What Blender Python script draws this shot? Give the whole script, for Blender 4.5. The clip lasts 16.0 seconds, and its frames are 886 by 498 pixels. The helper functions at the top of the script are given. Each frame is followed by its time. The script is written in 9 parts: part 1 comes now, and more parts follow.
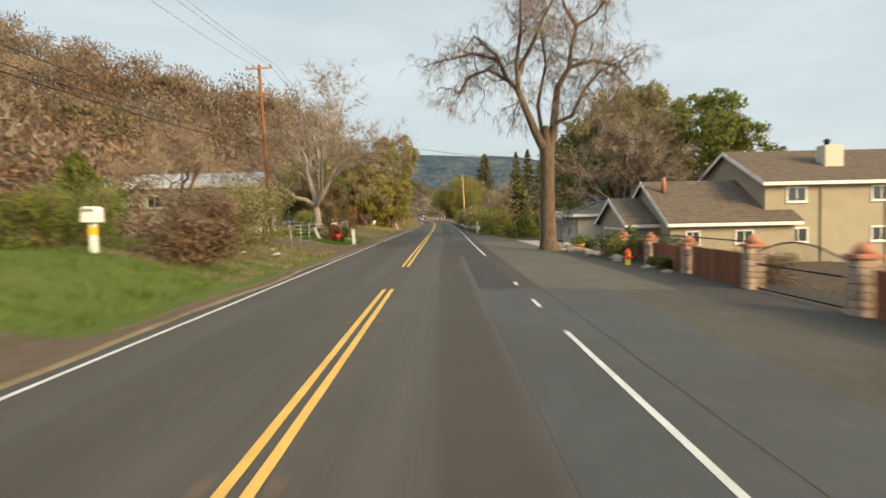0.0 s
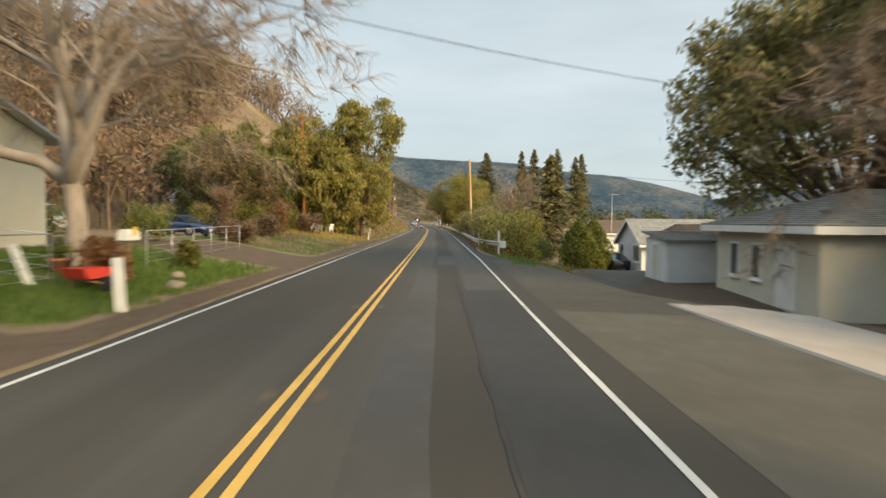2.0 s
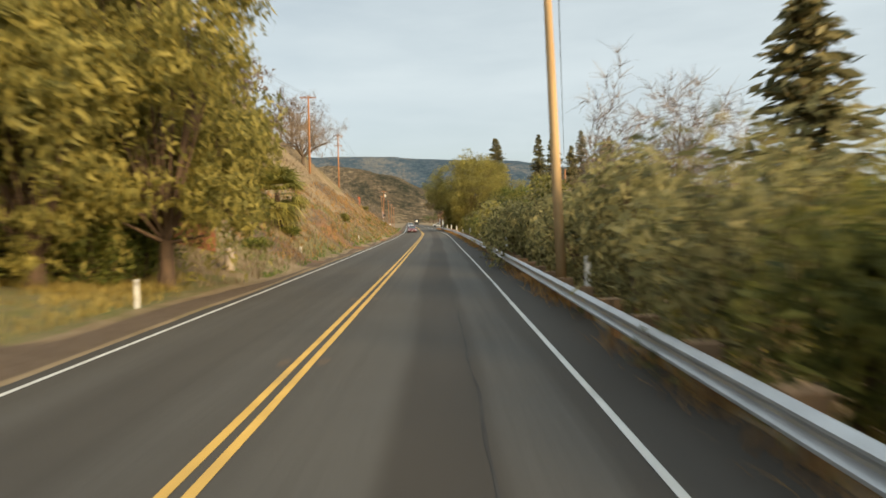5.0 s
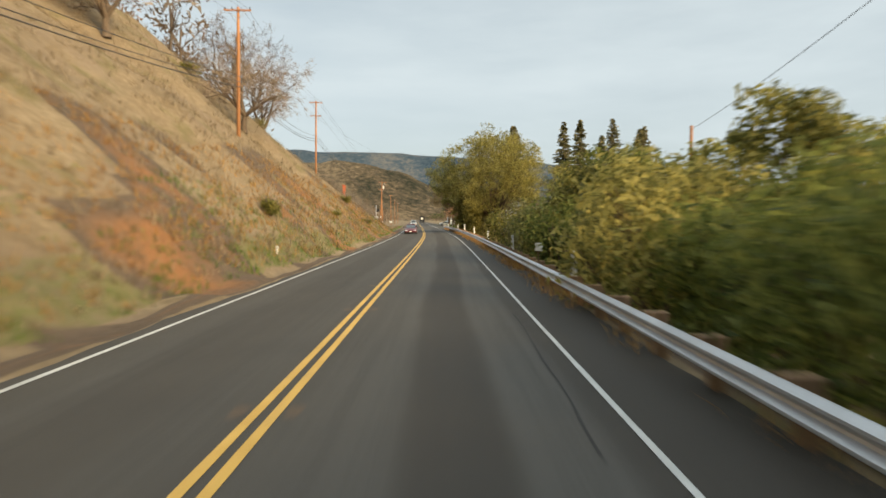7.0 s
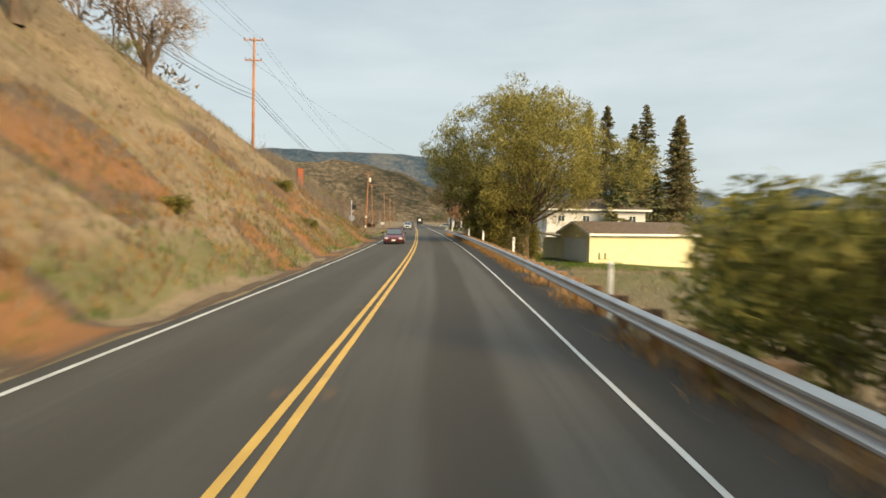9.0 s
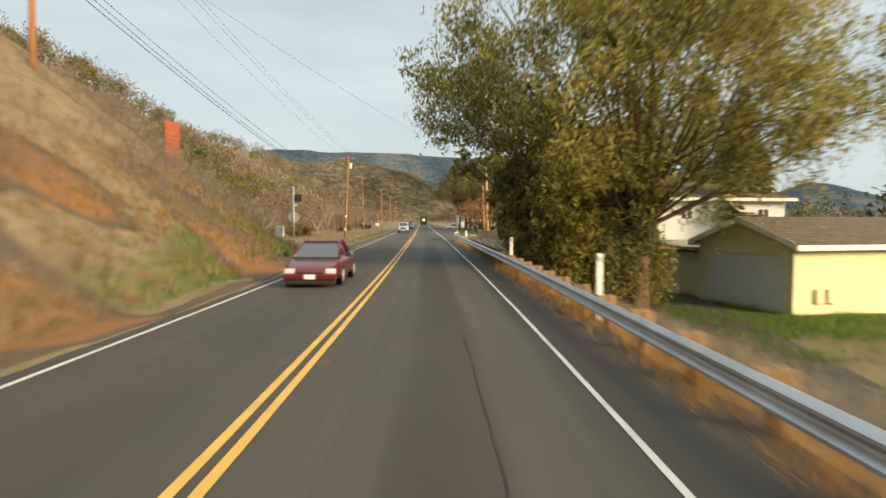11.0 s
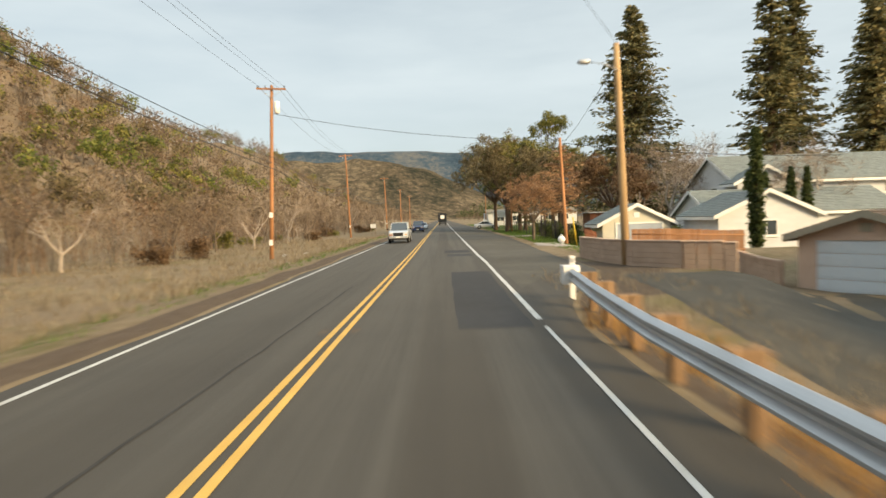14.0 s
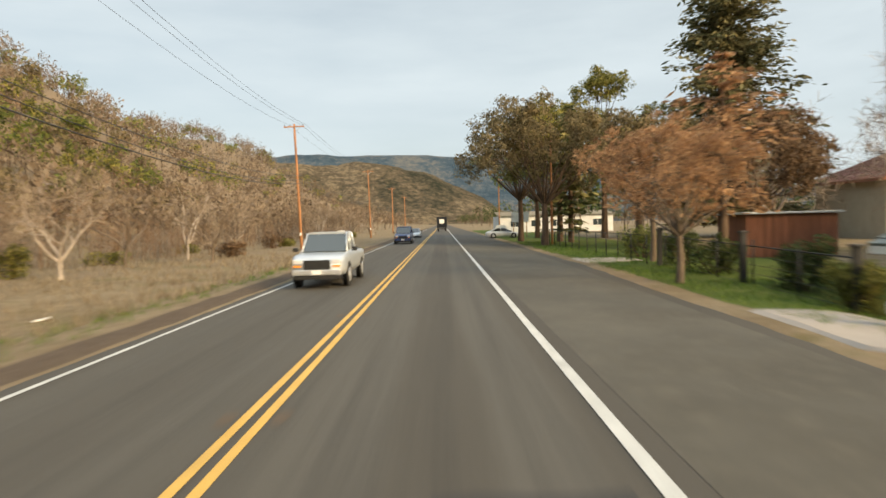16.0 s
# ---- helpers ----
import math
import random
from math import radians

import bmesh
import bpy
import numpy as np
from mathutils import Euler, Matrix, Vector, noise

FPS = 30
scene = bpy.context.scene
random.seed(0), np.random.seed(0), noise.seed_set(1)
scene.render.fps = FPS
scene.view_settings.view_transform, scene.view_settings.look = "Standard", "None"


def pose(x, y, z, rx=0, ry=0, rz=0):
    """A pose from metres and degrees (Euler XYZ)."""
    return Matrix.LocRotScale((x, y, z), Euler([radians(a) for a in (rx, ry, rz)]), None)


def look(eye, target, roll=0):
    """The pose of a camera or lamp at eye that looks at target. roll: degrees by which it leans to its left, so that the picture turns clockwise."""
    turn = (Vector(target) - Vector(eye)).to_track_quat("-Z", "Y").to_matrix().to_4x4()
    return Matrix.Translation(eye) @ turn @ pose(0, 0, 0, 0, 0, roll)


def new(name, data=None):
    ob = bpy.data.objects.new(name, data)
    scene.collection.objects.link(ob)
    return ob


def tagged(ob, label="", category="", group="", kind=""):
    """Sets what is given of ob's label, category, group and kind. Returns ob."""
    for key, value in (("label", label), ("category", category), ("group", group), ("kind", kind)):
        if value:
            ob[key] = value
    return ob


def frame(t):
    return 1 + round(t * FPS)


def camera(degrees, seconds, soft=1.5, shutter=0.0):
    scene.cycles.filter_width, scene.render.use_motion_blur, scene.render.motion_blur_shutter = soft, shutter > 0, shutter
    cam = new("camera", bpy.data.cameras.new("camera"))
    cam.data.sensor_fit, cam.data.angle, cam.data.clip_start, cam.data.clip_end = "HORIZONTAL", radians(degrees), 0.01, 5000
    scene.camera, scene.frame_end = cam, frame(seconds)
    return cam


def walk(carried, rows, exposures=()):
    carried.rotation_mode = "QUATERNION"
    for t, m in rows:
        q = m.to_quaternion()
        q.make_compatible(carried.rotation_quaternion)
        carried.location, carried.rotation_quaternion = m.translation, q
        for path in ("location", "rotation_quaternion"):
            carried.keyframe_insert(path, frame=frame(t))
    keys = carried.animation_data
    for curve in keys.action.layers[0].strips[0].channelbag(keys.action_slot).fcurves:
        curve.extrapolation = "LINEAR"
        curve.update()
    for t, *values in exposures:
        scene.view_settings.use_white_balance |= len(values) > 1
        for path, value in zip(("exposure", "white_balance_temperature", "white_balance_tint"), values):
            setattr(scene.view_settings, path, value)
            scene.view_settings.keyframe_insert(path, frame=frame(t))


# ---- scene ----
cam = camera(70.0, 16.0, soft=1.6, shutter=0.6)
ROWS = [
    (0, -0.149, 0.000, 1.950, 87.04, 1.25, 0.08),
    (0.5, -0.184, 8.390, 1.950, 86.56, 0.82, 0.07),
    (1, -0.149, 16.954, 1.950, 87.11, 0.37, -0.18),
    (1.5, -0.113, 25.517, 1.950, 87.54, 0.71, -0.33),
    (2, -0.138, 34.081, 1.950, 87.46, -0.50, -0.32),
    (2.5, -0.163, 42.298, 1.950, 87.15, -0.34, 0.01),
    (3, -0.067, 50.689, 1.950, 87.37, 0.44, -0.17),
    (3.5, 0.008, 58.907, 1.950, 87.10, 0.19, -0.29),
    (4, 0.134, 67.124, 1.950, 87.37, 1.46, -0.32),
    (4.5, 0.175, 75.255, 1.950, 87.43, 1.10, -0.33),
    (5, 0.210, 83.213, 1.950, 87.50, 1.32, -0.03),
    (7.5, -0.322, 123.199, 1.950, 87.27, -0.27, 0.73),
    (8, -0.503, 131.604, 1.950, 87.23, -0.32, 0.80),
    (8.5, -0.690, 139.986, 1.950, 87.51, -0.94, 0.55),
    (11, -1.201, 183.233, 1.950, 87.48, -0.22, 1.25),
    (11.5, -1.446, 192.410, 1.950, 87.56, -0.27, 1.93),
    (12, -1.793, 201.675, 1.950, 87.49, 0.27, 2.27),
    (12.5, -2.198, 210.306, 1.950, 87.63, 0.12, 2.52),
    (13, -2.581, 218.397, 1.950, 87.45, 0.99, 2.65),
    (13.5, -2.926, 226.580, 1.950, 87.30, 1.38, 2.89),
    (14, -3.341, 234.940, 1.950, 87.25, 1.92, 3.11),
    (14.5, -3.715, 243.479, 1.950, 87.30, 1.70, 3.22),
    (15, -4.135, 251.930, 1.950, 87.32, 1.62, 3.24),
    (15.5, -4.595, 260.469, 1.950, 87.25, 2.30, 3.37),
    (16, -5.024, 268.919, 1.950, 87.67, 1.45, 3.13),
]
walk(cam, [(t, pose(x, y, z, rx, ry, rz)) for t, x, y, z, rx, ry, rz in ROWS], [(0, 0.46, 6950, 5), (3, 0.45, 6780, 4), (4.5, 0.44, 6900, 5), (8, 0.42, 6950, 5), (12, 0.47, 7000, 4), (16, 0.51, 6950, 6)])

# ---- world and sun ----
SUN_ELEV, SUN_AZ = radians(22), radians(130)
world = bpy.data.worlds.new("world")
scene.world = world
world.use_nodes = True
_wn = world.node_tree
_bg = _wn.nodes["Background"]
_sky = _wn.nodes.new("ShaderNodeTexSky")
_sky.sky_type = "NISHITA"
_sky.sun_disc = False
_sky.sun_elevation, _sky.sun_rotation = SUN_ELEV, SUN_AZ
_sky.dust_density, _sky.air_density = 1.5, 1.0
# thin high cloud over the blue
_co = _wn.nodes.new("ShaderNodeTexCoord")
_mp = _wn.nodes.new("ShaderNodeMapping")
_mp.inputs["Scale"].default_value = (1.0, 1.6, 5.0)
_nz = _wn.nodes.new("ShaderNodeTexNoise")
_nz.inputs["Scale"].default_value, _nz.inputs["Detail"].default_value, _nz.inputs["Roughness"].default_value = 1.6, 6, 0.55
_cr = _wn.nodes.new("ShaderNodeValToRGB")
_cr.color_ramp.elements[0].position, _cr.color_ramp.elements[0].color = 0.32, (0.62, 0.62, 0.62, 1)
_cr.color_ramp.elements[1].position, _cr.color_ramp.elements[1].color = 0.68, (0.95, 0.95, 0.95, 1)
_mul = _wn.nodes.new("ShaderNodeVectorMath")
_mul.operation = "SCALE"
_mul.inputs["Scale"].default_value = 0.075
_mx = _wn.nodes.new("ShaderNodeMix")
_mx.data_type = "RGBA"
_mx.inputs[7].default_value = (0.54, 0.61, 0.685, 1)
_wn.links.new(_co.outputs["Generated"], _mp.inputs[0])
_wn.links.new(_mp.outputs[0], _nz.inputs["Vector"])
_wn.links.new(_nz.outputs["Fac"], _cr.inputs[0])
_wn.links.new(_cr.outputs[0], _mx.inputs[0])
_wn.links.new(_sky.outputs[0], _mul.inputs[0])
_wn.links.new(_mul.outputs[0], _mx.inputs[6])
_sx = _wn.nodes.new("ShaderNodeSeparateXYZ")
_zen = _wn.nodes.new("ShaderNodeMapRange")
_zen.interpolation_type = "SMOOTHSTEP"
for _i, _v in ((1, 0.36), (2, 0.95), (3, 1.0), (4, 2.05)):
    _zen.inputs[_i].default_value = _v
_up = _wn.nodes.new("ShaderNodeVectorMath")
_up.operation = "SCALE"
_wn.links.new(_co.outputs["Generated"], _sx.inputs[0])
_wn.links.new(_sx.outputs["Z"], _zen.inputs[0])
_wn.links.new(_mx.outputs[2], _up.inputs[0])
_wn.links.new(_zen.outputs[0], _up.inputs["Scale"])
_wn.links.new(_up.outputs[0], _bg.inputs[0])
_bg.inputs[1].default_value = 1.0
_sun = bpy.data.lights.new("sun", "SUN")
_sun.energy, _sun.angle, _sun.color = 5.4, radians(22), (1.0, 0.75, 0.46)
_so = new("sun", _sun)
_dirn = Vector((math.sin(SUN_AZ) * math.cos(SUN_ELEV), math.cos(SUN_AZ) * math.cos(SUN_ELEV), math.sin(SUN_ELEV)))
_so.matrix_world = look(_dirn * 50, (0, 0, 0))

# ---- the road's course: s metres along it, u metres to its right ----
HEAD = [(-400, 0), (60, 0), (85, 0.1), (122, 0.6), (150, 0.7), (184, 1.6), (196, 2.3), (212, 2.7), (240, 3.0), (270, 3.2), (330, 3.2), (1600, 3.2)]
_sg = np.arange(-400, 1600, 0.5)
_hd = np.radians(np.interp(_sg, [a for a, b in HEAD], [b for a, b in HEAD]))
_hd = np.convolve(np.pad(_hd, 30, "edge"), np.ones(61) / 61, "valid")
_px, _py = np.cumsum(-np.sin(_hd)) * 0.5, np.cumsum(np.cos(_hd)) * 0.5
_px, _py = _px - np.interp(0, _sg, _px), _py - np.interp(0, _sg, _py)


def at(s, u, z=0.0):
    """World place of a point s along the road and u to its right."""
    a = float(np.interp(s, _sg, _hd))
    return Vector((float(np.interp(s, _sg, _px)) + u * math.cos(a), float(np.interp(s, _sg, _py)) + u * math.sin(a), z))


def heading(s):
    return math.degrees(float(np.interp(s, _sg, _hd)))


def road_pose(s, u, z=0.0, turn=0.0):
    """Pose with x to the road's right and y along it; turn in degrees to the left."""
    p = at(s, u, z)
    return pose(p.x, p.y, p.z, 0, 0, heading(s) + turn)


def smooth(a, b, x):
    t = min(1.0, max(0.0, (x - a) / (b - a)))
    return t * t * (3 - 2 * t)


def bump(a, b, c, d, x):
    return smooth(a, b, x) * (1 - smooth(c, d, x))


def wob(x, y, scale, seed=0.0):
    return noise.noise((x / scale + seed, y / scale - seed, seed * 0.37))


YELLOW, LINE_R = -1.72, 1.86


def line_l(s):
    return float(np.interp(s, [0, 40, 75, 120, 240, 270], [-5.37, -5.33, -5.29, -5.13, -5.16, -5.13]))


def line_c(s):
    """The middle of the double yellow line."""
    return float(np.interp(s, [0, 30, 70, 133, 185, 226, 245, 270], [-1.68, -1.71, -1.73, -1.755, -1.735, -1.76, -1.76, -1.66]))


def line_r(s):
    """The white line on the near side."""
    return float(np.interp(s, [0, 25, 45, 67, 85, 133, 185, 226, 262, 270], [1.84, 1.84, 1.80, 1.94, 1.87, 1.815, 1.865, 1.85, 1.93, 1.88])) + 0.015 * wob(s, 3, 8)


def road_z(s, u):
    if u < YELLOW:
        return -0.02 * (YELLOW - u)
    return -0.03 * max(0.0, u - 2.2)


def edge_l(s):
    return line_l(s) - 0.5 + 0.18 * wob(s, 0, 6, 3) + 0.1 * wob(s, 9, 1.3, 5)


def rail_u(s):
    return float(np.interp(s, [74.2, 76, 79, 83, 88, 130, 205, 226, 242.5, 246, 249.5], [3.85, 3.5, 3.12, 2.76, 2.82, 3.0, 3.0, 2.62, 2.55, 2.75, 3.05]))


def rail_z(s):
    """Height of the beam's middle."""
    return float(np.interp(s, [74, 80, 87, 205, 228], [0.50, 0.49, 0.42, 0.43, 0.57]))


def edge_r(s):
    e = 2.55 + (rail_u(s) - 2.2) * bump(80, 86, 236, 246, s)
    e += 5.2 * (1 - smooth(44, 54, s)) + 1.6 * (1 - smooth(56, 76, s))
    e += 3.2 * smooth(246, 260, s) + 1.0 * smooth(262, 300, s)
    return e + 0.15 * wob(s, 4, 5, 7) + 0.08 * wob(s, 2, 1.1, 9)


def ground_z(s, u):
    """Height of the ground."""
    el, er = edge_l(s), edge_r(s)
    if el <= u <= er:
        return road_z(s, u) - 0.06
    if u < el:
        d = el - u
        z = road_z(s, el) - 0.02
        # grass bank before the driveway, gardens
        z += bump(-60, -20, 18, 30, s) * (0.95 * smooth(0.8, 6, d) + 0.04 * d)
        z += bump(18, 30, 96, 108, s) * (0.75 * smooth(0.5, 7, d) + 0.02 * d)
        # the cut slope
        far = smooth(14, 48, d)
        k = bump(103 - 55 * far, 122 + 34 * far, 216, 231, s)
        steep = 0.80 + 0.14 * bump(100, 125, 182, 206, s)
        cut = steep * (max(0.0, d - 1.0 - 0.5 * wob(s, 0, 9)) if d < 26 else 25.0 + 0.2 * (d - 26))
        cut = min(cut, 33 * steep)
        z += k * cut * (0.93 + 0.12 * wob(s, u, 11, 2)) + k * 0.25 * wob(s, u, 2.3, 4)
        # dry field
        z -= smooth(205, 225, s) * (0.45 * smooth(0.5, 5, d))
        # wooded hill behind
        rise = smooth(26, 150, d) * (34 + 19 * smooth(190, 290, s) + 5 * bump(250, 310, 420, 560, s) + 12 * wob(s, 0, 120, 3)) * (1 - 0.7 * smooth(760, 1100, s))
        z += rise * (1 - k * 0.4) + 2.5 * smooth(20, 80, d) * wob(s, u, 24, 6)
        z += (8 + 26 * smooth(170, 300, s)) * smooth(180, 420, d)
        return z + 0.05 * wob(s, u, 1.7, 1)
    d = u - er
    z = road_z(s, er) - 0.02
    z -= bump(-60, -40, 46, 60, s) * 1.1 * smooth(1.0, 4.5, d) + 0.5 * bump(46, 60, 70, 80, s) * smooth(0.5, 3, d)
    k = bump(66, 80, 236, 254, s)
    z -= k * (0.45 * smooth(0.2, 1.2, d) + 1.4 * smooth(0.8, 7, d))
    z -= 1.05 * bump(240, 254, 260, 268, s) * smooth(4, 8, d)
    z -= 0.85 * bump(268, 276, 284, 289, s) * smooth(2.0, 6.0, d)
    z -= (1 - 0.8 * smooth(230, 300, s)) * 0.055 * max(0.0, min(d, 220) - 14)
    return z + 0.05 * wob(s, u, 1.9, 8)


# ---- building helpers ----
def link(name, bm, material, parent=None, label="", smooth_shade=False):
    me = bpy.data.meshes.new(name)
    bm.to_mesh(me)
    bm.free()
    for m in (material if isinstance(material, (list, tuple)) else [material]):
        me.materials.append(m)
    if smooth_shade:
        for p in me.polygons:
            p.use_smooth = True
    ob = new(name, me)
    if parent is not None:
        ob.parent = parent
    if label:
        ob["label"] = label
    return ob


def part(name, bm, material, parent, label="", smooth_shade=False):
    return link(name, bm, material, parent, label, smooth_shade)


def mesh_from(name, verts, faces, material, parent=None, label="", smooth_shade=False):
    me = bpy.data.meshes.new(name)
    me.from_pydata(verts, [], faces)
    for m in (material if isinstance(material, (list, tuple)) else [material]):
        me.materials.append(m)
    if smooth_shade:
        me.polygons.foreach_set("use_smooth", [True] * len(me.polygons))
    ob = new(name, me)
    if parent is not None:
        ob.parent = parent
    if label:
        ob["label"] = label
    return ob


def thing(name, m, label, category, group="", kind=""):
    ob = new(name)
    ob.empty_display_size = 0.2
    ob.matrix_world = m
    return tagged(ob, label, category, group, kind)


def box(bm, x0, y0, z0, x1, y1, z1, bevel=0.0, mi=0):
    vs = [bm.verts.new(p) for p in ((x0, y0, z0), (x1, y0, z0), (x1, y1, z0), (x0, y1, z0), (x0, y0, z1), (x1, y0, z1), (x1, y1, z1), (x0, y1, z1))]
    fs = [bm.faces.new([vs[i] for i in f]) for f in ((3, 2, 1, 0), (4, 5, 6, 7), (0, 1, 5, 4), (1, 2, 6, 5), (2, 3, 7, 6), (3, 0, 4, 7))]
    for f in fs:
        f.material_index = mi
    if bevel:
        bmesh.ops.bevel(bm, geom=list({e for f in fs for e in f.edges}), offset=bevel, segments=2, affect="EDGES", profile=0.6)
    return vs


def boxed(*a, **k):
    bm = bmesh.new()
    box(bm, *a, **k)
    return bm


def tube(bm, pts, radii, n=8, cap=True, mi=0):
    """A tapered tube through points."""
    rings = []
    pts = [Vector(p) for p in pts]
    for i, p in enumerate(pts):
        d = (pts[min(i + 1, len(pts) - 1)] - pts[max(i - 1, 0)])
        d = d.normalized() if d.length > 1e-9 else Vector((0, 0, 1))
        a = d.cross(Vector((0.13, 0.97, 0.2)) if abs(d.y) < 0.9 else Vector((1, 0, 0.1))).normalized()
        b = d.cross(a)
        rings.append([bm.verts.new(p + radii[i] * (math.cos(2 * math.pi * k / n) * a + math.sin(2 * math.pi * k / n) * b)) for k in range(n)])
    for r0, r1 in zip(rings, rings[1:]):
        for k in range(n):
            f = bm.faces.new((r0[k], r0[(k + 1) % n], r1[(k + 1) % n], r1[k]))
            f.smooth = True
            f.material_index = mi
    if cap:
        bm.faces.new(rings[0][::-1]).material_index = mi
        bm.faces.new(rings[-1]).material_index = mi


def prism(bm, outline, axis, a, b, mi=0):
    """An outline of 2D points drawn out along an axis from a to b."""
    def p3(p, w):
        q = list(p)
        q.insert(axis, w)
        return q
    v0 = [bm.verts.new(p3(p, a)) for p in outline]
    v1 = [bm.verts.new(p3(p, b)) for p in outline]
    n = len(outline)
    fs = [bm.faces.new(v0), bm.faces.new(v1[::-1])]
    for i in range(n):
        fs.append(bm.faces.new((v0[i], v1[i], v1[(i + 1) % n], v0[(i + 1) % n])))
    for f in fs:
        f.material_index = mi
    bmesh.ops.recalc_face_normals(bm, faces=fs)
    return fs

# ---- materials ----
def nodes(name):
    m = bpy.data.materials.new(name)
    m.use_nodes = True
    t = m.node_tree
    return m, t, t.nodes["Principled BSDF"]


def rgba(c):
    return (c[0], c[1], c[2], 1.0)


def noise_of(t, scale, detail=6, rough=0.6, vec=None, stretch=None):
    n = t.nodes.new("ShaderNodeTexNoise")
    n.inputs["Scale"].default_value = scale
    n.inputs["Detail"].default_value = detail
    n.inputs["Roughness"].default_value = rough
    g = t.nodes.new("ShaderNodeNewGeometry") if vec is None else None
    src = g.outputs["Position"] if vec is None else vec
    if stretch:
        mp = t.nodes.new("ShaderNodeMapping")
        mp.inputs["Scale"].default_value = stretch
        t.links.new(src, mp.inputs[0])
        src = mp.outputs[0]
    t.links.new(src, n.inputs["Vector"])
    return n.outputs["Fac"]


def ramp(t, fac, stops):
    r = t.nodes.new("ShaderNodeValToRGB")
    while len(r.color_ramp.elements) < len(stops):
        r.color_ramp.elements.new(0.5)
    for e, (p, c) in zip(r.color_ramp.elements, stops):
        e.position, e.color = p, rgba(c)
    t.links.new(fac, r.inputs[0])
    return r.outputs[0]


def mix(t, fac, a, b, mode="MIX"):
    m = t.nodes.new("ShaderNodeMix")
    m.data_type, m.blend_type = "RGBA", mode
    for sock, v in ((m.inputs[0], fac), (m.inputs[6], a), (m.inputs[7], b)):
        if isinstance(v, (int, float)):
            sock.default_value = v
        elif isinstance(v, tuple):
            sock.default_value = rgba(v)
        else:
            t.links.new(v, sock)
    return m.outputs[2]


def math_node(t, op, a, b=0.0):
    m = t.nodes.new("ShaderNodeMath")
    m.operation = op
    for sock, v in zip(m.inputs, (a, b)):
        if isinstance(v, (int, float)):
            sock.default_value = v
        else:
            t.links.new(v, sock)
    return m.outputs[0]


def relief(t, bsdf, height, strength=0.3, dist=0.02):
    b = t.nodes.new("ShaderNodeBump")
    b.inputs["Strength"].default_value = strength
    b.inputs["Distance"].default_value = dist
    t.links.new(height, b.inputs["Height"])
    t.links.new(b.outputs[0], bsdf.inputs["Normal"])


def surface(name, dark, light, scale=3.0, fine=40.0, rough=0.8, metal=0.0, bumps=0.3, dist=0.01, stretch=None, stain=None, stain_amt=0.5, vary=0.0, spec=0.3):
    """A surface of two tones at two scales, with stains, and grain in its relief."""
    m, t, b = nodes(name)
    big, small = noise_of(t, scale, 5, 0.6, stretch=stretch), noise_of(t, fine, 4, 0.7, stretch=stretch)
    fac = math_node(t, "ADD", math_node(t, "MULTIPLY", big, 0.6), math_node(t, "MULTIPLY", small, 0.4))
    c = ramp(t, fac, [(0.32, dark), (0.68, light)])
    if stain:
        s = ramp(t, noise_of(t, scale * 0.37, 7, 0.7, stretch=stretch), [(0.52, (0, 0, 0)), (0.72, (stain_amt,) * 3)])
        c = mix(t, s, c, stain)
    if vary:
        oi = t.nodes.new("ShaderNodeObjectInfo")
        hsv = t.nodes.new("ShaderNodeHueSaturation")
        t.links.new(math_node(t, "ADD", math_node(t, "MULTIPLY", oi.outputs["Random"], 2 * vary), 1 - vary), hsv.inputs["Value"])
        t.links.new(c, hsv.inputs["Color"])
        c = hsv.outputs[0]
    t.links.new(c, b.inputs["Base Color"])
    b.inputs["Roughness"].default_value = rough
    b.inputs["Metallic"].default_value = metal
    b.inputs["Specular IOR Level"].default_value = spec
    relief(t, b, small, bumps, dist)
    return m


def leaf_mat(name, dark, mid, light, rough=0.6, trans=0.6, patch=0.35):
    """Leaves: tone varies from leaf to leaf and over larger clumps; some light passes through."""
    m, t, b = nodes(name)
    g = t.nodes.new("ShaderNodeNewGeometry")
    fac = math_node(t, "ADD", math_node(t, "MULTIPLY", g.outputs["Random Per Island"], 0.55), math_node(t, "MULTIPLY", noise_of(t, patch, 3), 0.5))
    c = ramp(t, fac, [(0.25, dark), (0.52, mid), (0.85, light)])
    t.links.new(c, b.inputs["Base Color"])
    b.inputs["Roughness"].default_value = rough
    b.inputs["Specular IOR Level"].default_value = 0.2
    tr = t.nodes.new("ShaderNodeBsdfTranslucent")
    t.links.new(c, tr.inputs[0])
    mx = t.nodes.new("ShaderNodeMixShader")
    mx.inputs[0].default_value = trans
    t.links.new(b.outputs[0], mx.inputs[1])
    t.links.new(tr.outputs[0], mx.inputs[2])
    t.links.new(mx.outputs[0], t.nodes["Material Output"].inputs[0])
    return m


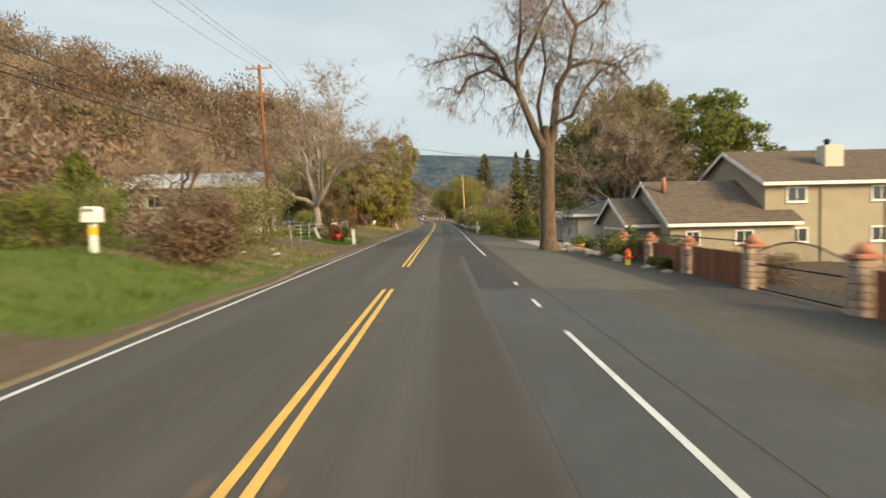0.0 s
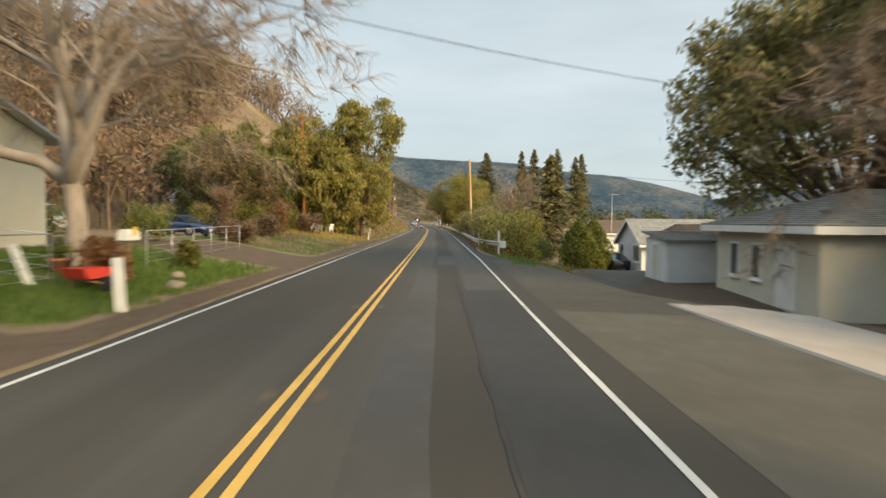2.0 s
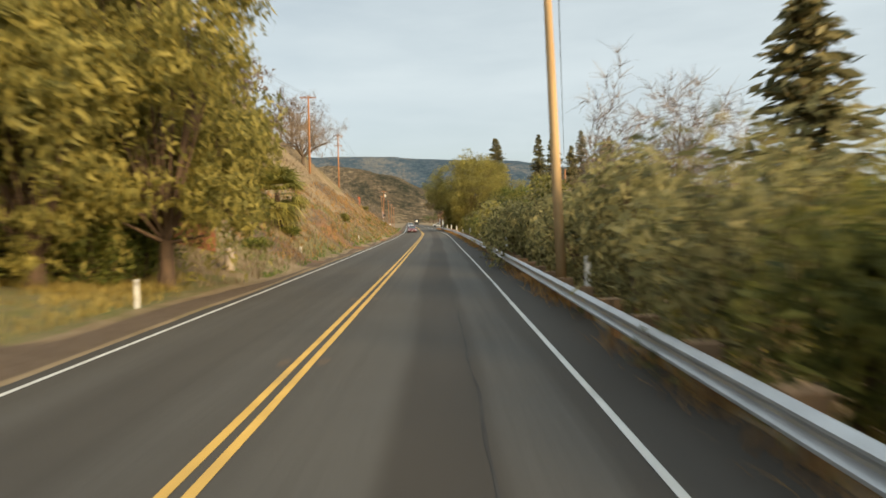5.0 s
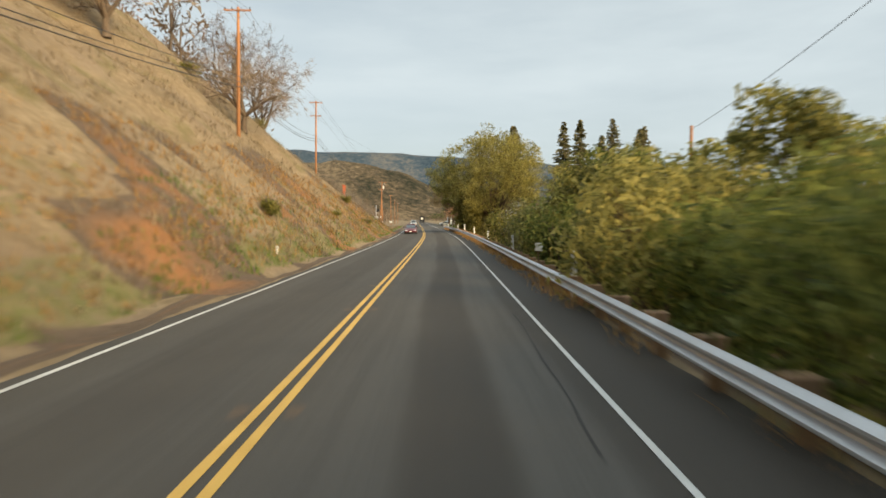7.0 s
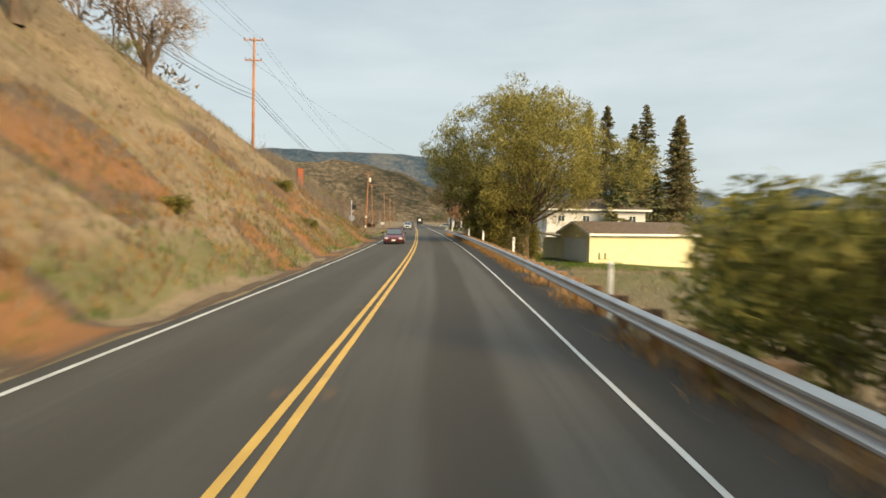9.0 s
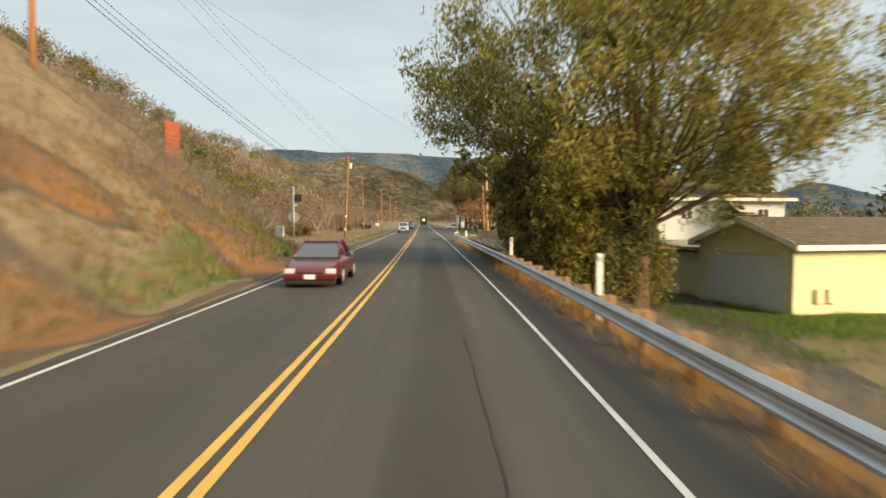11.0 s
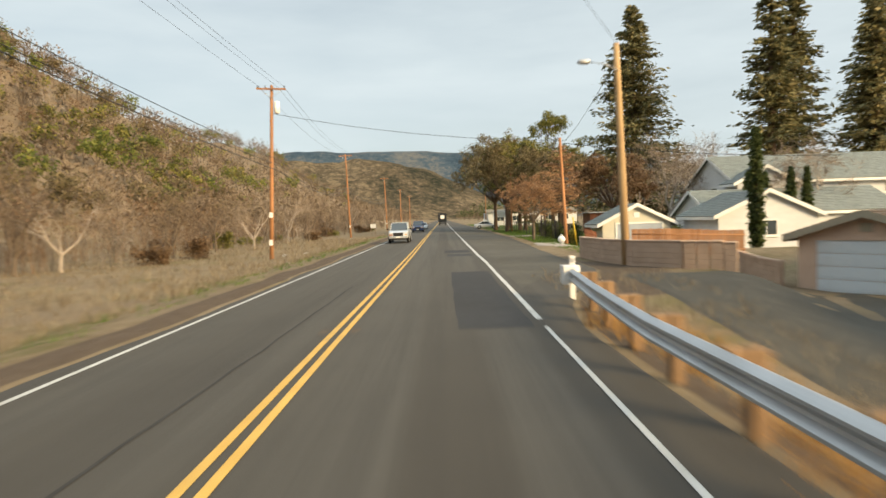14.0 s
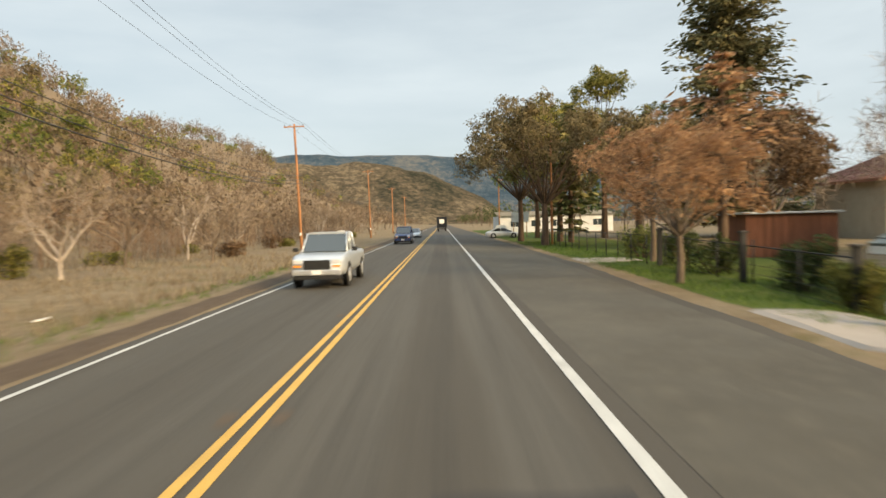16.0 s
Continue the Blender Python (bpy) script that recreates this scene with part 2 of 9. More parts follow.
def asphalt_mat(name, dark, light, streaks=True):
    m, t, b = nodes(name)
    grain = noise_of(t, 90, 3, 0.8)
    blot = noise_of(t, 0.5, 6, 0.65)
    c = ramp(t, blot, [(0.3, dark), (0.7, light)])
    if streaks:
        lane = t.nodes.new("ShaderNodeAttribute")
        lane.attribute_name = "lane"
        st = noise_of(t, 1.0, 5, 0.6, vec=lane.outputs["Vector"], stretch=(1.3, 0.03, 1))
        c = mix(t, ramp(t, st, [(0.35, (0, 0, 0)), (0.75, (0.35,) * 3)]), c, tuple(v * 1.5 for v in light))
        # polished wheel tracks and the oil-dark strips between them, fading in and out along the road
        sp = t.nodes.new("ShaderNodeSeparateXYZ")
        t.links.new(lane.outputs["Vector"], sp.inputs[0])
        sway = noise_of(t, 1.0, 3, 0.5, vec=lane.outputs["Vector"], stretch=(0.3, 0.06, 1))
        across = math_node(t, "ADD", sp.outputs[0], math_node(t, "MULTIPLY", math_node(t, "SUBTRACT", sway, 0.5), 0.7))
        across = math_node(t, "DIVIDE", math_node(t, "ADD", across, 5.6), 8.4)
        hold = ramp(t, noise_of(t, 1.0, 3, 0.5, vec=lane.outputs["Vector"], stretch=(0.02, 0.022, 1)), [(0.34, (0.35,) * 3), (0.52, (1, 1, 1))])
        dark_at = ramp(t, across, [((u + 5.6) / 8.4, (v,) * 3) for u, v in ((-5.4, 0.3), (-4.5, 0.05), (-4.0, 0.35), (-3.4, 0.55), (-2.9, 0.35), (-2.5, 0.1), (-1.3, 0.0), (-0.42, 0.12), (-0.22, 0.85), (0.5, 0.9), (0.68, 0.1), (1.45, 0.05), (1.62, 0.75), (2.6, 0.95))])
        light_at = ramp(t, across, [((u + 5.6) / 8.4, (v,) * 3) for u, v in ((-5.0, 0.0), (-4.4, 0.45), (-3.9, 0.1), (-3.0, 0.1), (-2.5, 0.5), (-1.7, 0.1), (-1.2, 0.45), (-0.5, 0.65), (-0.3, 0.0), (0.6, 0.0), (0.75, 0.6), (1.4, 0.6), (1.6, 0.0))])
        c = mix(t, math_node(t, "MULTIPLY", dark_at, math_node(t, "MULTIPLY", hold, 0.9)), c, (dark[0] * 0.60, dark[1] * 0.54, dark[2] * 0.49))
        c = mix(t, math_node(t, "MULTIPLY", light_at, math_node(t, "MULTIPLY", hold, 0.85)), c, (light[0] * 1.36, light[1] * 1.44, light[2] * 1.58))
        # paler tone setting in from s 236 to 262
        far_pale = t.nodes.new("ShaderNodeMapRange")
        for q, v in ((1, 236), (2, 262), (3, 0), (4, 0.42)):
            far_pale.inputs[q].default_value = v
        t.links.new(sp.outputs[1], far_pale.inputs[0])
        c = mix(t, far_pale.outputs[0], c, (light[0] * 1.75, light[1] * 1.72, light[2] * 1.66))
        # darker tone, strongest on the left lane between s 38 and 86
        left_dark = ramp(t, math_node(t, "DIVIDE", sp.outputs[0], -6.0), [(0.06, (0.3,) * 3), (0.34, (0.85,) * 3)])
        early = t.nodes.new("ShaderNodeMapRange")
        for q, v in ((1, 64), (2, 86), (3, 1), (4, 0.15)):
            early.inputs[q].default_value = v
        t.links.new(sp.outputs[1], early.inputs[0])
        late = t.nodes.new("ShaderNodeMapRange")
        for q, v in ((1, 38), (2, 52), (3, 0.15), (4, 1)):
            late.inputs[q].default_value = v
        t.links.new(sp.outputs[1], late.inputs[0])
        c = mix(t, math_node(t, "MULTIPLY", math_node(t, "MULTIPLY", left_dark, late.outputs[0]), early.outputs[0]), c, (dark[0] * 0.5, dark[1] * 0.5, dark[2] * 0.5))
        st2 = noise_of(t, 1.0, 6, 0.7, vec=lane.outputs["Vector"], stretch=(2.2, 0.05, 1))
        c = mix(t, ramp(t, st2, [(0.45, (0, 0, 0)), (0.7, (0.5,) * 3)]), c, tuple(v * 0.62 for v in dark))
    else:
        c = mix(t, ramp(t, noise_of(t, 0.16, 6, 0.65), [(0.45, (0, 0, 0)), (0.66, (0.7,) * 3)]), c, (dark[0] * 0.85, dark[1] * 0.78, dark[2] * 0.66))
        c = mix(t, ramp(t, noise_of(t, 2.2, 6, 0.75), [(0.5, (0, 0, 0)), (0.68, (0.55,) * 3)]), c, (light[0] * 1.35, light[1] * 1.3, light[2] * 1.22))
    c = mix(t, math_node(t, "MULTIPLY", grain, 0.35), c, tuple(v * 1.8 for v in light))
    t.links.new(c, b.inputs["Base Color"])
    b.inputs["Roughness"].default_value = 0.85
    b.inputs["Specular IOR Level"].default_value = 0.25
    relief(t, b, grain, 0.5, 0.006)
    return m


def ground_mat():
    """Dry grass, green grass, bare earth and gravel, mixed by painted zones and noise."""
    m, t, b = nodes("ground_cover")
    at_ = t.nodes.new("ShaderNodeAttribute")
    at_.attribute_name = "zone"
    sep = t.nodes.new("ShaderNodeSeparateColor")
    t.links.new(at_.outputs["Color"], sep.inputs[0])
    n1, n2, n3 = noise_of(t, 0.35, 7, 0.7), noise_of(t, 3.0, 6, 0.7), noise_of(t, 25, 4, 0.7)
    dry = ramp(t, math_node(t, "ADD", math_node(t, "MULTIPLY", n1, 0.5), math_node(t, "MULTIPLY", n2, 0.5)), [(0.3, (0.112, 0.082, 0.048)), (0.5, (0.21, 0.16, 0.10)), (0.72, (0.32, 0.256, 0.168))])
    dry = mix(t, ramp(t, noise_of(t, 0.16, 5, 0.6), [(0.52, (0, 0, 0)), (0.62, (0.5,) * 3)]), dry, (0.19, 0.145, 0.105))
    dry = mix(t, ramp(t, noise_of(t, 0.27, 5, 0.65), [(0.54, (0, 0, 0)), (0.64, (0.65,) * 3)]), dry, (0.125, 0.112, 0.045))
    green = ramp(t, math_node(t, "ADD", math_node(t, "MULTIPLY", n1, 0.4), math_node(t, "MULTIPLY", n3, 0.6)), [(0.3, (0.035, 0.058, 0.012)), (0.52, (0.085, 0.115, 0.026)), (0.75, (0.175, 0.150, 0.055))])
    dirt = ramp(t, math_node(t, "ADD", math_node(t, "MULTIPLY", n2, 0.5), math_node(t, "MULTIPLY", n3, 0.5)), [(0.3, (0.070, 0.052, 0.038)), (0.7, (0.148, 0.113, 0.083))])
    plain = dirt
    dirt = mix(t, ramp(t, noise_of(t, 0.23, 5, 0.6), [(0.38, (0, 0, 0)), (0.55, (0.65,) * 3)]), dirt, (0.30, 0.135, 0.05))
    dirt = mix(t, math_node(t, "MINIMUM", 1.0, math_node(t, "MAXIMUM", 0.0, math_node(t, "SUBTRACT", sep.outputs[1], 1.0))), plain, dirt)
    wood = ramp(t, n2, [(0.3, (0.115, 0.085, 0.058)), (0.7, (0.26, 0.20, 0.138))])
    def soft(ch, amt=0.5):
        v = math_node(t, "ADD", ch, math_node(t, "MULTIPLY", math_node(t, "SUBTRACT", n2, 0.5), amt))
        return ramp(t, v, [(0.38, (0, 0, 0)), (0.62, (1, 1, 1))])
    c = mix(t, soft(sep.outputs[0]), dry, green)
    c = mix(t, soft(sep.outputs[2]), c, wood)
    c = mix(t, soft(sep.outputs[1]), c, dirt)
    t.links.new(c, b.inputs["Base Color"])
    b.inputs["Roughness"].default_value = 0.95
    b.inputs["Specular IOR Level"].default_value = 0.1
    relief(t, b, math_node(t, "ADD", n3, n2), 0.8, 0.05)
    return m


MAT = {
    "asphalt": asphalt_mat("asphalt", (0.040, 0.0365, 0.032), (0.064, 0.0585, 0.049)),
    "asphalt_old": asphalt_mat("asphalt_old", (0.038, 0.0345, 0.028), (0.064, 0.058, 0.046), streaks=False),
    "asphalt_pale": asphalt_mat("asphalt_pale", (0.050, 0.046, 0.038), (0.086, 0.079, 0.064), streaks=False),
    "asphalt_new": asphalt_mat("asphalt_new", (0.026, 0.026, 0.027), (0.038, 0.038, 0.039), streaks=False),
    "asphalt_patch": asphalt_mat("asphalt_patch", (0.042, 0.041, 0.040), (0.062, 0.060, 0.058), streaks=False),
    "asphalt_blue": asphalt_mat("asphalt_blue", (0.038, 0.040, 0.040), (0.056, 0.058, 0.058), streaks=False),
    "worn_spot": surface("worn_spot", (0.065, 0.052, 0.04), (0.12, 0.085, 0.056), 5, 50, 0.85),
    "yellow_paint": surface("yellow_paint", (0.45, 0.265, 0.055), (0.66, 0.42, 0.11), 2.5, 60, 0.7, stain=(0.24, 0.17, 0.08), stain_amt=0.45),
    "white_paint": surface("white_paint", (0.36, 0.36, 0.34), (0.60, 0.60, 0.57), 2.5, 60, 0.7, stain=(0.2, 0.2, 0.19), stain_amt=0.6),
    "ground": ground_mat(),
    "galv": surface("galvanised_steel", (0.36, 0.37, 0.38), (0.56, 0.57, 0.58), 1.5, 30, 0.45, metal=0.6, bumps=0.05, stain=(0.30, 0.27, 0.22), stain_amt=0.4, spec=0.5),
    "post_wood": surface("weathered_post", (0.14, 0.088, 0.05), (0.31, 0.195, 0.11), 6, 60, 0.9, stretch=(1, 1, 0.15)),
    "pole_wood": surface("pole_wood", (0.24, 0.105, 0.045), (0.46, 0.23, 0.11), 5, 50, 0.85, stretch=(1, 1, 0.08), stain=(0.09, 0.06, 0.045), stain_amt=0.6, vary=0.15),
    "pole_red": surface("pole_red", (0.15, 0.055, 0.026), (0.30, 0.115, 0.055), 5, 50, 0.85, stretch=(1, 1, 0.08), stain=(0.07, 0.04, 0.03), stain_amt=0.6),
    "pole_tan": surface("pole_tan", (0.33, 0.21, 0.10), (0.54, 0.38, 0.21), 5, 50, 0.85, stretch=(1, 1, 0.08), stain=(0.22, 0.13, 0.07), stain_amt=0.5),
    "white_plastic": surface("white_post", (0.62, 0.62, 0.60), (0.8, 0.8, 0.78), 4, 40, 0.5, bumps=0.05, stain=(0.4, 0.37, 0.32), stain_amt=0.35),
    "dark_wire": surface("dark_wire", (0.02, 0.02, 0.022), (0.05, 0.05, 0.05), 4, 40, 0.6),
    "bark_grey": surface("bark_grey", (0.065, 0.048, 0.035), (0.185, 0.142, 0.105), 4, 30, 0.95, bumps=0.8, dist=0.03, stretch=(1, 1, 0.3)),
    "bark_oak": surface("bark_oak", (0.045, 0.032, 0.023), (0.21, 0.15, 0.105), 9, 42, 0.95, bumps=1.0, dist=0.05, stretch=(1, 1, 0.22), stain=(0.05, 0.04, 0.03), stain_amt=0.7),
    "bark_brown": surface("bark_brown", (0.05, 0.034, 0.024), (0.15, 0.10, 0.068), 4, 30, 0.95, bumps=0.8, dist=0.03, stretch=(1, 1, 0.3)),
    "bark_pale": surface("bark_pale", (0.22, 0.18, 0.15), (0.45, 0.39, 0.33), 4, 30, 0.95, bumps=0.5, dist=0.02, stretch=(1, 1, 0.4)),
    "twig": surface("twig", (0.15, 0.115, 0.088), (0.34, 0.27, 0.205), 0.6, 6, 0.95),
    "oak_leaf": leaf_mat("oak_leaf", (0.08, 0.066, 0.034), (0.195, 0.155, 0.08), (0.36, 0.28, 0.15)),
    "wood_brown": leaf_mat("wood_brown", (0.095, 0.069, 0.047), (0.155, 0.113, 0.077), (0.235, 0.178, 0.124), trans=0.15, patch=0.06),
    "wood_rust": leaf_mat("wood_rust", (0.105, 0.066, 0.040), (0.170, 0.108, 0.067), (0.245, 0.165, 0.106), trans=0.15, patch=0.06),
    "wood_grey": leaf_mat("wood_grey", (0.11, 0.094, 0.078), (0.19, 0.160, 0.132), (0.29, 0.248, 0.207), trans=0.15, patch=0.06),
    "leaf_green": leaf_mat("leaf_green", (0.06, 0.082, 0.022), (0.165, 0.190, 0.05), (0.35, 0.34, 0.085)),
    "leaf_olive": leaf_mat("leaf_olive", (0.062, 0.07, 0.02), (0.185, 0.182, 0.05), (0.43, 0.37, 0.10)),
    "leaf_dark": leaf_mat("leaf_dark", (0.024, 0.036, 0.015), (0.065, 0.088, 0.032), (0.15, 0.175, 0.065)),
    "leaf_conifer": leaf_mat("leaf_conifer", (0.03, 0.042, 0.018), (0.085, 0.098, 0.038), (0.24, 0.21, 0.085), trans=0.2),
    "leaf_brown": leaf_mat("leaf_brown", (0.065, 0.040, 0.024), (0.18, 0.115, 0.065), (0.36, 0.235, 0.135)),
    "leaf_mauve": leaf_mat("leaf_mauve", (0.085, 0.058, 0.04), (0.215, 0.148, 0.10), (0.40, 0.285, 0.19)),
    "leaf_orange": leaf_mat("leaf_orange", (0.13, 0.06, 0.028), (0.29, 0.15, 0.07), (0.46, 0.27, 0.14)),
    "leaf_rust": leaf_mat("leaf_rust", (0.20, 0.105, 0.055), (0.38, 0.22, 0.12), (0.56, 0.36, 0.20)),
    "leaf_brush": leaf_mat("leaf_brush", (0.09, 0.09, 0.042), (0.23, 0.213, 0.095), (0.45, 0.395, 0.18)),
    "leaf_willow": leaf_mat("leaf_willow", (0.10, 0.102, 0.032), (0.275, 0.25, 0.075), (0.54, 0.46, 0.14)),
    "leaf_palm": leaf_mat("leaf_palm", (0.10, 0.105, 0.03), (0.27, 0.26, 0.07), (0.52, 0.47, 0.14)),
    "leaf_redwood": leaf_mat("leaf_redwood", (0.062, 0.068, 0.032), (0.165, 0.156, 0.072), (0.34, 0.28, 0.13), trans=0.35),
    "grass_dry": leaf_mat("grass_dry", (0.15, 0.11, 0.068), (0.31, 0.24, 0.155), (0.50, 0.415, 0.285), patch=0.5),
    "grass_gold": leaf_mat("grass_gold", (0.20, 0.15, 0.045), (0.40, 0.31, 0.095), (0.60, 0.48, 0.18), patch=0.5),
    "grass_rust": leaf_mat("grass_rust", (0.182, 0.091, 0.033), (0.429, 0.234, 0.078), (0.624, 0.390, 0.143), patch=0.5),
    "grass_green": leaf_mat("grass_green", (0.039, 0.078, 0.013), (0.111, 0.195, 0.033), (0.260, 0.312, 0.078), patch=0.6),
}

# ---- ground, road, markings ----
def strip_grid(name, ss, us_of, z_of, material, attr=None, lane=False, **tags):
    """A sheet over rows of s; us_of(s) gives the same number of u each."""
    verts, cols, lanes = [], [], []
    nu = len(us_of(ss[0]))
    for s in ss:
        for u in us_of(s):
            verts.append(at(s, u, z_of(s, u)))
            if attr:
                cols.append((*attr(s, u), 1.0))
            lanes.append((u, s, 0.0))
    faces = [(i * nu + j, i * nu + j + 1, (i + 1) * nu + j + 1, (i + 1) * nu + j) for i in range(len(ss) - 1) for j in range(nu - 1)]
    ob = mesh_from(name, verts, faces, material, smooth_shade=True)
    if attr:
        a = ob.data.color_attributes.new("zone", "FLOAT_COLOR", "POINT")
        a.data.foreach_set("color", np.array(cols, dtype=np.float32).ravel())
    if lane:
        a = ob.data.attributes.new("lane", "FLOAT_VECTOR", "POINT")
        a.data.foreach_set("vector", np.array(lanes, dtype=np.float32).ravel())
    return tagged(ob, kind="structure", **tags)


def spread(a, b, n, power=1.0):
    return [a + (b - a) * (i / (n - 1)) ** power for i in range(n)]


def zone(s, u):
    """Green grass, bare earth, leaf litter under woods; each 0 to 1."""
    el, er = edge_l(s), edge_r(s)
    green = earth = litter = 0.0
    if u < el:
        d = el - u
        k = bump(100, 112, 204, 214, s)
        n_ = bump(-60, -40, 36, 38, s)
        earth = (1 - smooth(0.5 - 0.4 * k - 0.3 * n_, 1.6 - 1.0 * k - 0.8 * n_, d)) * (1 + 0.9 * bump(112, 125, 222, 232, s))
        green = bump(-80, -40, 36.5, 38.5, s) * smooth(0.25, 0.8, d) * (1 - smooth(24, 34, d)) + 0.85 * bump(44.5, 46, 58, 61, s) * bump(0.8, 2, 7, 12, d)
        green += 0.72 * bump(67.5, 69.5, 84, 87, s) * bump(0.8, 1.6, 8, 12, d)
        green += 0.3 * bump(202, 210, 330, 420, s) * bump(1.2, 2.0, 3.0, 5.0, d)
        green += 0.5 * bump(112, 120, 200, 212, s) * bump(0.5, 1.2, 2.0, 4.0, d)
        earth = max(earth, 0.95 * bump(37.5, 39, 44, 45.5, s) * (1 - smooth(14, 22, d)), 0.9 * bump(59.5, 61.5, 67, 69, s) * (1 - smooth(12, 20, d)), 0.9 * bump(85, 87, 93, 95, s) * (1 - smooth(2.2, 4.2, d)))
        earth = max(earth, 0.95 * bump(2.5, 5.0, 10.3, 11.6, s) * (1 - smooth(7, 10, d)))
        if 106 < s < 216:
            earth = max(earth, 2.6 * smooth(-0.02, 0.28, wob(s, u, 4.5, 21)) * bump(112, 122, 206, 216, s) * (1 - smooth(1.5, 12, d)))
        green += 0.45 * bump(200, 208, 217, 223, s) * bump(0.3, 0.8, 2.6, 5, d)
        if 86 < s < 108:
            green = max(green, 0.5 * bump(0.8, 1.6, 5, 9, d))
        litter = bump(60, 80, 124, 138, s) * smooth(12, 20, d) + smooth(28, 60, d) * (1 - 0.55 * bump(103, 122, 196, 222, s) - 0.45 * smooth(210, 230, s)) + 0.45 * smooth(14, 26, d) * bump(30, 50, 105, 112, s)
    elif u > er:
        d = u - er
        earth = 1 - smooth(1.0, 3.0, d) * 0.6
        if s < 84:
            earth = max(0.9 * (1 - smooth(9, 22, d)) * (1 - smooth(76, 84, s)), earth * smooth(76, 84, s))
        green = 0.62 * bump(198, 206, 229, 234, s) * bump(3.5, 6.0, 20, 40, d) + 0.5 * bump(156, 166, 196, 204, s) * bump(2.0, 4.0, 30, 60, d) + 0.9 * bump(280, 284, 420, 460, s) * bump(0.5, 1.2, 8, 14, d)
        if 150 < s < 250:
            earth = 1 - smooth(0.4, 1.2, d)
        if s > 262:
            earth = 0.4 * (1 - smooth(0.2, 0.8, d))
        litter = 0.5 * bump(80, 90, 180, 200, s) * smooth(2, 4, d) + 0.5 * smooth(50, 120, d)
    return (green, earth, litter)


_near = spread(-40, 330, 300)
_ss = [-400, -300, -220, -160, -120, -90, -70, -52] + _near + [336, 344, 355, 370, 390, 420, 460, 510, 580, 670, 800, 1000, 1250, 1590]


def _ground_us(s):
    el, er = edge_l(s), edge_r(s)
    left = [el - d for d in (1400, 900, 620, 460, 360, 290, 240, 205, 180, 158, 138, 120, 104, 90, 78, 68, 59, 51, 45, 40, 36, 32, 29, 26.5, 24, 22, 20, 18.2, 16.5, 15, 13.6, 12.3, 11, 9.9, 8.8, 7.8, 6.8, 5.9, 5.0, 4.2, 3.5, 2.9, 2.4, 1.9, 1.5, 1.1, 0.7, 0.3, 0.0)]
    mid = [el + (er - el) * k / 6 for k in range(1, 6)]
    right = [er + d for d in (0.0, 0.3, 0.7, 1.1, 1.6, 2.1, 2.7, 3.4, 4.2, 5.1, 6.1, 7.3, 8.7, 10.3, 12, 14, 16.5, 19, 22, 26, 31, 37, 45, 55, 70, 90, 120, 160, 220, 300, 420, 700, 1400)]
    return left + mid + right


ground = strip_grid("ground", _ss, _ground_us, ground_z, MAT["ground"], attr=zone, label="dry grass, green verge and bare earth beside the road", category="ground")


def _road_us(s):
    el, er = edge_l(s), edge_r(s)
    return [el, el + 0.2, line_l(s), -4.0, -3.0, YELLOW, -1.0, 0.0, 1.0, LINE_R, 2.2, 2.2 + (er - 2.2) * 0.35, 2.2 + (er - 2.2) * 0.7, er - 0.1, er]


def _road_z(s, u):
    return road_z(s, u) - (0.05 if u <= edge_l(s) + 1e-6 or (u >= edge_r(s) - 1e-6 and 66 < s < 252) else 0.0)


road = strip_grid("road", [-400, -200, -100, -60] + spread(-40, 330, 371) + [340, 360, 400, 460, 540, 650, 800, 1000, 1300, 1590], _road_us, _road_z, MAT["asphalt"], lane=True, label="worn two-lane asphalt road with patched dark strips", category="road")


def ribbon(name, s0, s1, u_of, width, lift, material, step=1.0, parent=None, wear=0.0, seed=0):
    n = max(2, int((s1 - s0) / step) + 1)
    verts, faces = [], []
    for i in range(n):
        s = s0 + (s1 - s0) * i / (n - 1)
        u = u_of(s) if callable(u_of) else u_of
        for e in (-0.5, 0.5):
            uu = u + e * width + wear * wob(s, e * 9, 0.6, seed)
            verts.append(at(s, uu, road_z(s, uu) + lift))
    faces = [(2 * i, 2 * i + 1, 2 * i + 3, 2 * i + 2) for i in range(n - 1)]
    return mesh_from(name, verts, faces, material, parent)


def marking(name, pieces, material, label, **kw):
    top = tagged(new(name), label, "road marking", kind="structure")
    for s0, s1, u, w in pieces:
        ribbon("painted_line", s0, s1, u, w, 0.008, material, parent=top, wear=0.006, **kw)
    return top


marking("centre_line", [(a, b, lambda s, e=e: line_c(s) + e, 0.105) for a, b in ((-60, 17.1), (24.7, 330)) for e in (-0.105, 0.105)] + [(330, 900, line_c(330) - 0.12, 0.12), (330, 900, line_c(330) + 0.12, 0.12)], MAT["yellow_paint"], "worn double yellow centre line painted on the asphalt")
marking("left_edge_line", [(-60, 330, lambda s: line_l(s) + 0.02 * wob(s, 0, 7), 0.1), (330, 900, line_l, 0.12)], MAT["white_paint"], "thin worn white edge line along the far lane")
marking("right_edge_line", [(-60, 10.4, line_r, 0.085), (13.2, 14.4, line_r, 0.085), (17.5, 18.2, line_r, 0.085), (30.7, 100, line_r, 0.085), (100, 246, line_r, 0.072), (246.8, 262, line_r, 0.12), (262, 330, line_r, 0.15), (330, 900, LINE_R, 0.15)], MAT["white_paint"], "white edge line, broken in front of the driveway")


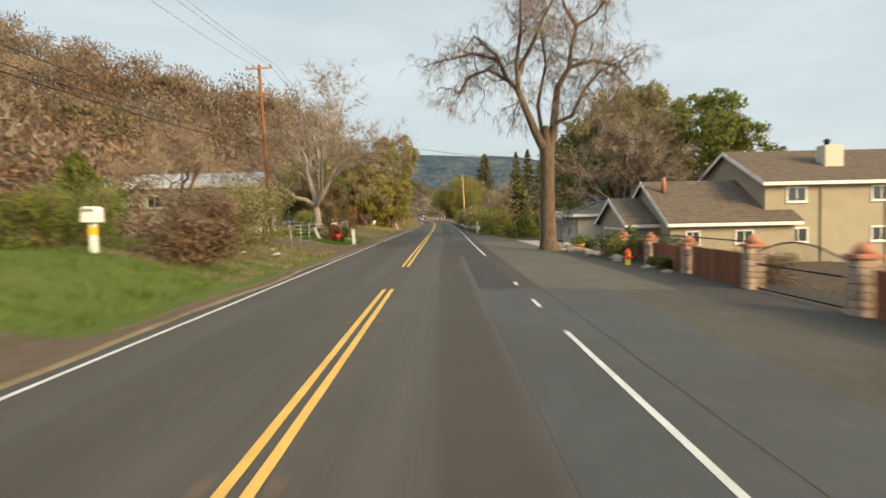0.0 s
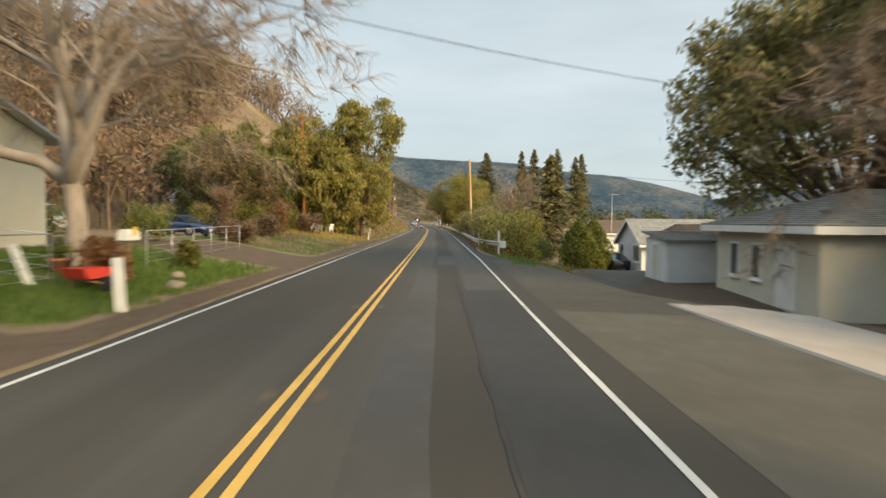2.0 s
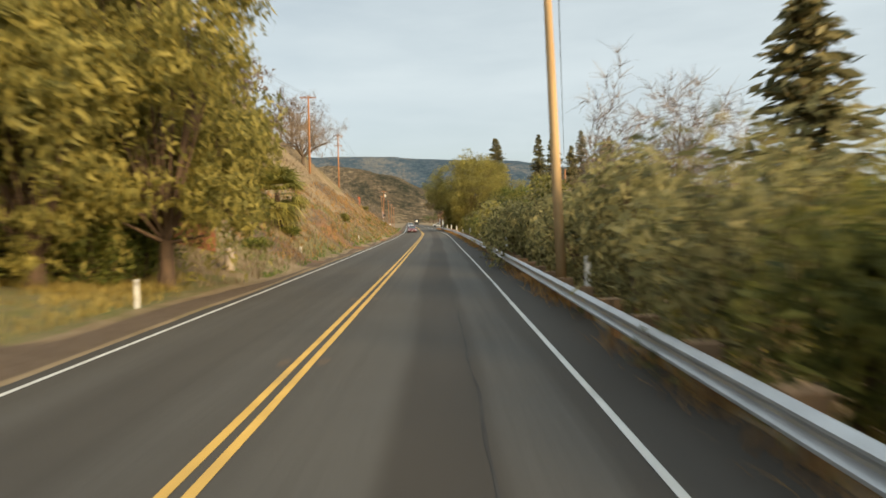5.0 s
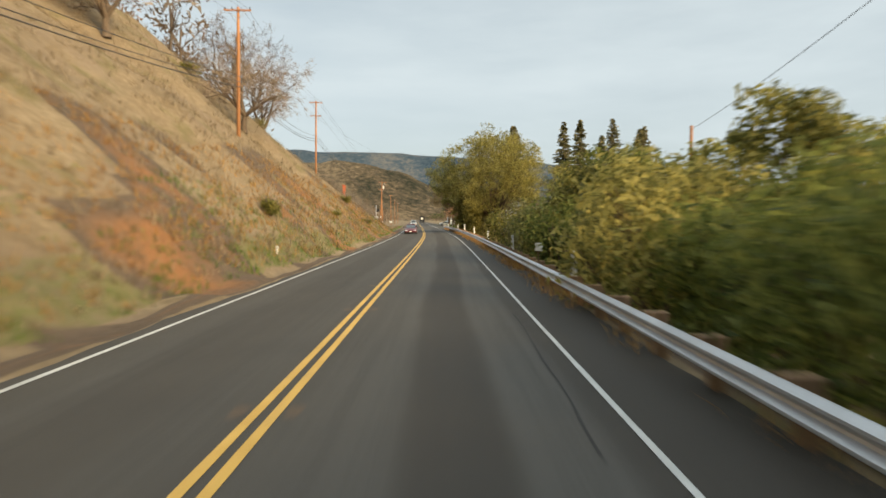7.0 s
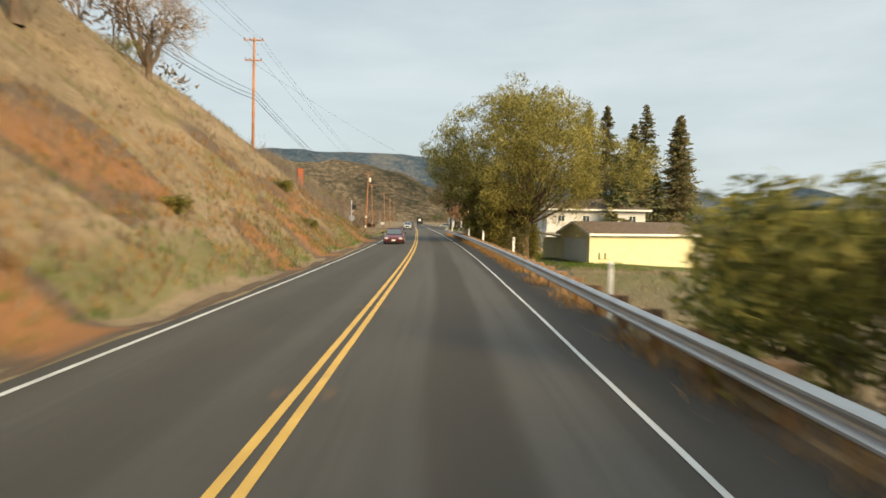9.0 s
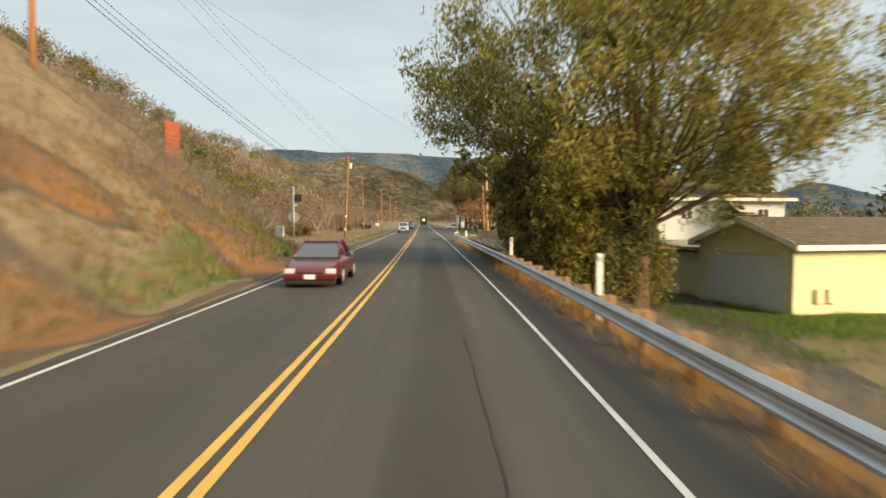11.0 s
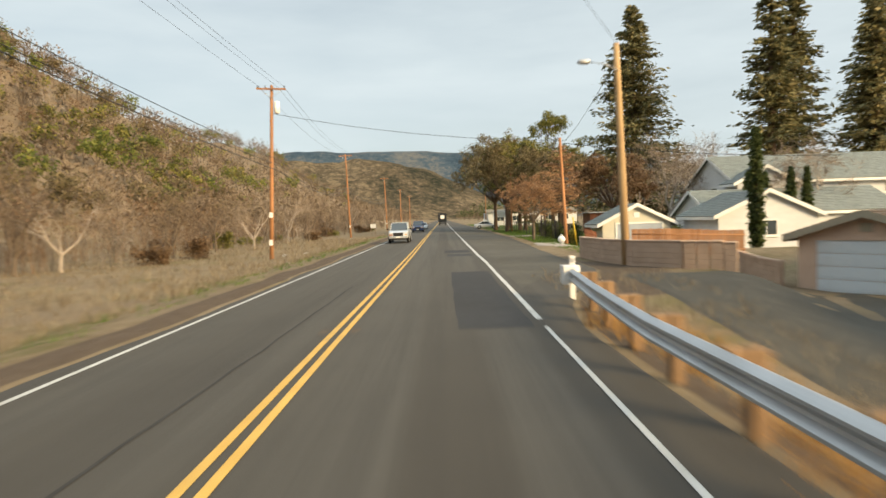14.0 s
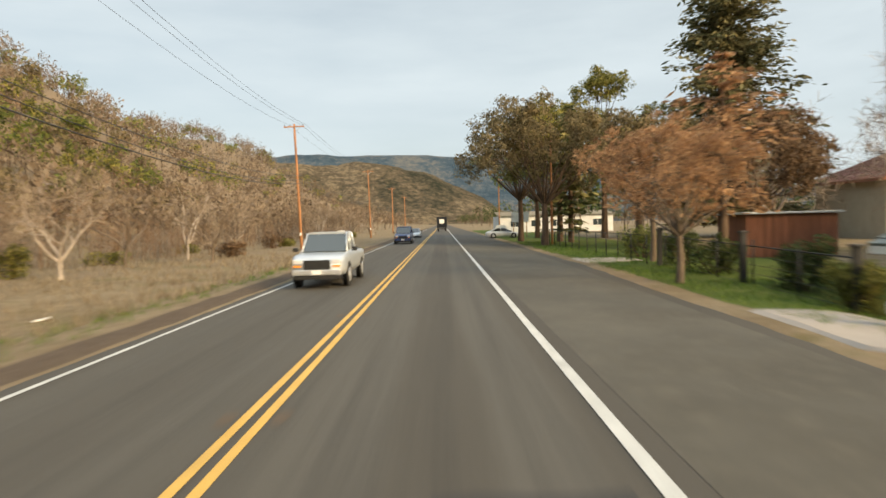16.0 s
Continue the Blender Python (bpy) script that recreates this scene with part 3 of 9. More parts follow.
# ---- plants ----
def np_mesh(name, verts, quads, material, parent=None, label="", mats=None, idx=None):
    me = bpy.data.meshes.new(name)
    verts, quads = np.asarray(verts, np.float32).reshape(-1, 3), np.asarray(quads, np.int32)
    k = quads.shape[1]
    me.vertices.add(len(verts))
    me.vertices.foreach_set("co", verts.ravel())
    me.loops.add(quads.size)
    me.loops.foreach_set("vertex_index", quads.ravel())
    me.polygons.add(len(quads))
    me.polygons.foreach_set("loop_start", np.arange(0, quads.size, k, dtype=np.int32))
    for m in (mats or [material]):
        me.materials.append(m)
    if idx is not None:
        me.polygons.foreach_set("material_index", np.asarray(idx, np.int32))
    me.update(calc_edges=True)
    ob = new(name, me)
    if parent is not None:
        ob.parent = parent
    if label:
        ob["label"] = label
    return ob


def unit(rng, n):
    v = rng.normal(size=(n, 3))
    return v / np.linalg.norm(v, axis=1, keepdims=True)


def leaf_cards(rng, centres, size, droop=0.0, aspect=0.5, flat=0.0, out=None, loose=0.75):
    """One small pointed leaf spray for each centre: verts and faces. out: the way each one faces."""
    n = len(centres)
    a = unit(rng, n)
    if out is not None:
        nrm = out + unit(rng, n) * loose
        nrm /= np.linalg.norm(nrm, axis=1, keepdims=True) + 1e-9
        a = a - nrm * (a * nrm).sum(1, keepdims=True)
    a[:, 2] = a[:, 2] * (1 - flat) - droop
    a /= np.linalg.norm(a, axis=1, keepdims=True) + 1e-9
    b = np.cross(a, unit(rng, n) if out is None else nrm)
    b /= np.linalg.norm(b, axis=1, keepdims=True) + 1e-9
    ln = size * rng.uniform(0.55, 1.35, (n, 1))
    w = ln * aspect
    v = np.stack([centres - a * ln - b * w, centres - a * ln * 0.6 + b * w, centres + a * ln], 1).reshape(-1, 3)
    return v, np.arange(3 * n).reshape(-1, 3)


class Limbs:
    """Collects tapered limbs as quads."""

    def __init__(self):
        self.v, self.f, self.n = [], [], 0

    def limb(self, pts, radii, k=6):
        pts = np.asarray(pts, float)
        d = np.gradient(pts, axis=0)
        d /= np.linalg.norm(d, axis=1, keepdims=True) + 1e-9
        ref = np.array([0.31, 0.9, 0.17]) if abs(d[0, 1]) < 0.8 else np.array([0.95, 0.1, 0.2])
        a = np.cross(d, ref)
        a /= np.linalg.norm(a, axis=1, keepdims=True) + 1e-9
        b = np.cross(d, a)
        ang = 2 * np.pi * np.arange(k) / k
        ring = pts[:, None] + np.asarray(radii)[:, None, None] * (np.cos(ang)[None, :, None] * a[:, None] + np.sin(ang)[None, :, None] * b[:, None])
        m = len(pts)
        base = self.n + (np.arange(m - 1)[:, None] * k + np.arange(k)[None])
        nxt = self.n + (np.arange(m - 1)[:, None] * k + (np.arange(k)[None] + 1) % k)
        self.v.append(ring.reshape(-1, 3))
        self.f.append(np.stack([base, nxt, nxt + k, base + k], -1).reshape(-1, 4))
        self.n += m * k

    def data(self):
        return np.concatenate(self.v), np.concatenate(self.f)


def grow(rng, start, direction, length, radius, level, limbs, tips, kids=(4, 4, 4), up=0.15, wander=0.25, shrink=0.62, droop=0.0, sides=(9, 6, 4, 3), spread=0.9):
    """A limb that wanders and bears smaller limbs; tips collects the places and ways of the last ones."""
    m = 5 if level < 2 else 4 if level < 3 else 3
    pts, d, p = [np.array(start, float)], np.array(direction, float), np.array(start, float)
    for _ in range(m):
        d = d + rng.normal(size=3) * wander * (0.6 if level == 0 else 1.0) + np.array([0, 0, up - droop * level])
        d /= np.linalg.norm(d)
        p = p + d * length / m
        pts.append(p)
    end = radius * (0.55 if level == 0 else 0.45)
    limbs.limb(pts, np.linspace(radius, end, m + 1), sides[min(level, len(sides) - 1)])
    if level >= len(kids):
        tips.append((pts[-1], d, length))
        tips.append((pts[len(pts) // 2], d, length))
        return
    for i in range(kids[level]):
        t = rng.uniform(0.45, 1.0) if i else 1.0
        q = pts[min(m, int(t * m))]
        side = unit(rng, 1)[0]
        nd = d + side * spread * rng.uniform(0.6, 1.2)
        nd /= np.linalg.norm(nd)
        grow(rng, q, nd, length * shrink * rng.uniform(0.75, 1.2), max(end * rng.uniform(0.5, 0.85), 0.008), level + 1, limbs, tips, kids, up, wander, shrink, droop, sides, spread)


def twigs(rng, tips, per, length, width, droop):
    """Fine twigs at the tips, as thin slivers."""
    c = np.repeat(np.array([t[0] for t in tips]), per, axis=0)
    d = np.repeat(np.array([t[1] for t in tips]), per, axis=0) + unit(rng, len(c)) * 0.9
    d[:, 2] -= droop
    d /= np.linalg.norm(d, axis=1, keepdims=True)
    ln = length * rng.uniform(0.4, 1.3, (len(c), 1))
    b = np.cross(d, unit(rng, len(c)))
    b /= np.linalg.norm(b, axis=1, keepdims=True) + 1e-9
    mid = c + d * ln * 0.5 + unit(rng, len(c)) * ln * 0.12
    end = c + d * ln - np.array([0, 0, 1]) * droop * ln * 0.5
    w = width
    v = np.stack([c - b * w, c + b * w, mid + b * w * 0.7, mid - b * w * 0.7, end + b * w * 0.3, end - b * w * 0.3], 1).reshape(-1, 3)
    n = len(c)
    o = 6 * np.arange(n)[:, None]
    return v, np.concatenate([o + [0, 1, 2, 3], o + [3, 2, 4, 5]])


def tree_thing(name, s, u, label, category="tree", z=None, group="", turn=0.0):
    return thing(name, road_pose(s, u, (ground_z(s, u) if z is None else z) - 0.05, turn), label, category, group)


def bare_tree(name, s, u, seed, height, label, bark="bark_grey", kids=(4, 5, 4, 3), per=7, droop=0.1, trunk=0.4, clear=0.32, lean=(0, 0, 1), twig="twig", tw=0.010, tl=0.9, spread=0.9, z=None, shrink=0.66, forks=None, wander=0.24):
    rng = np.random.default_rng(seed)
    top = tree_thing(name, s, u, label, z=z)
    L, tips = Limbs(), []
    h0 = height * clear
    p0 = np.zeros(3)
    d0 = np.array(lean, float) / np.linalg.norm(lean)
    trunk_pts = [p0 + d0 * h0 * t + np.array([0.06 * h0 * math.sin(3 * t + seed), 0.04 * h0 * math.sin(2.2 * t), 0]) * t for t in np.linspace(0, 1, 6)]
    L.limb(trunk_pts, [trunk * 1.35, trunk * 1.08, trunk, trunk * 0.94, trunk * 0.9, trunk * 0.85], 12)
    arms = forks or [(math.cos(a), math.sin(a), rng.uniform(0.9, 1.6)) for a in np.linspace(0, 2 * math.pi, kids[0] + 1)[:-1] + rng.uniform(0, 1)]
    for a in arms:
        d = np.array(a, float)
        d /= np.linalg.norm(d)
        grow(rng, trunk_pts[-1] - d0 * 0.1, d, (height - h0) * 0.5 * rng.uniform(0.85, 1.1), trunk * 0.72, 1, L, tips, kids, 0.12, wander, shrink, droop * 0.2, (9, 8, 6, 4, 3), spread)
    v, f = L.data()
    np_mesh("trunk", v, f, MAT[bark], top)
    v, f = twigs(rng, tips, per, tl, tw, droop)
    np_mesh("crown", v, f, MAT[twig], top, "bare twiggy crown")
    return top


def leafy_tree(name, s, u, seed, height, radius, label, leaf="leaf_green", bark="bark_brown", n=9000, size=0.16, droop=0.35, trunk=0.3, clear=0.25, kids=(5, 4, 3), clump=0.75, z=None, aspect=0.42, squash=1.0, under=0.0, strands=0, extra=(), over=None):
    """A crown of leaf sprays in uneven clumps about the limb ends, with gaps between."""
    rng = np.random.default_rng(seed)
    top = tree_thing(name, s, u, label, z=z)
    L, tips = Limbs(), []
    h0 = height * clear
    L.limb([(0, 0, 0), (0.05, 0.02, h0 * 0.5), (0.02, 0.1, h0)], [trunk * 1.3, trunk, trunk * 0.9], 10)
    ends = []
    lobes = []
    thick = min(0.5, 2.2 / math.sqrt(kids[0] * kids[1] + len(extra)) * 0.75)
    for i in range(kids[0] * kids[1] + len(extra)):
        a, e = rng.uniform(0, 2 * math.pi), math.asin(max(-0.95, rng.uniform(-0.35 - under, 1.0)))
        r = radius * rng.uniform(0.55, 1.0)
        mid = h0 + (height - h0) * 0.45
        c = np.array([math.cos(a) * math.cos(e) * r, math.sin(a) * math.cos(e) * r, mid + math.sin(e) * (height - h0) * 0.52 * squash * rng.uniform(0.75, 1.0)])
        if i < len(extra):
            c = np.array(extra[i], float)
        lobes.append(c)
        m = np.array([0, 0, h0 * 0.9]) * 0.5 + c * 0.5 + rng.normal(size=3) * radius * 0.08
        L.limb([(0.02, 0.1, h0 * 0.95), m, c], [trunk * thick, trunk * thick * 0.55, trunk * thick * 0.15], 6)
        for _ in range(kids[2]):
            e2 = c + unit(rng, 1)[0] * radius * 0.3
            L.limb([m * 0.3 + c * 0.7, (c + e2) / 2 + rng.normal(size=3) * 0.1, e2], [trunk * thick * 0.25, trunk * thick * 0.14, 0.008], 4)
            ends.append(e2)
    v, f = L.data()
    np_mesh("trunk", v, f, MAT[bark], top)
    cs = np.array(lobes + ends)
    cr = radius * clump * np.concatenate([rng.uniform(0.34, 0.56, len(lobes)), rng.uniform(0.14, 0.26, len(ends))])
    # each lobe is a heap of smaller clumps on its outer side
    heart = np.array([0, 0, h0 + (height - h0) * 0.4])
    per = 12
    big = np.repeat(np.arange(len(cs)), per)
    way = unit(rng, len(big)) + 0.55 * (cs[big] - heart) / (np.linalg.norm(cs[big] - heart, axis=1, keepdims=True) + 1e-9)
    way /= np.linalg.norm(way, axis=1, keepdims=True)
    sub = cs[big] + way * cr[big][:, None] * rng.uniform(0.55, 0.95, (len(big), 1)) * [1, 1, 0.8]
    sr = cr[big] * rng.uniform(0.25, 0.48, len(big))
    pick = rng.choice(len(sub), n, p=sr ** 2 / (sr ** 2).sum())
    ball = unit(rng, n)
    p = sub[pick] + ball * (rng.uniform(0, 1, (n, 1)) ** 0.3) * sr[pick][:, None] * [1, 1, 0.75]
    face = ball * 0.8 + way[pick] * 0.6 + [0, 0, 0.15]
    if strands:
        k = np.repeat(cs[rng.choice(len(cs), strands)] + unit(rng, strands) * radius * 0.22, 14, axis=0)
        fall = np.tile(np.linspace(0, 1, 14), strands)
        k[:, 2] -= fall * np.repeat(rng.uniform(0.8, 2.6, strands), 14)
        k[:, :2] += rng.normal(size=(len(k), 2)) * 0.1
        p = np.concatenate([p, k])
        away = k - [0, 0, (h0 + height) / 2]
        face = np.concatenate([face, away / (np.linalg.norm(away, axis=1, keepdims=True) + 1e-9)])
    face, p = face[p[:, 2] > 0.15], p[p[:, 2] > 0.15]
    if over:
        keep = (p[:, 0] > over[0]) | (p[:, 2] > over[1])
        face, p = face[keep], p[keep]
    v, f = leaf_cards(rng, p, size, droop, aspect, out=face)
    np_mesh("crown", v, f, MAT[leaf], top)
    return top


def conifer(name, s, u, seed, height, radius, label, leaf="leaf_conifer", z=None, whorl=0.55, start=0.1, size=0.5, fill=11, ragged=0.3, bark="bark_brown"):
    """Whorls of sagging boughs hung with flat sprays."""
    rng = np.random.default_rng(seed)
    top = tree_thing(name, s, u, label, z=z)
    L = Limbs()
    L.limb([(0, 0, 0), (0, 0, height * 0.5), (0, 0, height * 0.98)], [height * 0.018 + 0.06, height * 0.011 + 0.03, 0.02], 9)
    cs, ax = [], []
    zc = height * start
    while zc < height * 0.985:
        t = (zc - height * start) / (height * (1 - start))
        r = radius * (1 - t) ** 0.8 * (0.72 + 0.28 * min(1, t * 6)) + 0.12
        for a in rng.uniform(0, 2 * math.pi, rng.integers(5, 8)):
            rr = r * rng.uniform(1 - ragged, 1.08)
            d = np.array([math.cos(a), math.sin(a), 0])
            sag = -0.12 * rr + 0.32 * t * rr
            p1 = d * rr * 0.55 + [0, 0, zc + sag * 0.9 + 0.1 * rr * t]
            p2 = d * rr + [0, 0, zc + sag]
            if rr > 0.5:
                L.limb([(0, 0, zc), p1, p2], [0.02 + 0.012 * rr, 0.01 + 0.006 * rr, 0.006], 3)
            m = max(3, int(fill * (rr / radius) + 3))
            k = rng.uniform(0.12, 1.0, m)
            base = np.array([0, 0, zc]) * (1 - k[:, None]) + p2 * k[:, None] + np.array([0, 0, 1]) * (0.1 * rr * k * (1 - k))[:, None]
            cs.append(base + rng.normal(size=(m, 3)) * [0.16 * rr * 0.6 + 0.05, 0.16 * rr * 0.6 + 0.05, 0.07 * rr * 0.5 + 0.04])
            ax.append(np.repeat(d[None], m, 0))
        zc += whorl * rng.uniform(0.75, 1.25) * (0.55 + 0.6 * (1 - t))
    c, d = np.concatenate(cs), np.concatenate(ax)
    n = len(c)
    a = d + rng.normal(size=(n, 3)) * [0.55, 0.55, 0.22] - [0, 0, 0.22]
    a /= np.linalg.norm(a, axis=1, keepdims=True)
    b = np.cross(a, np.array([0, 0, 1.0]) + rng.normal(size=(n, 3)) * 1.0)
    b /= np.linalg.norm(b, axis=1, keepdims=True) + 1e-9
    ln = size * rng.uniform(0.5, 1.2, (n, 1))
    v = np.stack([c - a * ln, c + b * ln * 0.34, c + a * ln, c - b * ln * 0.34], 1).reshape(-1, 3)
    vv, ff = L.data()
    np_mesh("trunk", vv, ff, MAT[bark], top)
    np_mesh("crown", v, np.arange(4 * n).reshape(-1, 4), MAT[leaf], top)
    return top


def cypress(name, s, u, seed, height, radius, label, leaf="leaf_dark", n=2600, z=None, group=""):
    rng = np.random.default_rng(seed)
    top = tree_thing(name, s, u, label, z=z, group=group)
    L = Limbs()
    L.limb([(0, 0, 0), (0, 0, height * 0.5), (0, 0, height * 0.95)], [radius * 0.28, radius * 0.2, 0.02], 7)
    v, f = L.data()
    np_mesh("trunk", v, f, MAT["bark_brown"], top)
    t = rng.uniform(0.04, 1, n) ** 0.85
    r = radius * np.clip(np.sin(np.pi * (0.12 + 0.88 * t) ** 0.8), 0, 1) ** 0.7 * (0.85 + 0.3 * rng.uniform(size=n))
    a = rng.uniform(0, 2 * math.pi, n)
    rr = r * rng.uniform(0.55, 1.05, n) * (1 + 0.12 * np.sin(5 * a + 9 * t))
    p = np.stack([rr * np.cos(a), rr * np.sin(a), t * height], 1)
    v, f = leaf_cards(rng, p, 0.055 * height * 0.5 + 0.06, -0.7, 0.3)
    np_mesh("crown", v, f, MAT[leaf], top)
    return top


def shrub(name, s, u, seed, w, h, label, leaf="leaf_olive", n=2600, size=0.11, z=None, category="bush", twiggy=0.0, aspect=0.4, depth=None):
    """A loose bush: stems from the ground and sprays in uneven lobes."""
    rng = np.random.default_rng(seed)
    top = tree_thing(name, s, u, label, category, z=z)
    L = Limbs()
    k = 7
    depth = depth or w
    lob = np.stack([rng.uniform(-0.36, 0.36, k) * w, rng.uniform(-0.36, 0.36, k) * depth, rng.uniform(0.42, 0.78, k) * h], 1)
    for c in lob:
        L.limb([(c[0] * 0.2, c[1] * 0.2, 0), c * [0.7, 0.7, 0.5], c], [0.05, 0.03, 0.01], 4)
        for _ in range(3):
            e = c + unit(rng, 1)[0] * [w * 0.2, depth * 0.2, h * 0.25]
            L.limb([c * [0.8, 0.8, 0.7], (c + e) / 2, e], [0.025, 0.015, 0.005], 3)
    v, f = L.data()
    np_mesh("stem", v, f, MAT["bark_brown"], top)
    pick = rng.integers(0, k, n)
    face = unit(rng, n)
    q = face * (rng.uniform(0, 1, (n, 1)) ** 0.3) * np.array([w * 0.27, depth * 0.27, h * 0.30]) * rng.uniform(0.7, 1.15, (k, 1))[pick]
    p = lob[pick] + q
    low = rng.uniform(size=n) < 0.25
    p[low, 2] *= rng.uniform(0.1, 0.7, low.sum())
    face, p = face[p[:, 2] > 0.04], p[p[:, 2] > 0.04]
    v, f = leaf_cards(rng, p, size, 0.1, aspect, out=face)
    np_mesh("foliage", v, f, MAT[leaf], top)
    if twiggy:
        tips = [(c, np.array([0, 0, 1.0]), 1) for c in lob for _ in range(4)]
        v, f = twigs(rng, tips, int(20 * twiggy), 0.35 * h, 0.006, 0.0)
        np_mesh("twig_mass", v, f, MAT["twig"], top)
    return top


def scatter(name, places, proto, sizes, material, label, category, seed=0, tilt=0.1, mats=None, idx=None):
    """Many copies of a small form joined into one mesh: places (n, 3), proto = verts, quads."""
    rng = np.random.default_rng(seed)
    pv, pf = proto
    n, m = len(places), len(pv)
    a = rng.uniform(0, 2 * math.pi, n)
    c, s_ = np.cos(a), np.sin(a)
    v = np.repeat(pv[None], n, 0) * sizes[:, None, :]
    x = v[..., 0] * c[:, None] - v[..., 1] * s_[:, None]
    y = v[..., 0] * s_[:, None] + v[..., 1] * c[:, None]
    v = np.stack([x, y, v[..., 2]], -1) + places[:, None]
    f = pf[None] + (np.arange(n) * m)[:, None, None]
    ob = np_mesh(name, v, f.reshape(-1, pf.shape[1]), material, None, "", mats, None if idx is None else np.tile(idx, n))
    return tagged(ob, label, category, kind="stuff")


def tuft(rng, blades, height, spread, width):
    """A tuft of bent blades, each two quads."""
    b = rng.normal(size=(blades, 2)) * spread
    lean = rng.normal(size=(blades, 2)) * height * 0.35
    h = height * rng.uniform(0.5, 1.2, blades)
    a = rng.uniform(0, 2 * math.pi, blades)
    w = np.stack([np.cos(a), np.sin(a)], 1) * width
    def at_(k, t, z, ww):
        q = b + lean * t
        return np.stack([q[:, 0] + k * w[:, 0] * ww, q[:, 1] + k * w[:, 1] * ww, z], 1)
    z0 = np.zeros(blades) - 0.03
    v = np.stack([at_(-1, 0, z0, 1), at_(1, 0, z0, 1), at_(1, 0.35, h * 0.55, 0.8), at_(-1, 0.35, h * 0.55, 0.8), at_(1, 1, h, 0.15), at_(-1, 1, h, 0.15)], 1).reshape(-1, 3)
    o = 6 * np.arange(blades)[:, None]
    return v, np.concatenate([o + [0, 1, 2], o + [0, 2, 3], o + [3, 2, 4]])

# ---- guard rail ----
RAIL_A, RAIL_B = 74.4, 249.3
W_BEAM = [(0.0, 0.155), (0.012, 0.150), (0.055, 0.125), (0.083, 0.105), (0.083, 0.075), (0.055, 0.055), (0.012, 0.028), (0.0, 0.0), (0.012, -0.028), (0.055, -0.055), (0.083, -0.075), (0.083, -0.105), (0.055, -0.125), (0.012, -0.150), (0.0, -0.155)]


def rail_section(s0, s1, parent):
    verts, n = [], len(W_BEAM)
    ss = spread(s0, s1, 9)
    for s in ss:
        for dx, dz in W_BEAM:
            verts.append(at(s, rail_u(s) - dx, rail_z(s) + dz))
        for dx, dz in reversed(W_BEAM):
            verts.append(at(s, rail_u(s) - dx + 0.012, rail_z(s) + dz))
    m = 2 * n
    faces = [(i * m + j, i * m + (j + 1) % m, (i + 1) * m + (j + 1) % m, (i + 1) * m + j) for i in range(len(ss) - 1) for j in range(m)]
    faces += [tuple(range(m))[::-1], tuple((len(ss) - 1) * m + j for j in range(m))]
    mesh_from("beam", verts, faces, MAT["galv"], parent, smooth_shade=False)


guard_rail = tagged(new("guard_rail"), "long galvanised steel guard rail on weathered wooden posts", "guard rail")
_k = int((RAIL_B - RAIL_A) / 7.62)
for i in range(_k):
    a = RAIL_A + (RAIL_B - RAIL_A) * i / _k
    rail_section(a, RAIL_A + (RAIL_B - RAIL_A) * (i + 1) / _k + 0.12, guard_rail)
_post_me = None
for i in range(int((RAIL_B - RAIL_A) / 1.905) + 1):
    s = RAIL_A + 0.3 + i * 1.905
    if _post_me is None:
        bm = boxed(-0.075, -0.1, -1.3, 0.075, 0.1, 0.70, bevel=0.012)
        box(bm, -0.27, -0.075, 0.37, -0.08, 0.075, 0.70, bevel=0.01)
        ob = part("rail_post", bm, MAT["post_wood"], guard_rail)
        _post_me = ob.data
    else:
        ob = new("rail_post", _post_me)
        ob.parent = guard_rail
    ob.matrix_local = road_pose(s, rail_u(s) + 0.275, rail_z(s) - 0.52)
for s, tilt in ((RAIL_A - 0.25, 4), (RAIL_B + 0.2, -3)):
    bm = bmesh.new()
    prof = [(-0.22 + 0.0, -0.19), (0.05, -0.19), (0.16, -0.12), (0.2, 0.0), (0.16, 0.12), (0.05, 0.19), (-0.22, 0.19)]
    prism(bm, [(b, a) for a, b in prof], 2, 0.34, 0.76)
    bmesh.ops.bevel(bm, geom=bm.edges[:], offset=0.012, segments=2, affect="EDGES")
    e = part("end_cap", bm, MAT["white_plastic"], guard_rail, "bulging pale end terminal")
    e.matrix_local = road_pose(s, rail_u(s), rail_z(s) - 0.55, 90 if s < 100 else -90)


def marker_post(s, u, top, width=0.11, z=None, name="marker_post", plate=None, lean=0):
    g = ground_z(s, u) if z is None else z
    m = thing(name, road_pose(s, u, g) @ pose(0, 0, 0, lean, lean * 0.6, 0), "white plastic marker post with a worn face beside the road" if not plate else "short post with a yellow and white object marker plate", "marker post", "markers along the rail")
    bm = bmesh.new()
    prism(bm, [(-width / 2, 0.0), (-width / 2 + 0.01, 0.012), (width / 2 - 0.01, 0.012), (width / 2, 0.0), (width / 2 - 0.015, -0.016), (-width / 2 + 0.015, -0.016)], 2, -0.3, top - g)
    part("post", bm, MAT["white_plastic"], m)
    if plate:
        p = part("plate", boxed(-0.1, -0.028, top - g - 0.5, 0.1, -0.017, top - g, bevel=0.003), MAT["white_plastic"], m)
        part("reflector", boxed(-0.085, -0.034, top - g - 0.34, 0.085, -0.029, top - g - 0.1), MAT["yellow_paint"], p, "yellow reflective field")
    else:
        part("reflector", boxed(-width / 2 + 0.02, -0.022, top - g - 0.16, width / 2 - 0.02, -0.017, top - g - 0.06), MAT["galv"], m)
    return m


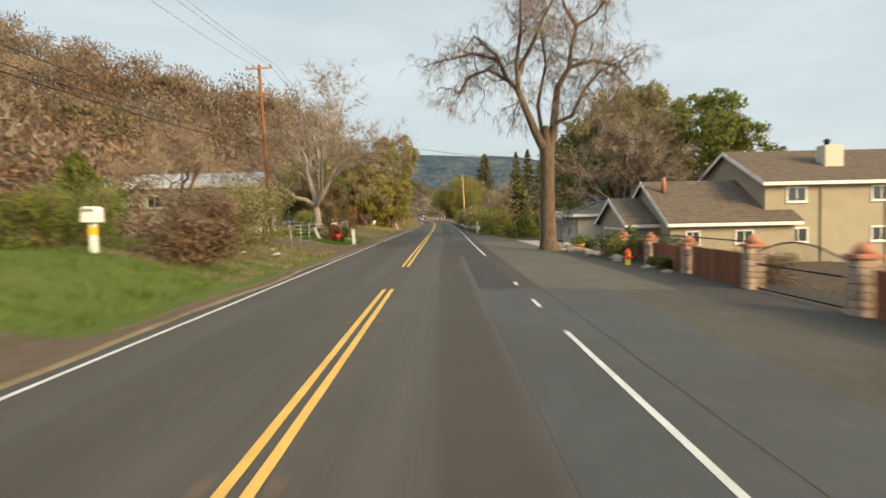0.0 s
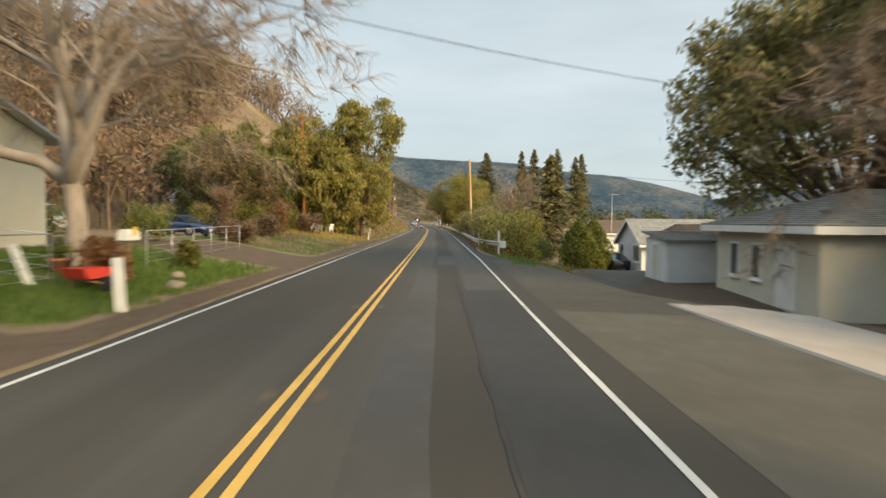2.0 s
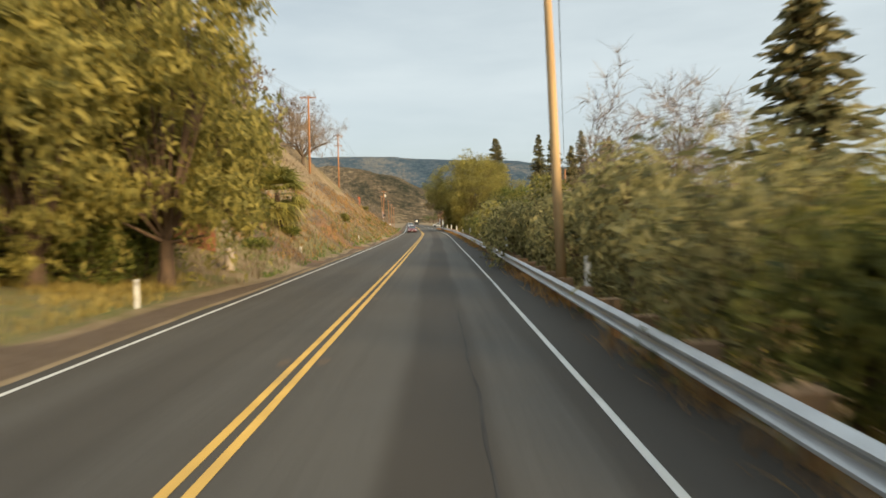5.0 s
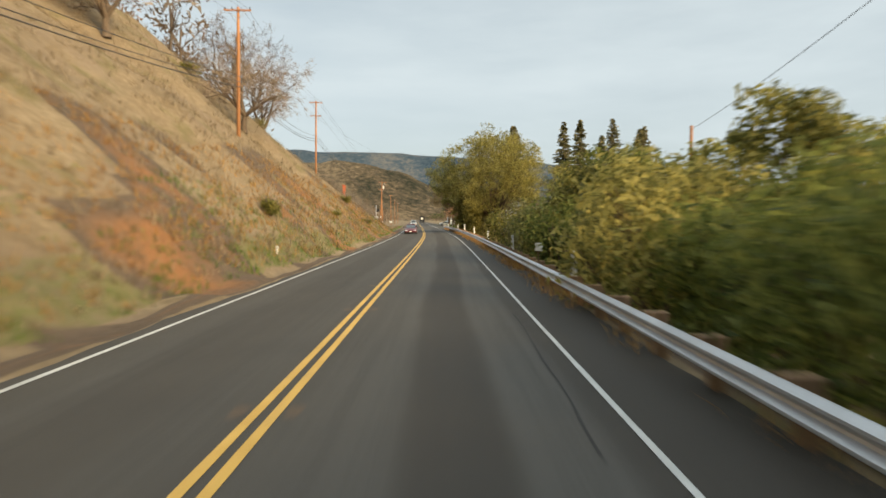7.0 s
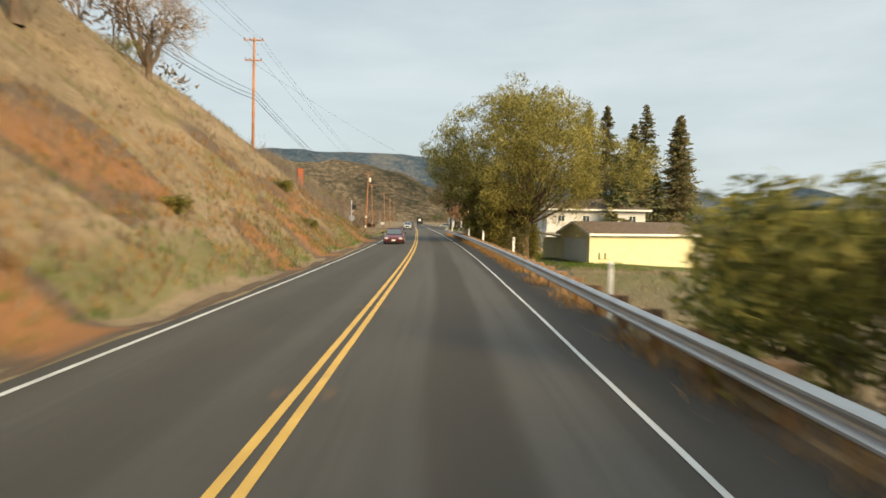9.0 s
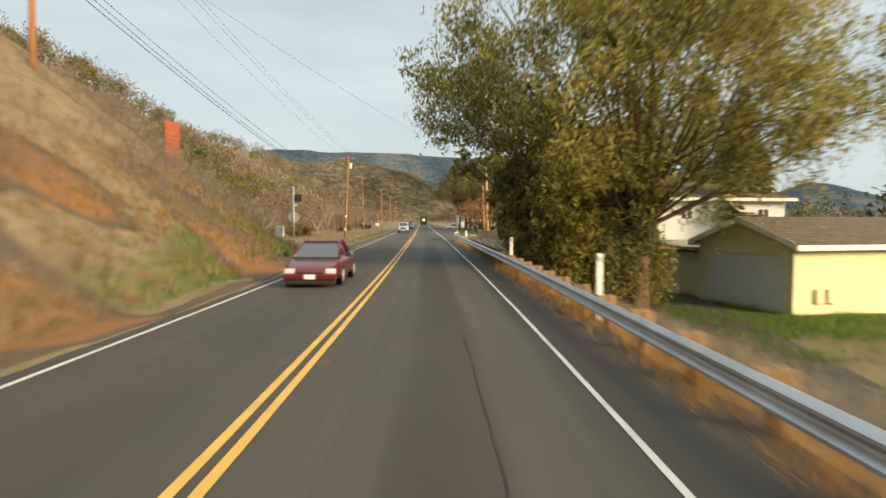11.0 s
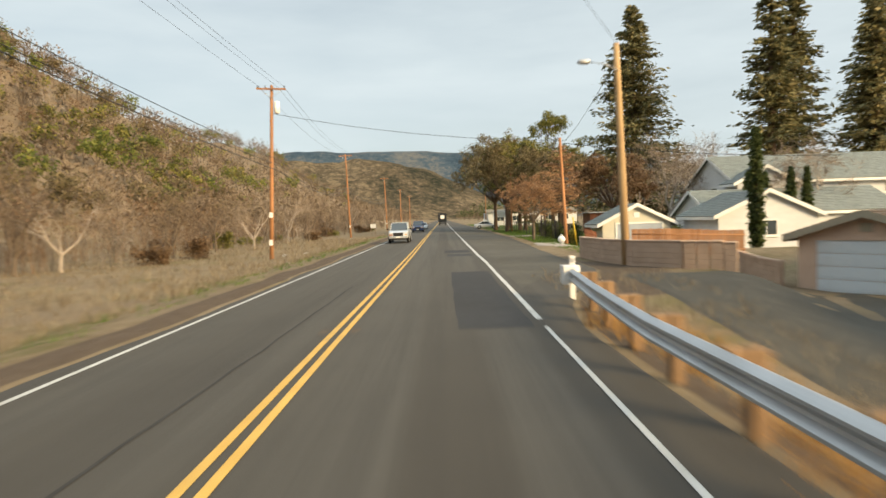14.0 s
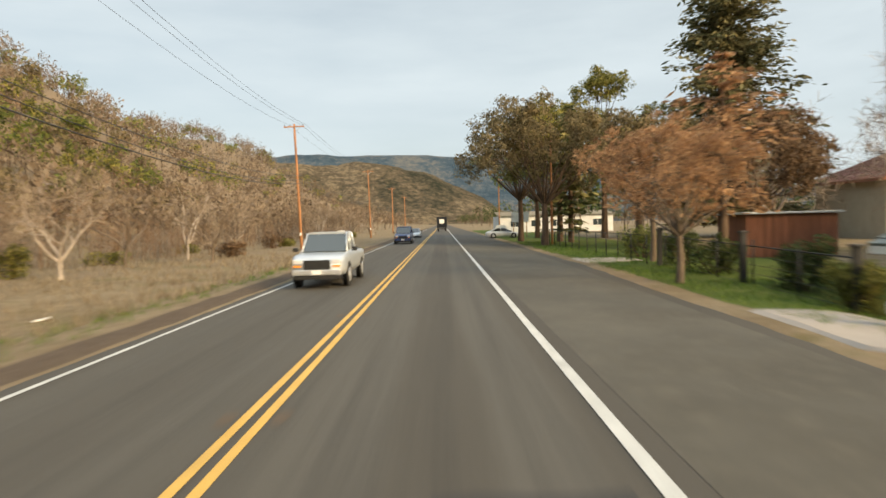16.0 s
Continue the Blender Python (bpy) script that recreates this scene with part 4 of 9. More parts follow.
for s, top, w in ((76.6, 1.32, 0.13), (96.5, 1.16, 0.12), (113, 1.16, 0.11), (131.5, 1.16, 0.15), (146, 1.2, 0.12), (162, 1.15, 0.11), (179, 1.24, 0.12), (196.2, 1.3, 0.13), (209.7, 1.28, 0.15), (222, 1.2, 0.12), (234.2, 1.19, 0.16), (250.0, 0.97, 0.14)):
    marker_post(s, rail_u(s) + (0.45 if s < 249 else 0.12), top, w)
marker_post(83.0, rail_u(83.0) + 0.2, 1.36, plate=True, name="object_marker")
for s, u, top in ((98.8, -7.3, 0.7), (118, -7.4, 0.75), (142.5, -7.2, 0.8)):
    marker_post(s, u, top, 0.1)

# ---- poles and wires ----
def insulator(bm, x, y, z):
    tube(bm, [(x, y, z), (x, y, z + 0.06), (x, y, z + 0.1), (x, y, z + 0.17)], [0.025, 0.05, 0.03, 0.045], 8)


def utility_pole(s, u, top, arms=((0.0, 1.9),), lean=(0.0, 0.0), label="tall brown wooden utility pole with crossarm and wires", r=0.15, z=None, can=False, boxes=(), wood="pole_wood", lamp=0.0):
    g = ground_z(s, u) if z is None else z
    p = thing("utility_pole", road_pose(s, u, g) @ pose(0, 0, 0, lean[0], lean[1], 0), label, "utility pole", "poles along the road")
    h = top - g
    bm = bmesh.new()
    tube(bm, [(0, 0, -0.6), (0, 0, h * 0.4), (0, 0, h * 0.8), (0, 0, h)], [r, r * 0.9, r * 0.78, r * 0.7], 12)
    part("shaft", bm, MAT[wood], p)
    for down, width in arms:
        c = part("crossarm", boxed(-width / 2, -r * 0.7 - 0.1, h - 0.35 - down, width / 2, -r * 0.7, h - 0.23 - down, bevel=0.01), MAT["pole_wood"], p)
        for x in (-width / 2 + 0.1, -width * 0.2, width / 2 - 0.1):
            bm = bmesh.new()
            insulator(bm, x, -r * 0.7 - 0.05, h - 0.23 - down)
            part("insulator", bm, MAT["dark_wire"], c)
        bm = bmesh.new()
        tube(bm, [(-width * 0.35, -r * 0.7 - 0.11, h - 0.35 - down), (0, -r * 0.9, h - 0.95 - down)], [0.015, 0.015], 5)
        tube(bm, [(width * 0.35, -r * 0.7 - 0.11, h - 0.35 - down), (0, -r * 0.9, h - 0.95 - down)], [0.015, 0.015], 5)
        part("brace", bm, MAT["galv"], p)
    if can:
        bm = bmesh.new()
        tube(bm, [(r + 0.22, 0, h - 2.0), (r + 0.22, 0, h - 1.95), (r + 0.22, 0, h - 1.2), (r + 0.22, 0, h - 1.15)], [0.15, 0.2, 0.2, 0.14], 14)
        part("transformer", bm, MAT["white_plastic"], p, "pale grey transformer can")
    if lamp:
        bm = bmesh.new()
        tube(bm, [(0, -r, lamp - 0.25), (-0.5, -r - 0.05, lamp), (-1.15, -r - 0.1, lamp + 0.12)], [0.025, 0.022, 0.02], 7)
        arm = part("lamp_arm", bm, MAT["galv"], p)
        bm = bmesh.new()
        tube(bm, [(-1.1, -r - 0.1, lamp + 0.12), (-1.2, -r - 0.1, lamp + 0.13), (-1.5, -r - 0.12, lamp + 0.14), (-1.62, -r - 0.12, lamp + 0.13)], [0.05, 0.1, 0.11, 0.05], 10)
        part("lamp_head", bm, MAT["galv"], arm, "grey street light head")
    for zz, ww, hh in boxes:
        part("notice_plate", boxed(-ww / 2, -r - 0.03, zz, ww / 2, -r - 0.005, zz + hh, bevel=0.006), MAT["white_plastic"], p)
    return g


POLES = [(-6, -13.2, 13.5), (48.5, -13.4, 13.7), (98.5, -13.8, 12.6), (164.7, -15.8, 18.3), (213.1, -18.3, 20.0), (280.8, -12.35, 11.9), (335, -14.4, 12.6), (392, -13.6, 12.6), (450, -13.8, 12.4), (510, -13.8, 12.4)]
for i, (s, u, top) in enumerate(POLES):
    utility_pole(s, u, top, arms=((0, 2.0), (2.0, 1.7)) if i in (1, 2, 4) else ((0, 2.1),), lean=((0, 1.2), (0, -2.2), (0, -1.2), (0, 0.6), (0, 0.5), (0, 2.6), (0, -1.6), (0, -1), (0, 0), (0, 0))[i], can=i in (5,), boxes=((1.0, 0.26, 0.42), (3.0, 0.26, 0.38)) if i == 5 else ((1.6, 0.2, 0.3),) if i in (1, 6, 7) else (), z=None, wood="pole_red" if i in (1, 2) else "pole_wood", r=0.2 if i == 2 else 0.15)
utility_pole(99, 3.25, 8.3, arms=(), lean=(0, -2.0), label="slim light brown wooden pole behind the guard rail", r=0.13, wood="pole_tan")
utility_pole(260.2, 7.4, 8.6, arms=(), lean=(0, -1.6), label="sunlit wooden service pole behind the block wall", r=0.17, wood="pole_tan", lamp=7.9)
utility_pole(281, 9.1, 7.5, arms=(), lean=(0, -2.4), label="leaning wooden service pole beside the driveway", r=0.13)
utility_pole(235, 11.5, 5.2, arms=(), lean=(0, -0.5), label="short grey wooden service pole by the concrete drive", r=0.13, wood="pole_tan")
utility_pole(150.5, 13.9, 7.2, arms=(), label="slim wooden pole beyond the roadside brush", r=0.12)
utility_pole(325, 10.0, 9.0, arms=(), label="thin wooden pole in front of the oak trees", r=0.11)
utility_pole(372, 9.6, 9.0, arms=((0, 1.4),), label="thin wooden pole far along the road", r=0.11)


def wire(name, a, b, sag, r, parent=None, n=14):
    bm = bmesh.new()
    a, b = Vector(a), Vector(b)
    pts = [a.lerp(b, k / n) - Vector((0, 0, sag * 4 * (k / n) * (1 - k / n))) for k in range(n + 1)]
    tube(bm, pts, [r] * (n + 1), 4, cap=False)
    return part(name, bm, MAT["dark_wire"], parent)


lines = tagged(new("overhead_wires"), "dark power and telephone wires sagging between the poles", "wires")
HEADS = [(s, u + (0.55 if s == 280.8 else 0.0), top) for s, u, top in POLES]  # one pole leans toward the road
for (s0, u0, t0), (s1, u1, t1) in zip(HEADS, HEADS[1:]):
    for off in (-0.85, 0.4, 0.85):
        wire("power_wire", at(s0, u0 + off, t0 - 0.1), at(s1, u1 + off, t1 - 0.1), 0.9, 0.012, lines)
    for dz, sg_ in ((5.3, 1.0), (5.7, 1.15), (6.1, 1.0)):
        wire("telephone_cable", at(s0, u0 + 0.2, t0 - dz), at(s1, u1 + 0.2, t1 - dz), sg_, 0.022 if dz < 6 else 0.03, lines)
wire("service_wire", at(98.5, -13.8, 9.5), at(99, 3.25, 8.1), 0.5, 0.012, lines)
wire("service_wire", at(99, 3.25, 8.1), at(150.5, 13.9, 7.0), 0.7, 0.012, lines)
wire("service_wire", at(99, 3.25, 8.0), at(90, 40, 5.0), 0.5, 0.012, lines)
wire("service_wire", at(48.5, -13.4, 9.2), at(58, 14, 6.5), 0.6, 0.014, lines)
wire("service_wire", at(213.1, -18.3, 17.5), at(260.2, 7.4, 8.3), 1.0, 0.009, lines)
wire("service_wire", at(280.8, -11.9, 9.9), at(281, 9.1, 7.3), 0.5, 0.016, lines)
wire("service_wire", at(260.2, 7.4, 8.4), at(281, 9.1, 7.2), 0.3, 0.014, lines)
wire("service_wire", at(281, 9.1, 7.1), at(276, 26, 5.2), 0.3, 0.02, lines)

# ---- sign, boxes and small roadside things on the far side ----
m = thing("speed_sign", road_pose(232.3, -10.4, ground_z(232.3, -10.4)), "grey steel post with dark flasher box and round sign", "road sign")
bm = bmesh.new()
tube(bm, [(0, 0, -0.4), (0, 0, 5.1)], [0.075, 0.07], 12)
part("post", bm, MAT["galv"], m)
bm = boxed(0.1, -0.14, 3.95, 0.62, 0.14, 4.5, bevel=0.03)
tube(bm, [(0.0, 0, 4.2), (0.12, 0, 4.2)], [0.04, 0.04], 8)
fl = part("flasher_box", bm, MAT["dark_wire"], m, "black flasher housing")
bm = bmesh.new()
tube(bm, [(0.36, -0.24, 4.22), (0.36, -0.13, 4.22)], [0.17, 0.15], 16)
part("hood", bm, MAT["dark_wire"], fl)
bm = bmesh.new()
tube(bm, [(0, 0.06, 2.75), (0, 0.09, 2.75)], [0.42, 0.42], 24)
tube(bm, [(0, 0.08, 2.4), (0, 0.08, 3.1)], [0.02, 0.02], 6)
part("sign_disc", bm, MAT["galv"], m)
bm = bmesh.new()
tube(bm, [(0.18, -0.05, 3.62), (0.18, -0.05, 3.7), (0.18, -0.05, 3.74)], [0.1, 0.13, 0.05], 12)
part("sensor", bm, MAT["white_plastic"], m)
part("base", boxed(-0.18, -0.18, -0.3, 0.18, 0.18, 0.04, bevel=0.02), MAT["galv"], m)

m = thing("utility_cabinet", road_pose(233.5, -11.7, ground_z(233.5, -11.7)), "white metal utility cabinet on a post by the field", "cabinet")
part("post", boxed(-0.05, -0.05, -0.3, 0.05, 0.05, 1.3), MAT["galv"], m)
c = part("body", boxed(-0.28, -0.2, 1.25, 0.28, 0.2, 2.05, bevel=0.02), MAT["white_plastic"], m)
part("door", boxed(-0.24, -0.215, 1.3, 0.24, -0.203, 2.0, bevel=0.004), MAT["galv"], m)
for s, u in ((257.2, -16.8), (258.3, -20.6)):
    m = thing("survey_marker", road_pose(s, u, ground_z(s, u)), "small white plate on a thin stake in dry grass", "marker", "stakes in the field")
    part("stake", boxed(-0.025, -0.025, -0.3, 0.025, 0.025, 1.3), MAT["post_wood"], m)
    part("plate", boxed(-0.17, -0.045, 1.15, 0.17, -0.03, 1.45, bevel=0.01), MAT["white_plastic"], m)
for s, u in ((346, -12.0),):
    m = thing("roadside_sign", road_pose(s, u, ground_z(s, u)), "white rectangular roadside sign on two wooden posts", "sign")
    for x in (-0.3, 0.3):
        part("post", boxed(x - 0.04, -0.04, -0.3, x + 0.04, 0.04, 2.0), MAT["post_wood"], m)
    part("board", boxed(-0.48, -0.07, 1.25, 0.48, -0.045, 1.95, bevel=0.01), MAT["white_plastic"], m)
m = thing("billboard", road_pose(220.4, -14.9, ground_z(220.4, -14.9), 74), "rust red wooden board panel on tall posts on the slope", "sign")
MAT["red_board"] = surface("red_board", (0.22, 0.055, 0.026), (0.40, 0.115, 0.05), 3, 30, 0.8, stretch=(1, 1, 0.2))
for x in (-0.5, 0.5):
    part("post", boxed(x - 0.07, 0.0, -0.6, x + 0.07, 0.12, 3.3, bevel=0.01), MAT["red_board"], m)
for k in range(8):
    part("plank", boxed(-0.65, -0.03, 1.15 + k * 0.26, 0.65, -0.004, 1.15 + k * 0.26 + 0.25, bevel=0.005), MAT["red_board"], m)
for s, u, a in ((287, -11.2, 20), (284.6, -12.4, 70), (33.5, -9.4, 10), (31.5, -8.6, 50), (30.2, -9.9, 0)):
    m = thing("litter", road_pose(s, u, ground_z(s, u) + 0.01, a), "flat pale scrap lying in the verge", "litter")
    bm = boxed(-0.2, -0.13, 0, 0.2, 0.13, 0.05, bevel=0.015)
    for v in bm.verts:
        v.co.z += 0.05 * math.sin(9 * v.co.x) * math.cos(7 * v.co.y)
    part("sheet", bm, MAT["white_plastic"], m)

# ---- houses, walls, fences ----
MAT.update({
    "stucco_tan": surface("stucco_tan", (0.29, 0.255, 0.19), (0.37, 0.325, 0.245), 1.2, 60, 0.9, bumps=0.4, stain=(0.36, 0.31, 0.24), stain_amt=0.35),
    "stucco_yellow": surface("stucco_yellow", (0.56, 0.53, 0.34), (0.68, 0.64, 0.42), 1.2, 60, 0.9, bumps=0.3, stain=(0.44, 0.40, 0.27), stain_amt=0.3),
    "stucco_peach": surface("stucco_peach", (0.46, 0.33, 0.25), (0.58, 0.43, 0.33), 1.2, 60, 0.9, bumps=0.3, stain=(0.35, 0.26, 0.2), stain_amt=0.35),
    "siding_white": surface("siding_white", (0.52, 0.53, 0.54), (0.64, 0.65, 0.66), 0.8, 40, 0.8, bumps=0.15, stain=(0.48, 0.46, 0.41), stain_amt=0.35, stretch=(1, 1, 3)),
    "siding_cream": surface("siding_cream", (0.48, 0.455, 0.37), (0.58, 0.555, 0.455), 0.8, 40, 0.8, bumps=0.15, stain=(0.46, 0.42, 0.34), stain_amt=0.35),
    "shingle_brown": surface("shingle_brown", (0.075, 0.058, 0.046), (0.17, 0.13, 0.10), 3.0, 22, 0.95, bumps=0.8, dist=0.02, stain=(0.06, 0.05, 0.04), stain_amt=0.5),
    "shingle_grey": surface("shingle_grey", (0.16, 0.16, 0.155), (0.30, 0.30, 0.285), 3.0, 22, 0.95, bumps=0.8, dist=0.02, stain=(0.12, 0.12, 0.11), stain_amt=0.5),
    "shingle_green": surface("shingle_green", (0.13, 0.15, 0.145), (0.23, 0.255, 0.245), 3.0, 22, 0.95, bumps=0.8, dist=0.02, stain=(0.10, 0.11, 0.11), stain_amt=0.5),
    "metal_roof": surface("metal_roof", (0.34, 0.36, 0.38), (0.50, 0.52, 0.54), 0.8, 20, 0.5, metal=0.3, bumps=0.1, stain=(0.26, 0.24, 0.22), stain_amt=0.4),
    "tile_red": surface("tile_red", (0.18, 0.08, 0.06), (0.30, 0.14, 0.105), 3.0, 22, 0.9, bumps=0.6, dist=0.02),
    "trim_white": surface("trim_white", (0.66, 0.66, 0.63), (0.78, 0.78, 0.75), 2, 40, 0.6, bumps=0.1, stain=(0.5, 0.48, 0.44), stain_amt=0.3),
    "garage_white": surface("garage_white", (0.52, 0.57, 0.60), (0.60, 0.65, 0.68), 1.5, 40, 0.6, bumps=0.08, stain=(0.46, 0.46, 0.45), stain_amt=0.3),
    "garage_grey": surface("garage_grey", (0.29, 0.33, 0.385), (0.37, 0.41, 0.465), 1.5, 40, 0.6, bumps=0.08, stain=(0.36, 0.38, 0.40), stain_amt=0.3),
    "concrete": surface("concrete", (0.25, 0.25, 0.245), (0.36, 0.36, 0.355), 0.9, 45, 0.9, bumps=0.3, stain=(0.2, 0.185, 0.16), stain_amt=0.5),
    "concrete_warm": surface("concrete_warm", (0.27, 0.235, 0.20), (0.38, 0.335, 0.29), 0.9, 45, 0.9, bumps=0.3, stain=(0.2, 0.17, 0.14), stain_amt=0.5),
    "block_peach": surface("block_peach", (0.38, 0.27, 0.195), (0.48, 0.35, 0.262), 2, 40, 0.95, bumps=0.5, vary=0.04, stain=(0.22, 0.16, 0.12), stain_amt=0.4),
    "fence_red": surface("fence_redwood", (0.13, 0.05, 0.028), (0.25, 0.105, 0.06), 3, 40, 0.85, stretch=(1, 1, 0.2), vary=0.2),
    "fence_orange": surface("fence_cedar", (0.26, 0.125, 0.06), (0.42, 0.22, 0.115), 3, 40, 0.85, stretch=(1, 1, 0.2), vary=0.2),
    "stone": surface("pillar_stone", (0.26, 0.185, 0.14), (0.46, 0.35, 0.27), 6, 40, 0.9, bumps=0.8, dist=0.02, vary=0.25),
    "iron": surface("black_iron", (0.012, 0.012, 0.013), (0.03, 0.03, 0.03), 4, 40, 0.5),
    "rock": surface("garden_rock", (0.18, 0.145, 0.115), (0.40, 0.34, 0.28), 3, 25, 0.95, bumps=0.9, dist=0.03, vary=0.2),
    "red_paint": surface("red_paint", (0.42, 0.03, 0.02), (0.58, 0.06, 0.04), 4, 40, 0.5, stain=(0.3, 0.05, 0.04), stain_amt=0.3),
    "yellow_gloss": surface("yellow_gloss", (0.60, 0.38, 0.03), (0.75, 0.52, 0.06), 4, 40, 0.5),
    "blue_plastic": surface("blue_plastic", (0.02, 0.08, 0.30), (0.03, 0.12, 0.42), 4, 40, 0.5),
    "terracotta": surface("terracotta", (0.30, 0.12, 0.07), (0.42, 0.19, 0.12), 4, 40, 0.85),
})


def glass_mat():
    m, t, b = nodes("window_glass")
    b.inputs["Base Color"].default_value = (0.035, 0.045, 0.05, 1)
    b.inputs["Roughness"].default_value = 0.06
    b.inputs["Specular IOR Level"].default_value = 1.0
    relief(t, b, noise_of(t, 1.5, 2), 0.03, 0.02)
    return m


MAT["glass"] = glass_mat()


class Face:
    """One wall's face: a along it, d out of it, z up."""

    def __init__(self, kind, x0, y0, x1, y1):
        self.k, self.r = kind, (x0, y0, x1, y1)

    def box(self, bm, a0, a1, d0, d1, z0, z1, bevel=0.0):
        x0, y0, x1, y1 = self.r
        if self.k == "s":
            return box(bm, x0 + a0, y0 - d1, z0, x0 + a1, y0 - d0, z1, bevel)
        if self.k == "w":
            return box(bm, x0 - d1, y0 + a0, z0, x0 - d0, y0 + a1, z1, bevel)
        return box(bm, x1 + d0, y0 + a0, z0, x1 + d1, y0 + a1, z1, bevel)

    def made(self, *a, **k):
        bm = bmesh.new()
        self.box(bm, *a, **k)
        return bm


def window(face, parent, a, z, w, h, bars=1, trim="trim_white"):
    bm = bmesh.new()
    t = 0.09
    face.box(bm, a, a + w, 0.0, 0.05, z, z + t)
    face.box(bm, a, a + w, 0.0, 0.05, z + h - t, z + h)
    face.box(bm, a, a + t, 0.0, 0.05, z + t, z + h - t)
    face.box(bm, a + w - t, a + w, 0.0, 0.05, z + t, z + h - t)
    for i in range(bars):
        c = a + w * (i + 1) / (bars + 1)
        face.box(bm, c - 0.025, c + 0.025, 0.0, 0.04, z + t, z + h - t)
    win = part("window", bm, MAT[trim], parent)
    part("sill", face.made(a - 0.06, a + w + 0.06, 0.0, 0.1, z - 0.06, z, bevel=0.01), MAT[trim], win)
    n = bars + 1
    for i in range(n):
        part("pane", face.made(a + t + (w - 2 * t) * i / n, a + t + (w - 2 * t) * (i + 1) / n, 0.022, 0.034, z + t, z + h - t), MAT["glass"], win)
    return win


def garage_door(face, parent, a, z, w, h, mat="garage_white", trim="trim_white"):
    bm = bmesh.new()
    t = 0.12
    face.box(bm, a - t, a, 0, 0.06, z, z + h + t)
    face.box(bm, a + w, a + w + t, 0, 0.06, z, z + h + t)
    face.box(bm, a, a + w, 0, 0.06, z + h, z + h + t)
    g = part("garage_door", bm, MAT[trim], parent)
    for i in range(4):
        bm = bmesh.new()
        z0, z1 = z + h * i / 4 + 0.008, z + h * (i + 1) / 4 - 0.008
        face.box(bm, a, a + w, 0.004, 0.022, z0, z1)
        k = max(2, int(w / 0.75))
        for j in range(k):
            face.box(bm, a + w * (j + 0.12) / k, a + w * (j + 0.88) / k, 0.022, 0.032, z0 + 0.08, z1 - 0.08, bevel=0.004)
        part("panel", bm, MAT[mat], g)
    return g


def house_door(face, parent, a, z, w=0.9, h=2.05, mat="trim_white"):
    bm = bmesh.new()
    face.box(bm, a - 0.1, a, 0, 0.06, z, z + h + 0.1)
    face.box(bm, a + w, a + w + 0.1, 0, 0.06, z, z + h + 0.1)
    face.box(bm, a, a + w, 0, 0.06, z + h, z + h + 0.1)
    d = part("door", bm, MAT["trim_white"], parent)
    bm = face.made(a, a + w, 0.004, 0.03, z, z + h)
    face.box(bm, a + 0.12, a + w - 0.12, 0.03, 0.045, z + 0.2, z + 0.9, bevel=0.006)
    face.box(bm, a + 0.12, a + w - 0.12, 0.03, 0.045, z + 1.05, z + h - 0.15, bevel=0.006)
    part("leaf", bm, MAT[mat], d)
    part("handle", face.made(a + w - 0.12, a + w - 0.06, 0.03, 0.08, z + 0.98, z + 1.04, bevel=0.01), MAT["galv"], d)


def slope(parent, p0, p1, q0, q1, mat, thick=0.12, course=0.28):
    """A roof slope: eave p0 to p1, ridge q0 to q1, laid in overlapping courses."""
    p0, p1, q0, q1 = map(Vector, (p0, p1, q0, q1))
    nrm = (p1 - p0).cross(q0 - p0).normalized()
    if nrm.z < 0:
        nrm = -nrm
    rows = max(3, int((q0 - p0).length / course))
    bm = bmesh.new()
    def quad(a, b, c, d):
        bm.faces.new([bm.verts.new(v) for v in (a, b, c, d)])
    for i in range(rows):
        t0, t1 = i / rows, (i + 1) / rows
        a, b, c, d = p0.lerp(q0, t0), p1.lerp(q1, t0), p1.lerp(q1, t1), p0.lerp(q0, t1)
        up0, up1 = nrm * (thick + 0.03), nrm * (thick + 0.004)
        quad(a + up0, b + up0, c + up1, d + up1)
        quad(a + up1, b + up1, b + up0, a + up0)
    for a, b in ((p0, p1), (p1, q1), (q1, q0), (q0, p0)):
        quad(a, b, b + nrm * (thick + 0.004), a + nrm * (thick + 0.004))
    quad(p0, q0, q1, p1)
    bmesh.ops.recalc_face_normals(bm, faces=bm.faces[:])
    return part("roof", bm, MAT[mat], parent)


